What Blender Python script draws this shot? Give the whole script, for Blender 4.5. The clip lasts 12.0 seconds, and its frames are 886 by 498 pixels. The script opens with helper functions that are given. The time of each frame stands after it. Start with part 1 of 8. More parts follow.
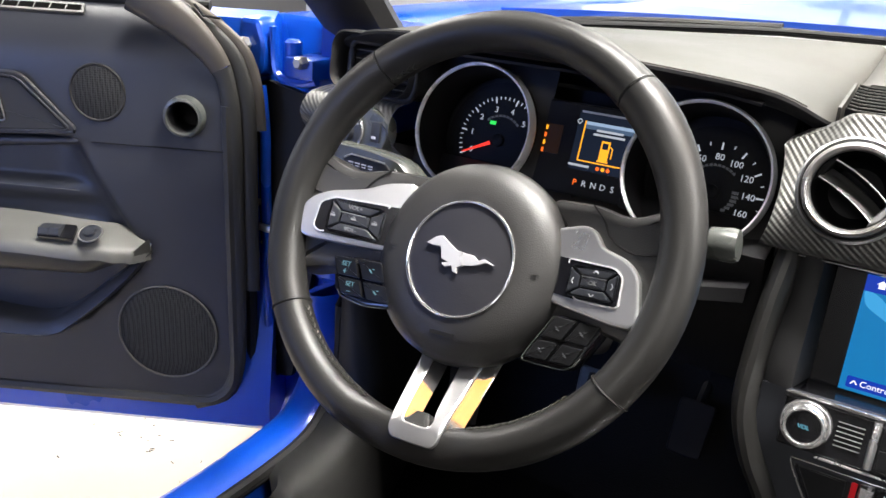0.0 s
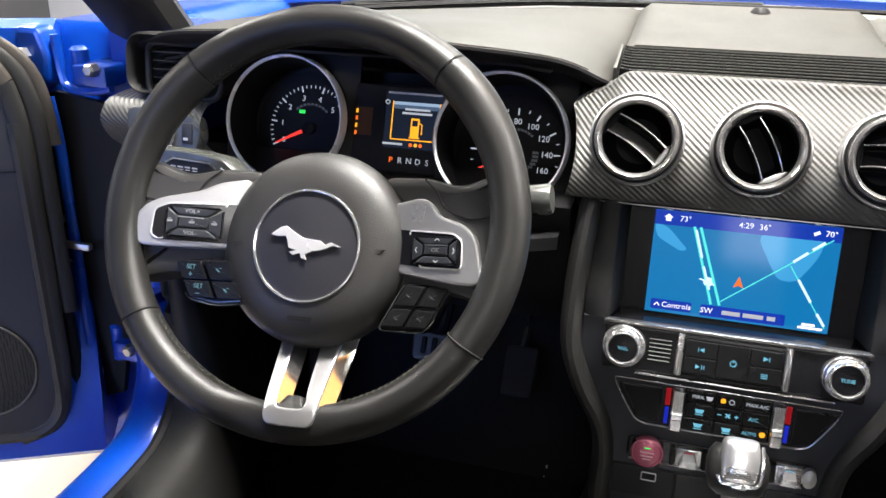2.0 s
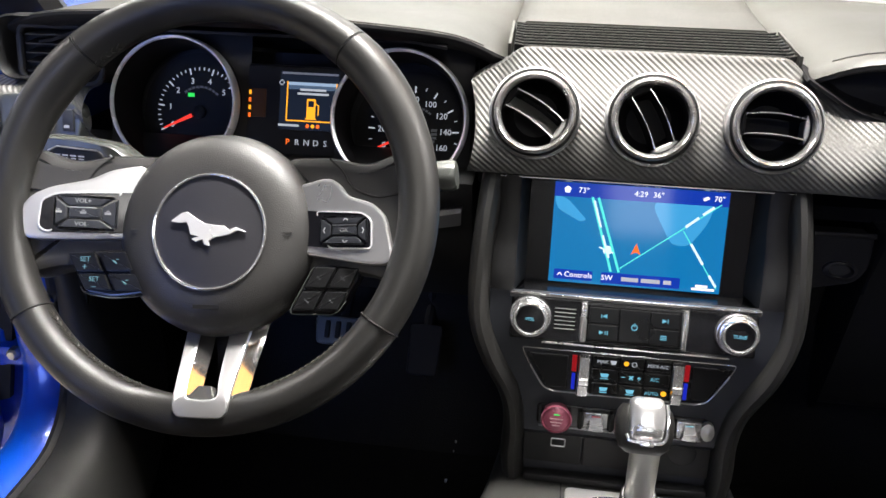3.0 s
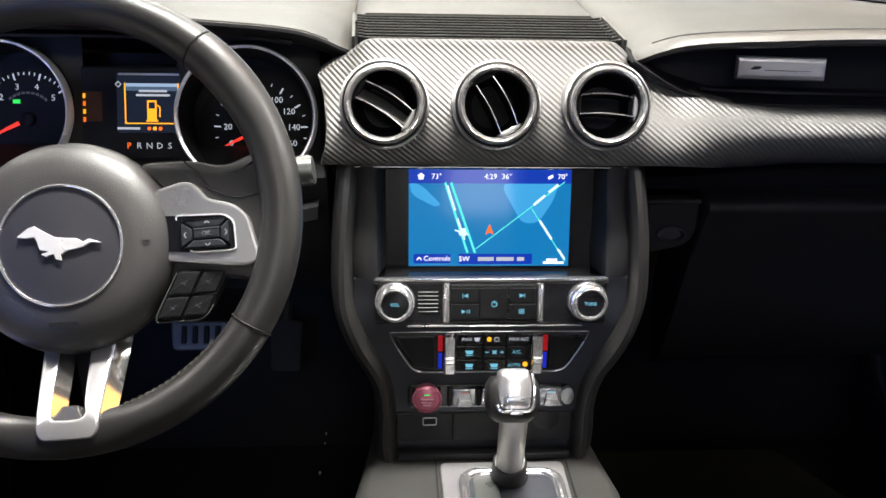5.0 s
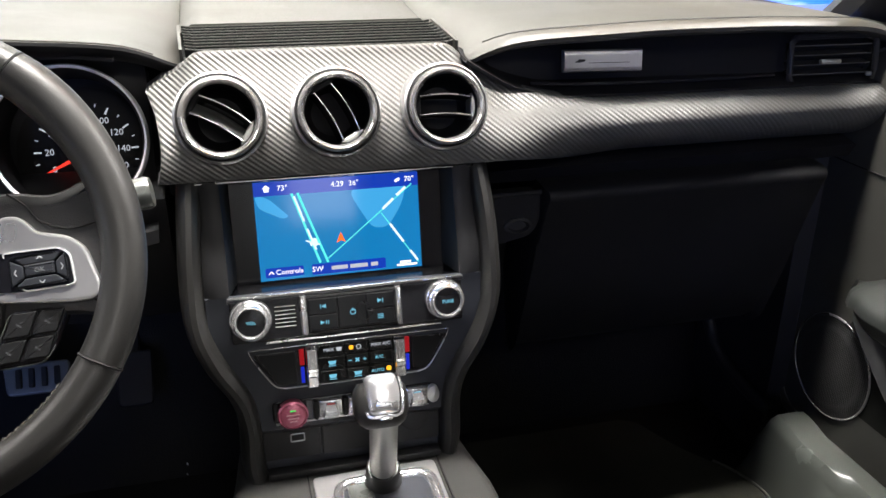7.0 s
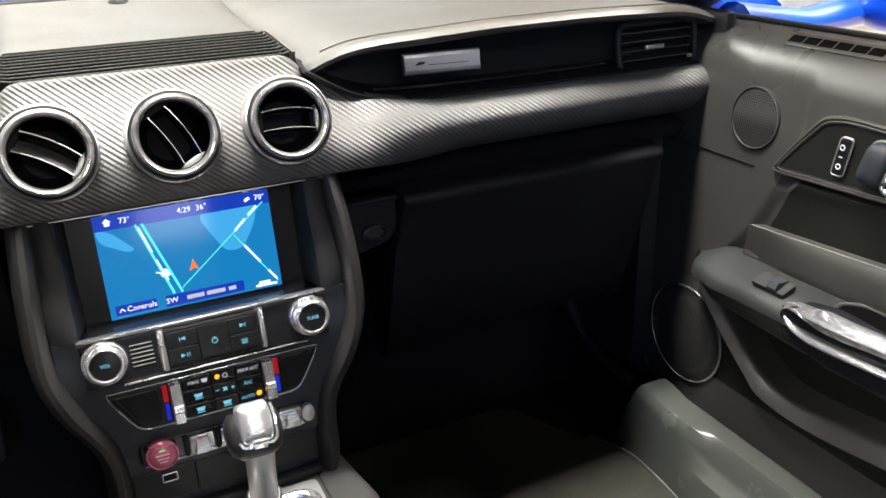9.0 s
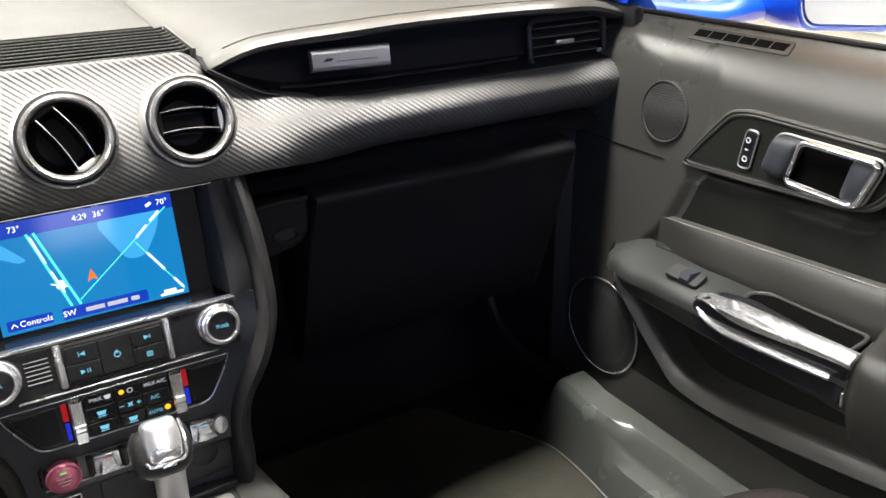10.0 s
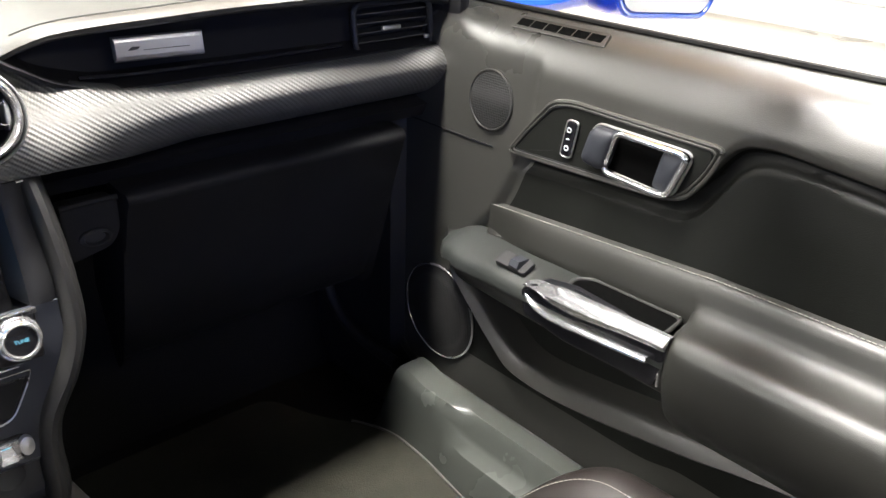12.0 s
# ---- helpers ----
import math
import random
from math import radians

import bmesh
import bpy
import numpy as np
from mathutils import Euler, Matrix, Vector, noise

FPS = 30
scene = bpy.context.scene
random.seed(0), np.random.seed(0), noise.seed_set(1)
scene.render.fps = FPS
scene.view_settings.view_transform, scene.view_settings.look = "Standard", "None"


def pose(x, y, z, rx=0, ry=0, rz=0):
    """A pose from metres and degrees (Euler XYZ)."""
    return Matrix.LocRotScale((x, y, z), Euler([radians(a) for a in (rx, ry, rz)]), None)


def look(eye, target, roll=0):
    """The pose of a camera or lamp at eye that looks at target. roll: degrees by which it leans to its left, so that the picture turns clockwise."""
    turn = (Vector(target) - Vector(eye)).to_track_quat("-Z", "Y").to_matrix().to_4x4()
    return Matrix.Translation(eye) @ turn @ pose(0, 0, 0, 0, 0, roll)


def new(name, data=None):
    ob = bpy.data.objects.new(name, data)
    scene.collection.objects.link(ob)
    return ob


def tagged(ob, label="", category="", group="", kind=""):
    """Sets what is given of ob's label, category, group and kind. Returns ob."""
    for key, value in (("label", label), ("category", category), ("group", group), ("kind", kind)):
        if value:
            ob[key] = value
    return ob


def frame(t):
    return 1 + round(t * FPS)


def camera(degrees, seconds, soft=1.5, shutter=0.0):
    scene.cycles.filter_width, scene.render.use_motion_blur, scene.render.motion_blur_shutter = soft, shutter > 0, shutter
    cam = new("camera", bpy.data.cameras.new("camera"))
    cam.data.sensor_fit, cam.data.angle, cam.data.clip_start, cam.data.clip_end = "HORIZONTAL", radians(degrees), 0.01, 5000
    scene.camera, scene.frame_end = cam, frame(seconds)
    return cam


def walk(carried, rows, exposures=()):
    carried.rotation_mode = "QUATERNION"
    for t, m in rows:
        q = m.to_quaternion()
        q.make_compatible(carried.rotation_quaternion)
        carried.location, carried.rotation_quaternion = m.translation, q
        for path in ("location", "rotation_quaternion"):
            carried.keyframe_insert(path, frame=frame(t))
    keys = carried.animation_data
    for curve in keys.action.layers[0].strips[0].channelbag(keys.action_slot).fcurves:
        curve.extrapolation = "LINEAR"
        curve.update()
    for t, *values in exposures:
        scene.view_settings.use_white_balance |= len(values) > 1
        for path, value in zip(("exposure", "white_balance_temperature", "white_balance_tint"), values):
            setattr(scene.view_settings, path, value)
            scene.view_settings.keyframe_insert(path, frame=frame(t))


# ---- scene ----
cam = camera(55.96, 12.0)

PATH = [
    (0, (-0.0502, -0.758, 1.0563), (-1.0236, 0.838, 0.3454), 3.60),
    (0.5, (-0.0642, -0.7818, 1.0621), (-0.8859, 0.8973, 0.3513), 2.61),
    (1, (-0.0639, -0.8006, 1.0679), (-0.79, 0.9204, 0.3531), 1.87),
    (1.5, (-0.0615, -0.8063, 1.0675), (-0.6935, 0.948, 0.3444), 1.49),
    (2, (-0.0696, -0.8124, 1.0691), (-0.5903, 0.9726, 0.3324), 0.93),
    (2.5, (-0.0797, -0.8121, 1.0684), (-0.4444, 1.0014, 0.3079), 1.48),
    (3, (-0.0853, -0.8161, 1.0639), (-0.344, 1.0119, 0.295), 1.37),
    (5, (-0.1024, -0.8317, 1.0715), (0.0143, 1.0028, 0.2836), 1.35),
    (5.5, (-0.1058, -0.8331, 1.0717), (0.1018, 0.9935, 0.284), 1.58),
    (6, (-0.1094, -0.8351, 1.0729), (0.1809, 0.9823, 0.2899), 1.56),
    (6.5, (-0.1106, -0.832, 1.0737), (0.2781, 0.9691, 0.2958), 0.96),
    (7, (-0.1113, -0.8279, 1.0736), (0.3725, 0.9502, 0.2964), 0.50),
    (7.2, (-0.11, -0.8252, 1.0749), (0.4214, 0.9379, 0.2944), 0.67),
    (8.8, (-0.0988, -0.8243, 1.0832), (0.6481, 0.8561, 0.2967), -1.76),
    (9, (-0.1026, -0.8212, 1.0824), (0.682, 0.8419, 0.2961), -1.70),
    (9.5, (-0.098, -0.8096, 1.0799), (0.7647, 0.8093, 0.2829), -1.47),
    (10, (-0.0888, -0.806, 1.081), (0.8613, 0.7599, 0.2776), -0.89),
    (10.5, (-0.0828, -0.799, 1.0843), (0.952, 0.7043, 0.2664), -0.27),
    (11, (-0.0694, -0.7978, 1.0825), (0.9986, 0.6749, 0.2516), 0.06),
    (11.5, (-0.0562, -0.799, 1.0898), (1.0896, 0.6034, 0.241), 1.14),
    (12, (-0.048, -0.8018, 1.0979), (1.162, 0.5354, 0.2332), 1.90),
]

EXPOSURES = [(0, 0.07, 6500, 10), (2, 0.04, 6500, 10), (5.5, 0.14, 6500, 10), (7.2, 0.17, 6500, 10), (9, 0.20, 6500, 10), (10.5, 0.43, 6500, 10), (12, 0.56, 6500, 10)]
walk(cam, [(t, look(eye, target, roll)) for t, eye, target, roll in PATH], EXPOSURES)

# ---- light: a closed showroom with cool-white ceiling lamps ----
world = bpy.data.worlds.new("showroom_world")
scene.world = world
world.use_nodes = True
world.node_tree.nodes["Background"].inputs[0].default_value = (0.75, 0.85, 1.0, 1)
world.node_tree.nodes["Background"].inputs[1].default_value = 0.04

# x, y, width, length, watts, colour
LAMPS = [
    (0.05, 0.03, 0.9, 0.3, 220, (1.0, 0.96, 0.90)),
    (-0.3, 2.4, 1.6, 0.9, 90, (1.0, 0.95, 0.86)),
    (-2.9, 0.9, 1.2, 2.0, 160, (1.0, 0.95, 0.88)),
    (0.4, -3.7, 1.4, 1.0, 30, (1.0, 0.95, 0.88)),
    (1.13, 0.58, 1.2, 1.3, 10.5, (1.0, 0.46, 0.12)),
    (2.2, 0.05, 0.8, 1.0, 180, (1.0, 0.97, 0.93)),
]
LAMP_Z = 2.92
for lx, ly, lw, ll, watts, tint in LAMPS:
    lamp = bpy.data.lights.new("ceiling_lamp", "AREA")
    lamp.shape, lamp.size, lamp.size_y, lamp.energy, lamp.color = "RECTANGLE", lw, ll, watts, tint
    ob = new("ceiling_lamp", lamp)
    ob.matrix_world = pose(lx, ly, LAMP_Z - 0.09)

# unseen shop window behind the car, added for cold light on the door
lamp = bpy.data.lights.new("added_window_light", "AREA")
lamp.shape, lamp.size, lamp.size_y, lamp.energy, lamp.color = "RECTANGLE", 2.6, 2.2, 215, (0.22, 0.36, 1.0)
new("added_window_light", lamp).matrix_world = look((-2.4, -5.95, 1.45), (-2.0, 0, 1.2))

# unseen side window of the shop, added as fill light
lamp = bpy.data.lights.new("added_window_light", "AREA")
lamp.shape, lamp.size, lamp.size_y, lamp.energy, lamp.color = "RECTANGLE", 2.6, 2.0, 20, (1.0, 0.96, 0.92)
new("added_window_light", lamp).matrix_world = look((-5.95, -0.6, 1.5), (0, -0.6, 1.5))


# ---- materials ----
def shade(name, colour, rough=0.5, metal=0.0, grain=60.0, bump=0.15, vary=0.25, coarse=6.0, coat=0.0, rough_vary=0.1, pebble=False, spec=0.5):
    """A surface with fine grain (bump) and slow blotches of tone, at real-world size."""
    m = bpy.data.materials.new(name)
    m.use_nodes = True
    nt = m.node_tree
    b = nt.nodes["Principled BSDF"]
    b.inputs["Roughness"].default_value = rough
    b.inputs["Metallic"].default_value = metal
    b.inputs["Coat Weight"].default_value = coat
    b.inputs["Coat Roughness"].default_value = 0.05
    b.inputs["Specular IOR Level"].default_value = spec
    tc = nt.nodes.new("ShaderNodeTexCoord")
    slow = nt.nodes.new("ShaderNodeTexNoise")
    slow.inputs["Scale"].default_value = coarse
    slow.inputs["Detail"].default_value = 5
    nt.links.new(tc.outputs["Object"], slow.inputs["Vector"])
    ramp = nt.nodes.new("ShaderNodeMapRange")
    ramp.inputs[1].default_value, ramp.inputs[2].default_value = 0.3, 0.7
    ramp.inputs[3].default_value, ramp.inputs[4].default_value = 1 - vary, 1 + vary
    nt.links.new(slow.outputs["Fac"], ramp.inputs[0])
    mul = nt.nodes.new("ShaderNodeVectorMath")
    mul.operation = "SCALE"
    mul.inputs[0].default_value = colour
    nt.links.new(ramp.outputs[0], mul.inputs["Scale"])
    nt.links.new(mul.outputs[0], b.inputs["Base Color"])
    fine = nt.nodes.new("ShaderNodeTexVoronoi" if pebble else "ShaderNodeTexNoise")
    fine.inputs["Scale"].default_value = grain * 10
    nt.links.new(tc.outputs["Object"], fine.inputs["Vector"])
    if rough_vary:
        rr = nt.nodes.new("ShaderNodeMapRange")
        rr.inputs[1].default_value, rr.inputs[2].default_value = 0.3, 0.7
        rr.inputs[3].default_value, rr.inputs[4].default_value = max(rough - rough_vary, 0.02), min(rough + rough_vary, 1)
        nt.links.new(slow.outputs["Fac"], rr.inputs[0])
        nt.links.new(rr.outputs[0], b.inputs["Roughness"])
    if bump:
        bp = nt.nodes.new("ShaderNodeBump")
        bp.inputs["Strength"].default_value = bump
        bp.inputs["Distance"].default_value = 0.0006
        nt.links.new(fine.outputs["Distance" if pebble else "Fac"], bp.inputs["Height"])
        nt.links.new(bp.outputs[0], b.inputs["Normal"])
    return m


def glow(name, colour, strength, spec=0.12, rough=0.35):
    m = bpy.data.materials.new(name)
    m.use_nodes = True
    b = m.node_tree.nodes["Principled BSDF"]
    b.inputs["Base Color"].default_value = (*[c * 0.1 for c in colour], 1)
    b.inputs["Roughness"].default_value = rough
    b.inputs["Specular IOR Level"].default_value = spec
    b.inputs["Emission Color"].default_value = (*colour, 1)
    b.inputs["Emission Strength"].default_value = strength
    return m


def weave_material():
    """Embossed film with diagonal twill ribs crossed by a finer thread."""
    m = shade("embossed_twill_film", (0.066, 0.066, 0.063), 0.42, 0.2, 80, 0.0, 0.08, 5)
    nt = m.node_tree
    b = nt.nodes["Principled BSDF"]
    tc = nt.nodes.new("ShaderNodeTexCoord")
    mp = nt.nodes.new("ShaderNodeMapping")
    mp.inputs["Rotation"].default_value = (0, radians(52), 0)
    nt.links.new(tc.outputs["Object"], mp.inputs["Vector"])
    w1 = nt.nodes.new("ShaderNodeTexWave")
    w1.wave_type, w1.bands_direction, w1.wave_profile = "BANDS", "X", "SIN"
    w1.inputs["Scale"].default_value = 72
    w1.inputs["Distortion"].default_value = 0.15
    nt.links.new(mp.outputs[0], w1.inputs["Vector"])
    w2 = nt.nodes.new("ShaderNodeTexWave")
    w2.wave_type, w2.bands_direction, w2.wave_profile = "BANDS", "Z", "TRI"
    w2.inputs["Scale"].default_value = 116
    nt.links.new(mp.outputs[0], w2.inputs["Vector"])
    mix = nt.nodes.new("ShaderNodeMath")
    mix.operation = "MULTIPLY_ADD"
    mix.inputs[1].default_value = 0.3
    nt.links.new(w2.outputs["Fac"], mix.inputs[0])
    nt.links.new(w1.outputs["Fac"], mix.inputs[2])
    bp = nt.nodes.new("ShaderNodeBump")
    bp.inputs["Strength"].default_value = 0.5
    bp.inputs["Distance"].default_value = 0.0011
    nt.links.new(mix.outputs[0], bp.inputs["Height"])
    nt.links.new(bp.outputs[0], b.inputs["Normal"])
    return m


def hole_material():
    """Black cloth of a loudspeaker, a fine mesh of round holes."""
    m = shade("speaker_mesh", (0.012, 0.012, 0.013), 0.6, 0.0, 40, 0, 0.2, 8, spec=0.12)
    nt = m.node_tree
    b = nt.nodes["Principled BSDF"]
    tc = nt.nodes.new("ShaderNodeTexCoord")
    v = nt.nodes.new("ShaderNodeTexVoronoi")
    v.inputs["Scale"].default_value = 330
    v.inputs["Randomness"].default_value = 0.15
    nt.links.new(tc.outputs["Object"], v.inputs["Vector"])
    mr = nt.nodes.new("ShaderNodeMapRange")
    mr.inputs[1].default_value, mr.inputs[2].default_value, mr.inputs[3].default_value, mr.inputs[4].default_value = 0.25, 0.5, 0.004, 0.03
    nt.links.new(v.outputs["Distance"], mr.inputs[0])
    nt.links.new(mr.outputs[0], b.inputs["Base Color"])
    bp = nt.nodes.new("ShaderNodeBump")
    bp.inputs["Strength"].default_value = 0.8
    bp.inputs["Distance"].default_value = 0.001
    nt.links.new(v.outputs["Distance"], bp.inputs["Height"])
    nt.links.new(bp.outputs[0], b.inputs["Normal"])
    return m


def clear_glass(name, tint=(1, 1, 1)):
    m = bpy.data.materials.new(name)
    m.use_nodes = True
    nt = m.node_tree
    nt.nodes.clear()
    out = nt.nodes.new("ShaderNodeOutputMaterial")
    mix = nt.nodes.new("ShaderNodeMixShader")
    lw = nt.nodes.new("ShaderNodeLayerWeight")
    lw.inputs[0].default_value = 0.5
    pw = nt.nodes.new("ShaderNodeMath")
    pw.operation = "POWER"
    pw.inputs[1].default_value = 5.0
    nt.links.new(lw.outputs["Facing"], pw.inputs[0])
    fr = nt.nodes.new("ShaderNodeMath")
    fr.operation = "MULTIPLY_ADD"
    fr.inputs[1].default_value, fr.inputs[2].default_value = 0.94, 0.05
    nt.links.new(pw.outputs[0], fr.inputs[0])
    tr = nt.nodes.new("ShaderNodeBsdfTransparent")
    tr.inputs[0].default_value = (*tint, 1)
    gl = nt.nodes.new("ShaderNodeBsdfGlossy")
    gl.inputs["Roughness"].default_value = 0.02
    nt.links.new(fr.outputs[0], mix.inputs[0])
    nt.links.new(tr.outputs[0], mix.inputs[1])
    nt.links.new(gl.outputs[0], mix.inputs[2])
    nt.links.new(mix.outputs[0], out.inputs[0])
    return m


PAD = shade("soft_dash_vinyl", (0.035, 0.0336, 0.0285), 0.5, 0, 70, 0.25, 0.10, 4, pebble=True)
PLASTIC = shade("black_plastic", (0.012, 0.012, 0.013), 0.55, 0, 90, 0.25, 0.2, 8, spec=0.28)
DARK = shade("deep_black_plastic", (0.007, 0.007, 0.008), 0.6, 0, 60, 0.2, 0.2, 8, spec=0.15)
GLOSS = shade("gloss_black_plastic", (0.008, 0.008, 0.010), 0.18, 0, 60, 0.02, 0.2, 8)
STACK = shade("stack_plastic", (0.023, 0.025, 0.031), 0.46, 0, 90, 0.2, 0.15, 8, spec=0.28)
LEATHER = shade("black_leather", (0.0145, 0.0142, 0.0138), 0.39, 0, 110, 0.16, 0.15, 9, pebble=True, spec=0.38)
HUBV = shade("hub_vinyl", (0.026, 0.0254, 0.0252), 0.40, 0, 100, 0.25, 0.1, 9, pebble=True, spec=0.55)
DOORV = shade("door_trim_vinyl", (0.026, 0.026, 0.0245), 0.38, 0, 100, 0.2, 0.12, 5, pebble=True, spec=0.5)
# open door's trim vinyl; the blue light on it is put into the colour
DOORCOOL = shade("blue_lit_door_vinyl", (0.0190, 0.0205, 0.0260), 0.40, 0, 100, 0.2, 0.12, 5, pebble=True, spec=0.42)
DOORV2 = shade("door_insert_vinyl", (0.020, 0.0198, 0.0185), 0.46, 0, 100, 0.2, 0.12, 5, pebble=True, spec=0.35)
# closed door's roll: vinyl lightened for the light that grazes it
ROLLV = shade("lit_door_roll_vinyl", (0.035, 0.0347, 0.0315), 0.34, 0, 100, 0.2, 0.12, 5, pebble=True, spec=0.5)
GAUGER = shade("polished_gauge_ring", (0.90, 0.90, 0.92), 0.30, 0.25, 40, 0.0, 0.05, 10)
# closed door's insert: vinyl darkened for the shade on its upright face
INSERTV = shade("shaded_door_insert_vinyl", (0.0085, 0.009, 0.008), 0.46, 0, 100, 0.22, 0.14, 5, pebble=True, spec=0.15)
ELBOWV = shade("elbow_rest_vinyl", (0.018, 0.018, 0.016), 0.42, 0, 100, 0.14, 0.14, 5, pebble=True, spec=0.36)
# open door's armrest top: a paler copy of ARMV, coloured as if lit
LITARM = shade("lit_armrest_vinyl", (0.085, 0.085, 0.08), 0.45, 0, 100, 0.16, 0.15, 9, pebble=True)
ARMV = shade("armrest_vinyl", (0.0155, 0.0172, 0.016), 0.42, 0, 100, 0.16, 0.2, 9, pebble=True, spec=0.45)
SEATL = shade("seat_leather", (0.014, 0.0118, 0.0112), 0.42, 0, 110, 0.2, 0.15, 9, pebble=True, spec=0.22)
# driver's sill trim, darker than the passenger's
SILLB = shade("sill_trim_plastic_darker", (0.015, 0.015, 0.0145), 0.5, 0, 70, 0.2, 0.06, 6, spec=0.2)
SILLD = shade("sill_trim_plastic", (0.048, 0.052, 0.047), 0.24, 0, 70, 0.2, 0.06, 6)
CHROME = shade("bright_chrome", (0.92, 0.92, 0.94), 0.17, 0.92, 40, 0.0, 0.05, 10, rough_vary=0.04)
POLISH = shade("polished_spoke_wall", (0.55, 0.545, 0.54), 0.07, 0.95, 40, 0.0, 0.05, 10, rough_vary=0.03)
SATIN = shade("satin_silver", (0.50, 0.50, 0.51), 0.34, 0.9, 80, 0.08, 0.08, 8)
TRIMS = shade("silver_trim_paint", (0.58, 0.58, 0.59), 0.35, 0.82, 80, 0.05, 0.06, 8)
CAPM = shade("polished_cap_metal", (0.80, 0.80, 0.81), 0.24, 0.9, 60, 0.02, 0.05, 10)
WARMV = shade("warm_lit_vinyl", (0.044, 0.038, 0.031), 0.42, 0, 100, 0.2, 0.12, 5, pebble=True)
ALU = shade("brushed_aluminium", (0.46, 0.46, 0.44), 0.38, 0.9, 90, 0.12, 0.12, 10)
VENTR = shade("satin_vent_metal", (0.52, 0.505, 0.50), 0.27, 0.85, 80, 0.05, 0.06, 8)
RING = shade("bright_satin_ring", (0.80, 0.80, 0.82), 0.34, 0.55, 80, 0.03, 0.05, 8)
TWILL = weave_material()
MESH = hole_material()
BLUE = shade("blue_car_paint", (0.001, 0.055, 0.42), 0.34, 0.10, 30, 0.0, 0.08, 3, coat=0.5)
# near-black for flat plates that stand in for shade in hollows
VOID = shade("hollow_shade_black", (0.002, 0.002, 0.002), 0.95, 0, 60, 0, 0.1, 8, spec=0.02)
RUBBER = shade("black_rubber", (0.012, 0.012, 0.012), 0.7, 0, 60, 0.2, 0.2, 8, spec=0.2)
CARPET = shade("dark_carpet", (0.006, 0.006, 0.006), 0.95, 0, 45, 0.9, 0.3, 20, spec=0.15)
MATFAB = shade("floor_mat_pile", (0.021, 0.021, 0.0165), 0.95, 0, 45, 0.9, 0.25, 20, spec=0.15)
SILL = shade("sill_plastic", (0.055, 0.059, 0.055), 0.33, 0, 70, 0.3, 0.15, 6)
SEAM = shade("pale_thread", (0.24, 0.23, 0.20), 0.7, 0, 60, 0.2, 0.1, 10)
SEAMD = shade("dark_thread", (0.05, 0.05, 0.045), 0.7, 0, 60, 0.2, 0.1, 10)
STITCH = shade("dark_waxed_thread", (0.018, 0.017, 0.013), 0.5, 0, 60, 0.2, 0.1, 10)
GRILLE = shade("grille_plastic", (0.06, 0.057, 0.05), 0.45, 0, 80, 0.1, 0.1, 8)
BRIGHTPANE = glow("bright_overcast_pane", (1.0, 0.97, 0.93), 5.0)
FARPANE = glow("hazy_bright_pane", (0.95, 0.98, 1.0), 3.0)
SKYPANE = glow("daylit_pane", (0.5, 0.65, 1.0), 1.5)
HEAD = shade("headliner_cloth", (0.05, 0.05, 0.05), 0.95, 0, 45, 0.5, 0.1, 6)
CONCRETE = shade("pale_sealed_concrete", (0.50, 0.45, 0.37), 0.35, 0, 8, 0.1, 0.12, 1.6)
WALLP = shade("white_wall_paint", (0.80, 0.80, 0.79), 0.7, 0, 20, 0.1, 0.04, 1.5)
CEILP = shade("dark_ceiling_paint", (0.035, 0.035, 0.038), 0.8, 0, 20, 0.1, 0.1, 1.5)
GREYWALL = shade("grey_wall_paint", (0.16, 0.16, 0.165), 0.7, 0, 20, 0.1, 0.06, 1.5)
MARKD = shade("faint_grey_marking", (0.20, 0.205, 0.215), 0.6, 0, 60, 0, 0.05, 10)
GREYM = shade("grey_marking", (0.45, 0.46, 0.48), 0.6, 0, 60, 0, 0.05, 10)
WHITEM = glow("white_backlit_marking", (0.85, 0.9, 1.0), 0.55)
CYANM = glow("cyan_backlit_marking", (0.25, 0.75, 1.0), 0.65)
DIMM = glow("dim_grey_marking", (0.5, 0.52, 0.56), 0.07)
REDM = glow("red_needle", (1.0, 0.05, 0.03), 1.0)
REDDIM = glow("red_zone_marking", (0.9, 0.03, 0.04), 0.45)
CYDIM = glow("dim_cyan_marking", (0.35, 0.7, 0.8), 0.35)
LCDMID = glow("display_mid", (0.10, 0.16, 0.26), 0.7)
EMBD = shade("emblem_disc_vinyl", (0.017, 0.017, 0.022), 0.45, 0, 80, 0.15, 0.1, 9)
GREENM = glow("green_lamp", (0.05, 1.0, 0.15), 0.8)
AMBER = glow("amber_lamp", (1.0, 0.42, 0.02), 1.3)
ORANGE = glow("orange_warning", (1.0, 0.16, 0.02), 1.2)
SCREENB = glow("map_blue", (0.004, 0.165, 0.42), 1.12, 0.6, 0.08)
SCREENBAR = glow("banner_blue", (0.005, 0.04, 0.42), 1.0, 0.6, 0.08)
SCREENPALE = glow("map_pale_glare_blue", (0.04, 0.30, 0.60), 1.2, 0.6, 0.08)
ROADG = glow("map_road_green", (0.10, 0.80, 0.72), 1.1)
ROADW = glow("map_road_white", (0.7, 0.92, 1.0), 1.1)
WHITEL = glow("display_white", (0.95, 0.97, 1.0), 1.2)
LCDBG = glow("display_navy", (0.015, 0.022, 0.04), 0.6)
LAMPWIN = glow("amber_lamp_window", (0.30, 0.12, 0.01), 0.03)
LCDTOP = glow("display_pale", (0.45, 0.62, 0.85), 0.7)
REDSTRIP = glow("red_strip", (0.75, 0.02, 0.03), 0.35)
BLUESTRIP = glow("blue_strip", (0.02, 0.04, 0.9), 0.5)
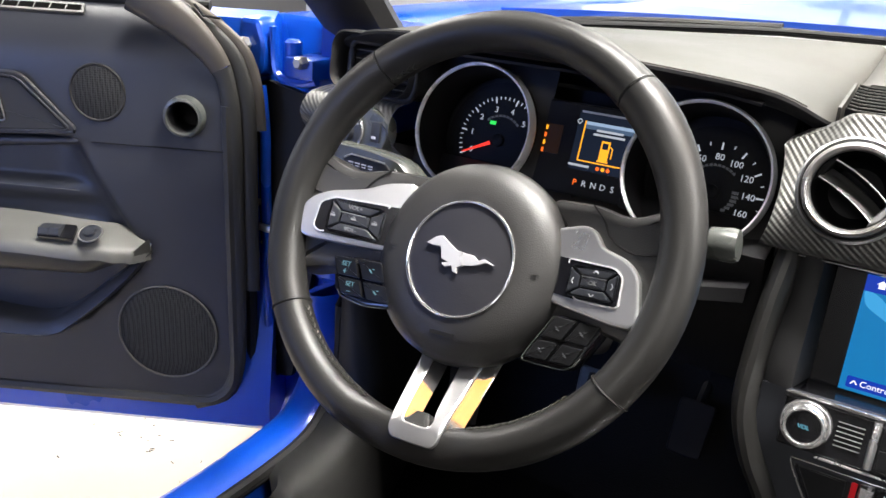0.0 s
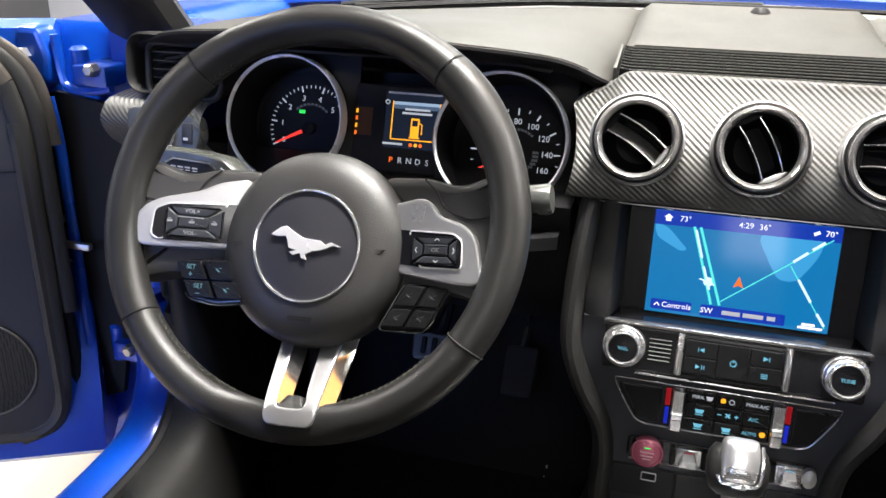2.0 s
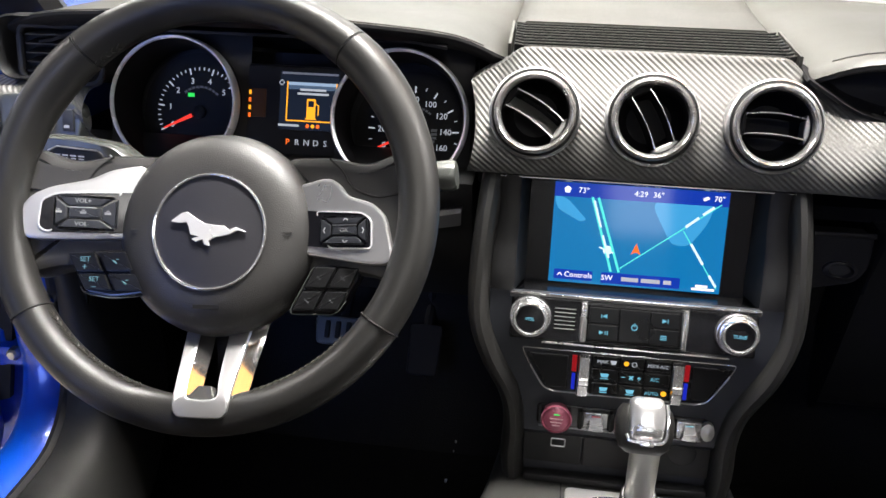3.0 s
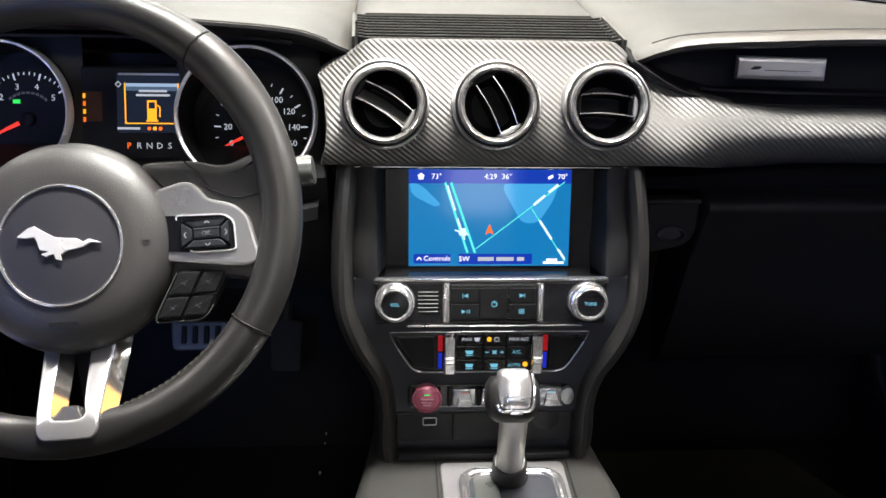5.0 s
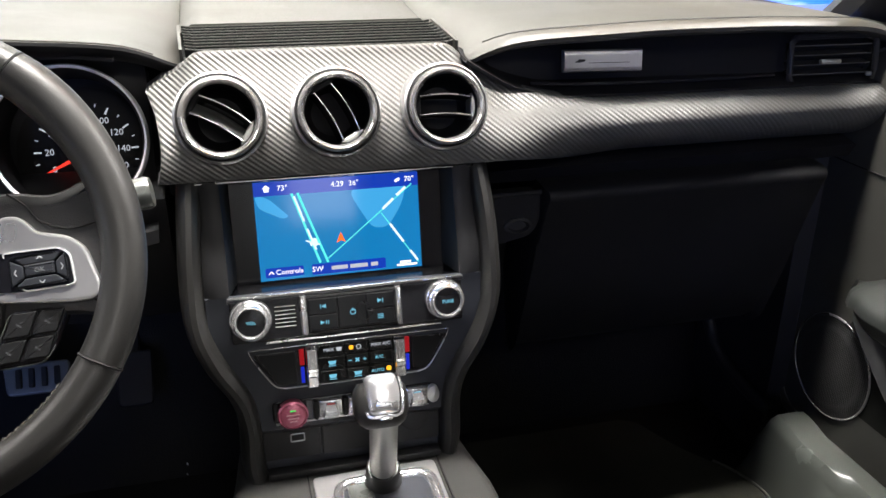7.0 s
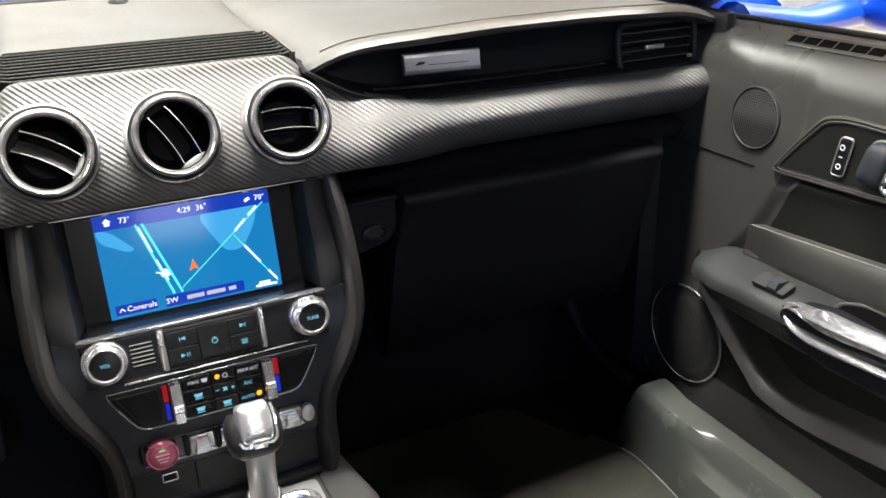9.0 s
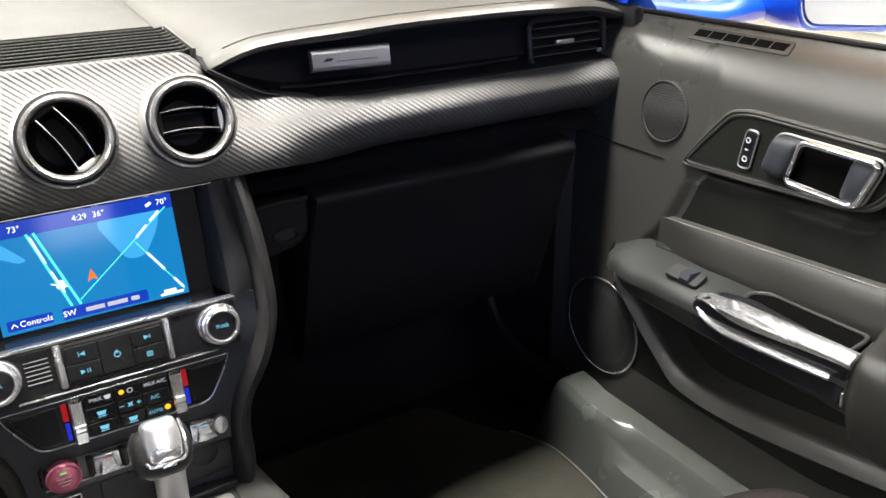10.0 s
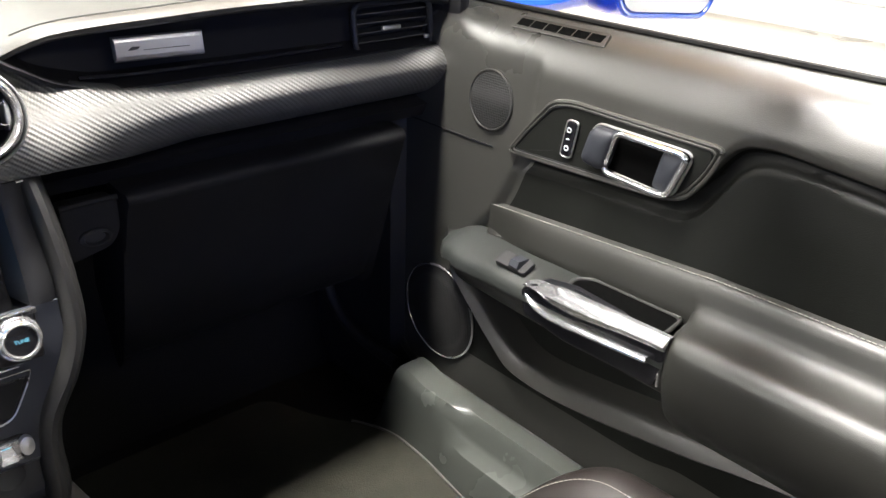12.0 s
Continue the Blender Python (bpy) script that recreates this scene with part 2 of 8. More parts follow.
ROSEM = shade("pale_rose_marking", (0.38, 0.20, 0.23), 0.5, 0, 60, 0, 0.05, 10)
ROSE = shade("red_start_button_plastic", (0.33, 0.08, 0.13), 0.22, 0.3, 60, 0.03, 0.1, 20, coat=0.6)
LENS = shade("dark_dial_face", (0.0035, 0.0035, 0.0037), 0.5, 0, 60, 0.03, 0.1, 20, spec=0.1)
KEYB = shade("black_key_plastic", (0.0060, 0.0062, 0.0070), 0.34, 0, 60, 0.05, 0.1, 20, spec=0.3)
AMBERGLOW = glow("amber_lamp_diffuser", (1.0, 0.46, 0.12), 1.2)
LAMPGLOW = glow("lamp_diffuser", (1.0, 0.98, 0.95), 9.0)
GLASS = clear_glass("window_glass", (0.97, 0.99, 0.98))
MIRRORM = shade("mirror_silver", (0.92, 0.93, 0.95), 0.02, 1, 40, 0, 0.0, 10, rough_vary=0)


# ---- mesh helpers ----
def thing(name, label, category, group="", at=(0, 0, 0), kind=""):
    ob = new(name)
    ob.location = at
    return tagged(ob, label, category, group, kind)


def stand(ob):
    """Where the origin of a thing or part stands in the world."""
    shift = Vector((0, 0, 0))
    while ob is not None:
        shift += Vector(ob.location)
        ob = ob.parent
    return shift


def part(name, bm, material, parent=None, label="", smooth=True, kind=""):
    bmesh.ops.recalc_face_normals(bm, faces=bm.faces)
    me = bpy.data.meshes.new(name)
    bm.to_mesh(me)
    bm.free()
    me.materials.append(material)
    if smooth:
        me.polygons.foreach_set("use_smooth", [True] * len(me.polygons))
        me.set_sharp_from_angle(angle=radians(38))
    ob = new(name, me)
    if parent is not None:
        ob.parent = parent
        ob.location = -stand(parent)
    if label:
        ob["label"] = label
    if kind:
        ob["kind"] = kind
    return ob


def join(*bms):
    out = bms[0]
    for b in bms[1:]:
        me = bpy.data.meshes.new("tmp")
        b.to_mesh(me)
        b.free()
        out.from_mesh(me)
        bpy.data.meshes.remove(me)
    return out


def loft(rings, closed=True, caps=True):
    """A skin over rings of points, each ring with as many points."""
    bm = bmesh.new()
    vs = [[bm.verts.new(p) for p in ring] for ring in rings]
    n = len(vs[0])
    for a, b in zip(vs, vs[1:]):
        for i in range(n if closed else n - 1):
            j = (i + 1) % n
            bm.faces.new((a[i], a[j], b[j], b[i]))
    if closed and caps:
        bm.faces.new(vs[0][::-1])
        bm.faces.new(vs[-1])
    return bm


def sheet(rows, thickness=0.0):
    bm = loft(rows, closed=False, caps=False)
    if thickness:
        bmesh.ops.recalc_face_normals(bm, faces=bm.faces)
        bmesh.ops.solidify(bm, geom=bm.faces[:], thickness=thickness)
    return bm


def rounded(poly, r, steps=4):
    """A polygon with rounded corners."""
    out = []
    n = len(poly)
    for i, p in enumerate(poly):
        p, a, b = Vector(p), Vector(poly[i - 1]), Vector(poly[(i + 1) % n])
        da, db = (a - p), (b - p)
        k = min(r, da.length * 0.45, db.length * 0.45)
        s, e = p + da.normalized() * k, p + db.normalized() * k
        for q in range(steps + 1):
            t = q / steps
            out.append(tuple(s * (1 - t) ** 2 + p * 2 * t * (1 - t) + e * t * t))
    return out


def prism(poly, z0, z1, m=Matrix(), bevel=0.0, r=0.0, steps=4):
    """A polygon of the local x, y plane drawn out from z0 to z1, its top edge chamfered."""
    if r:
        poly = rounded([Vector(p) for p in poly], r, steps)
    c = sum((Vector(p) for p in poly), Vector((0, 0))) / len(poly)
    size = max((Vector(p) - c).length for p in poly)

    def ring(z, inset):
        n = len(poly)
        pts = []
        for i in range(n):
            p, a, b = Vector(poly[i]), Vector(poly[i - 1]), Vector(poly[(i + 1) % n])
            t = (b - a)
            nrm = Vector((-t.y, t.x)).normalized() if t.length > 1e-9 else Vector((0, 0))
            if area < 0:
                nrm = -nrm
            pts.append(m @ Vector((*(p + nrm * inset), z)))
        return pts
    area = sum(poly[i - 1][0] * poly[i][1] - poly[i][0] * poly[i - 1][1] for i in range(len(poly)))
    rings = [ring(z0, 0)]
    if bevel:
        up = 1 if z1 > z0 else -1
        rings += [ring(z1 - up * bevel, 0), ring(z1 - up * bevel * 0.3, bevel * 0.3), ring(z1, bevel), ring(z1, bevel * 1.2)]
    else:
        rings += [ring(z1, 0)]
    return loft(rings)


def rbox(cx, cy, cz, sx, sy, sz, bevel=0.002, m=Matrix()):
    """A box with rounded corners and edges, centred at cx, cy, cz."""
    bm = bmesh.new()
    bmesh.ops.create_cube(bm, size=1, matrix=m @ Matrix.Translation((cx, cy, cz)) @ Matrix.Diagonal((sx, sy, sz, 1)))
    if bevel:
        bmesh.ops.bevel(bm, geom=bm.edges[:], offset=min(bevel, sx * 0.45, sy * 0.45, sz * 0.45), segments=2, affect="EDGES", profile=0.5)
    return bm


def lathe(profile, m=Matrix(), seg=40, closed=False, caps=True):
    """Turns (radius, height) pairs round the local z axis."""
    rings = []
    for r, h in profile:
        rings.append([m @ Vector((r * math.cos(2 * math.pi * k / seg), r * math.sin(2 * math.pi * k / seg), h)) for k in range(seg)])
    if closed:
        rings.append(rings[0])
    return loft(rings, True, caps=caps and not closed)


def hoop(radius, tube_r, m=Matrix(), seg=56, sides=10, squash=1.0):
    return lathe([(radius + tube_r * math.cos(2 * math.pi * k / sides), tube_r * squash * math.sin(2 * math.pi * k / sides)) for k in range(sides)], m, seg, True)


def tube(path, radius, sides=10, flat=1.0, up=(0, 0, 1)):
    """A round bar along a path of points; radius is one number or one for each point."""
    path = [Vector(p) for p in path]
    rad = radius if isinstance(radius, (list, tuple)) else [radius] * len(path)
    rings = []
    for i, p in enumerate(path):
        t = (path[min(i + 1, len(path) - 1)] - path[max(i - 1, 0)]).normalized()
        s = t.cross(Vector(up))
        if s.length < 1e-4:
            s = t.cross(Vector((1, 0, 0)))
        s.normalize()
        w = s.cross(t).normalized()
        rings.append([p + s * rad[i] * math.cos(2 * math.pi * k / sides) + w * rad[i] * flat * math.sin(2 * math.pi * k / sides) for k in range(sides)])
    return loft(rings)


def spline(points, n):
    """n points along a smooth curve through the given ones."""
    pts = [Vector(p) for p in points]
    out = []
    for k in range(n):
        s = k / (n - 1) * (len(pts) - 1)
        i = min(int(s), len(pts) - 2)
        t = s - i
        p0, p1, p2, p3 = pts[max(i - 1, 0)], pts[i], pts[i + 1], pts[min(i + 2, len(pts) - 1)]
        out.append(0.5 * ((2 * p1) + (p2 - p0) * t + (2 * p0 - 5 * p1 + 4 * p2 - p3) * t * t + (3 * p1 - p0 - 3 * p2 + p3) * t ** 3))
    return out


def ramp(x, points):
    """Piecewise smooth interpolation of (x, value) pairs."""
    if x <= points[0][0]:
        return points[0][1]
    for (a, va), (b, vb) in zip(points, points[1:]):
        if x <= b:
            t = (x - a) / (b - a)
            t = t * t * (3 - 2 * t)
            return va + (vb - va) * t
    return points[-1][1]


def soft(x, points, width=0.03):
    """Straight interpolation of (x, value) pairs, rounded off over a width."""
    total = 0.0
    for k in range(-4, 5):
        q = min(max(x + width * k / 4, points[0][0]), points[-1][0])
        for (a, va), (b, vb) in zip(points, points[1:]):
            if q <= b:
                total += va + (vb - va) * (q - a) / (b - a)
                break
    return total / 9


def letters(name, words, size, m, material, parent, align="CENTER", extrude=0.0002, squeeze=1.0):
    """Words in the built-in font as a mesh, in the local x, y plane of m."""
    cu = bpy.data.curves.new("words", "FONT")
    cu.body, cu.size, cu.align_x, cu.align_y, cu.extrude, cu.resolution_u = words, size, align, "CENTER", extrude, 2
    tmp = bpy.data.objects.new("words", cu)
    scene.collection.objects.link(tmp)
    me = bpy.data.meshes.new_from_object(tmp)
    bpy.data.objects.remove(tmp)
    bpy.data.curves.remove(cu)
    me.transform(m @ Matrix.Diagonal((squeeze, 1, 1, 1)))
    me.name = name
    me.materials.clear()
    me.materials.append(material)
    ob = new(name, me)
    ob.parent = parent
    ob.location = -stand(parent)
    return ob


def plate(name, x0, y0, x1, y1, z, m, material, parent, label="", thick=0.0006, r=0.0):
    """A flat thin plate from corner to corner in the local plane of m."""
    poly = [(x0, y0), (x1, y0), (x1, y1), (x0, y1)]
    return part(name, prism(poly, z - thick, z, m, r=r), material, parent, label, smooth=False)


def bar(a, b, width, z, thick=0.0005, m=Matrix()):
    """A flat strip from a to b in the local plane."""
    a, b = Vector(a), Vector(b)
    n = (b - a).normalized()
    n = Vector((-n.y, n.x)) * width / 2
    return prism([a - n, b - n, b + n, a + n], z - thick, z, m)


def frame_at(origin, right, up):
    """The pose whose local x is right, y is up and z points out of that plane."""
    r = Vector(right).normalized()
    u = (Vector(up) - r * Vector(up).dot(r)).normalized()
    n = r.cross(u)
    return Matrix(((r.x, u.x, n.x, origin[0]), (r.y, u.y, n.y, origin[1]), (r.z, u.z, n.z, origin[2]), (0, 0, 0, 1)))


def facing(x, y, z, lean):
    """A plane that faces the rear seats, its top leaning forward by so many degrees."""
    a = radians(lean)
    return frame_at((x, y, z), (1, 0, 0), (0, math.sin(a), math.cos(a)))


# ---- showroom ----
def showroom():
    g = part("ground", rbox(0, 0, -0.05, 16, 16, 0.1, 0), CONCRETE, None, "", False)
    tagged(g, "pale sealed concrete showroom floor with dark scuffs", "floor", kind="structure")
    for nm, c, s, mat, lab in (("wall_north", (0, 6.1, 1.5), (12.4, 0.2, 3), WALLP, "plain white painted showroom wall"), ("wall_south", (0, -6.1, 1.5), (12.4, 0.2, 3), GREYWALL, "plain grey painted showroom wall"),
                               ("wall_west", (-6.1, 0, 1.5), (0.2, 12, 3), GREYWALL, "plain grey painted showroom wall"), ("wall_east", (6.1, 0, 1.5), (0.2, 12, 3), WALLP, "plain white painted showroom wall")):
        w = part(nm, rbox(*c, *s, 0), mat, None, "", False)
        tagged(w, lab, "wall", kind="structure")
    c = part("ceiling", rbox(0, 0, 3.1, 12.4, 12.4, 0.2, 0), CEILP, None, "", False)
    tagged(c, "plain dark painted showroom ceiling", "ceiling", kind="structure")
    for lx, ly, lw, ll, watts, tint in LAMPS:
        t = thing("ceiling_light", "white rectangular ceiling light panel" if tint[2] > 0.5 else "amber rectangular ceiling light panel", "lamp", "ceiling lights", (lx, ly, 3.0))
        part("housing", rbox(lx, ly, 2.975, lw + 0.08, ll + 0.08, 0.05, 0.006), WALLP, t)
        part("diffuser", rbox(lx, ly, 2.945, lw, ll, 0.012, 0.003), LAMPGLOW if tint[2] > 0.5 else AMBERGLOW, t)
    # window_1 and window_2 are unseen, added to go with the fill lamps
    win = thing("window_1", "unseen large cold-lit shop window in a white frame, added for light", "window", at=(-2.4, -5.98, 1.45), kind="structure")
    part("pane", rbox(-2.4, -5.985, 1.45, 2.6, 0.01, 2.2, 0), SKYPANE, win, "", False)
    for x in (-3.72, -2.4, -1.08):
        part("window_frame", rbox(x, -5.975, 1.45, 0.05, 0.05, 2.3, 0.004), WALLP, win)
    for z in (0.33, 2.57):
        part("window_frame", rbox(-2.4, -5.975, z, 2.7, 0.05, 0.05, 0.004), WALLP, win)
    win = thing("window_5", "bright narrow shop window in the rear wall", "window", at=(0.85, -5.98, 1.55), kind="structure")
    part("pane", rbox(0.85, -5.985, 1.55, 1.0, 0.01, 0.9, 0), FARPANE, win, "", False)
    for x in (0.33, 1.37):
        part("window_frame", rbox(x, -5.975, 1.55, 0.05, 0.05, 1.0, 0.004), WALLP, win)
    for z in (1.08, 2.02):
        part("window_frame", rbox(0.85, -5.975, z, 1.1, 0.05, 0.05, 0.004), WALLP, win)
    win = thing("window_2", "unseen wide daylit shop window in a white frame, added for light", "window", at=(-5.98, -0.6, 1.5), kind="structure")
    part("pane", rbox(-5.985, -0.6, 1.5, 0.01, 2.6, 2.0, 0), SKYPANE, win, "", False)
    for y in (-1.92, -0.6, 0.72):
        part("window_frame", rbox(-5.975, y, 1.5, 0.05, 0.05, 2.1, 0.004), WALLP, win)
    for z in (0.48, 2.52):
        part("window_frame", rbox(-5.975, -0.6, z, 0.05, 2.7, 0.05, 0.004), WALLP, win)
    win = thing("window_3", "tall overexposed shop window in a white frame", "window", at=(5.98, 1.55, 1.5), kind="structure")
    part("pane", rbox(5.985, 1.55, 1.5, 0.01, 5.5, 2.4, 0), BRIGHTPANE, win, "", False)
    for y in (-1.23, 0.6, 2.45, 4.33):
        part("window_frame", rbox(5.975, y, 1.5, 0.05, 0.06, 2.5, 0.004), WALLP, win)
    for z in (0.27, 2.73):
        part("window_frame", rbox(5.975, 1.55, z, 0.05, 5.6, 0.06, 0.004), WALLP, win)
    win = thing("window_4", "wide hazy shop window in a white frame", "window", at=(0, 5.98, 1.7), kind="structure")
    part("pane", rbox(0.0, 5.985, 1.75, 6.0, 0.01, 1.7, 0), FARPANE, win, "", False)
    for x in (-3.03, -1.0, 1.0, 3.03):
        part("window_frame", rbox(x, 5.975, 1.75, 0.06, 0.05, 1.8, 0.004), WALLP, win)
    for z in (0.87, 2.63):
        part("window_frame", rbox(0, 5.975, z, 6.1, 0.05, 0.06, 0.004), WALLP, win)
    # scuffs on the floor beside the open door
    rnd = random.Random(4)
    bm = bmesh.new()
    for _ in range(22):
        x, y, a, l = rnd.gauss(-1.36, 0.13), rnd.gauss(0.19, 0.06), rnd.uniform(0, 3.1), rnd.uniform(0.001, 0.006)
        p = Vector((math.cos(a), math.sin(a))) * l
        bm = join(bm, bar(Vector((x, y)) - p, Vector((x, y)) + p, rnd.uniform(0.0008, 0.002), 0.0012, 0.001))
    tagged(part("floor_scuffs", bm, RUBBER, None, "", False), "dark scuff marks on the concrete", "marks", kind="stuff")


# ---- car shell ----
def car_shell():
    t = thing("car", "bright blue open-topped car with one door open", "car", at=(0, 0, 0.2))
    # hood with raised middle, seen over the cowl
    rows = []
    for j in range(22):
        y = 0.62 + j * 0.058
        row = []
        for i in range(41):
            x = -0.80 + i * 0.04
            z = 0.964 - 0.03 * (x / 0.8) ** 2 - 0.028 * ((y - 0.62) / 1.2) ** 2 * 4 * 0.5
            z += 0.012 * ramp(abs(x), [(0.30, 1), (0.42, 0)]) * ramp(y, [(0.7, 0), (1.0, 1)])
            z += 0.11 * min(y - 0.62, 0.26) * ramp(abs(x), [(0.45, 1), (0.74, 0)])
            row.append((x, y, z))
        rows.append(row)
    part("hood", sheet(rows, 0.012), BLUE, t, "glossy blue engine hood")
    rows = [[(x / 20 * 0.78, y, 0.946 - 0.03 * (x / 20) ** 2 + dz) for x in range(-20, 21)] for y, dz in ((0.47, -0.02), (0.50, -0.012), (0.55, -0.016), (0.60, -0.006), (0.64, -0.03))]
    # cowl colour raised to stand in for glare off the windshield
    part("cowl", sheet(rows, 0.006), GRILLE, t, "plastic cowl below the windshield, lightened for glare")
    for sx, nm in ((-1, "west"), (1, "east")):
        # front fender and hinge pillar
        part("fender", loft([rounded_ring(sx * 0.865, y, 0.60, 0.085 * k, 0.335 * k) for y, k in ((0.142, 0.97), (0.150, 1.0), (0.6, 1.0), (1.2, 1.0), (1.7, 0.96))]), BLUE, t, "blue front fender")
        # added black sheet, stands for the shaded gap between fender and dash
        part("fender_gap_sheet", loft([[(sx * 0.945, y, 0.36), (sx * 0.83, y, 0.40), (sx * 0.785, y, 0.60), (sx * 0.675, y, 0.63), (sx * 0.675, y, 0.80), (sx * 0.79, y, 0.838), (sx * 0.87, y, 0.850), (sx * 0.945, y, 0.83)] for y in (0.094, 0.104)]), RUBBER, t, "black sheet for the shaded gap behind the fender edge")
        pil = [(sx * 0.735, 0.15, 0.30), (sx * 0.735, 0.15, 0.62), (sx * 0.74, 0.16, 0.93)]
        part("hinge_pillar", loft([[(p[0] - 0.055, p[1] - 0.04, p[2]), (p[0] + 0.055, p[1] - 0.04, p[2]), (p[0] + 0.055, p[1] + 0.12, p[2]), (p[0] - 0.055, p[1] + 0.12, p[2])] for p in pil]), BLUE, t, "blue painted hinge pillar")
        # windshield pillar with dark inner cover
        a = [(sx * 0.80, 0.42, 0.76), (sx * 0.780, 0.26, 0.868), (sx * 0.748, 0.12, 0.960), (sx * 0.70, -0.03, 1.06), (sx * 0.64, -0.20, 1.18), (sx * 0.60, -0.36, 1.27)]
        part("windshield_pillar", tube(spline(a, 14), 0.052, 10, 0.7), PLASTIC, t, "black trimmed windshield pillar")
        # rocker
        rock = [(sx * 0.700, 0.375), (sx * 0.745, 0.372), (sx * 0.775, 0.355), (sx * 0.80, 0.30), (sx * 0.80, 0.20), (sx * 0.70, 0.18)]
        part("rocker", loft([[(x, y, z) for x, z in rock] for y in (0.27, 0.1, -0.4, -1.2, -1.6)]), BLUE, t, "blue painted rocker panel")
        part("door_opening_seal", tube([(sx * 0.702, y, 0.384) for y in (0.24, 0.1, -0.2, -0.8, -1.5)], 0.009, 8), RUBBER, t)
        # quarter side behind the doors, roof rail
        part("rear_side", rbox(sx * 0.70, -1.75, 0.62, 0.10, 0.9, 0.72, 0.03), PLASTIC, t)
    # the top is down: only the windshield header spans the cabin
    part("windshield_header", tube(spline([(-0.60, -0.36, 1.27), (-0.3, -0.34, 1.298), (0, -0.335, 1.305), (0.3, -0.34, 1.298), (0.60, -0.36, 1.27)], 16), 0.030, 10, 0.6), PLASTIC, t, "black windshield header")
    part("rear_bulkhead", rbox(0, -2.15, 0.555, 1.5, 0.08, 0.61, 0.03), HEAD, t)
    part("floor_pan", rbox(0, -0.85, 0.235, 1.40, 2.6, 0.05, 0.01), CARPET, t, "dark carpeted floor")
    part("firewall", rbox(0, 0.44, 0.58, 1.44, 0.06, 0.70, 0.02), CARPET, t)
    # toe board slope
    part("toe_board", loft([[(-0.70, 0.42, 0.62), (-0.70, 0.26, 0.24), (-0.70, 0.24, 0.24), (-0.70, 0.44, 0.24)], [(0.70, 0.42, 0.62), (0.70, 0.26, 0.24), (0.70, 0.24, 0.24), (0.70, 0.44, 0.24)]]), CARPET, t)
    # windshield
    rows = []
    for j in range(9):
        f = j / 8
        y, z, hw = 0.50 - 0.82 * f, 0.958 + 0.332 * f, 0.73 - 0.14 * f
        rows.append([(x / 10 * hw, y - 0.10 * (x / 10) ** 2 * (1 - f * 0.5), z - 0.015 * (x / 10) ** 2) for x in range(-10, 11)])
    ws = part("windshield", sheet(rows), GLASS, t, "clear windshield glass")
    ws.visible_shadow = False
    # hinge on the driver's side pillar
    for z in (0.876, 0.48):
        h = part("door_hinge", join(rbox(-0.80, 0.115, z, 0.05, 0.075, 0.028, 0.004), lathe([(0.012, -0.022), (0.012, 0.03), (0.008, 0.034)], pose(-0.828, 0.10, z), 14)), BLUE, t, "blue painted door hinge")
        part("bolt", lathe([(0.009, 0), (0.009, 0.012), (0.006, 0.015)], frame_at((-0.79, 0.078, z + 0.01), (1, 0, 0), (0, 0, 1)), 6), ALU, h, "bare steel hinge bolt")
    part("check_strap", rbox(-0.868, 0.072, 0.642, 0.075, 0.010, 0.010, 0.003), ALU, t, "bare steel check strap")
    for x, z in ((-0.885, 0.672), (-0.872, 0.612)):
        part("strap_bolt", lathe([(0.009, 0), (0.009, 0.008), (0.006, 0.010)], frame_at((x, 0.092, z), (1, 0, 0), (0, 0, 1)) @ Matrix.Diagonal((1.0, 0.5, 1, 1)), 6), ALU, t, "steel strap bolt")
    # pressed steel round the upper hinge
    part("hinge_bracket", join(tube(spline([(-0.852, 0.088, 0.925), (-0.850, 0.088, 0.880), (-0.838, 0.086, 0.858), (-0.80, 0.084, 0.857), (-0.775, 0.086, 0.862)], 14), 0.006, 8), prism([(-0.905, 0.935), (-0.868, 0.935), (-0.856, 0.90), (-0.862, 0.86), (-0.895, 0.85), (-0.915, 0.88)], 0, 0.028, frame_at((0, 0.105, 0), (1, 0, 0), (0, 0, 1)), 0.008, 0.01)), BLUE, t, "pressed blue steel round the hinge")
    part("bracket_bolt", lathe([(0.011, 0), (0.011, 0.010), (0.007, 0.013)], frame_at((-0.893, 0.078, 0.898), (1, 0, 0), (0, 0, 1)), 6), ALU, t, "bare steel hinge bolt")
    # lower front corner of the door opening
    part("opening_flange", tube(spline([(-0.752, 0.088, 0.66), (-0.752, 0.090, 0.55), (-0.748, 0.080, 0.465), (-0.742, 0.035, 0.405), (-0.740, -0.04, 0.382), (-0.740, -0.25, 0.374), (-0.740, -0.6, 0.372)], 30), 0.036, 12, 0.55), BLUE, t, "curved blue edge of the door opening")
    part("opening_seal", tube(spline([(-0.708, 0.060, 0.66), (-0.708, 0.062, 0.55), (-0.706, 0.052, 0.465), (-0.704, 0.010, 0.412), (-0.702, -0.06, 0.392), (-0.702, -0.25, 0.386), (-0.702, -0.6, 0.385)], 30), 0.009, 8), RUBBER, t, "black seal of the door opening")
    # thin plastic covers beside the dash ends
    part("kick_panel", loft([[(-0.655, 0.28, z), (-0.664, 0.060, z), (-0.690, 0.055, z), (-0.70, 0.28, z)] for z in (0.26, 0.45, 0.62, 0.80)]), CARPET, t, "black carpeted kick panel")
    part("kick_panel", loft([[(0.655, 0.30, z), (0.66, 0.10, z), (0.695, 0.08, z), (0.70, 0.30, z)] for z in (0.26, 0.45, 0.62, 0.80)]), PLASTIC, t)
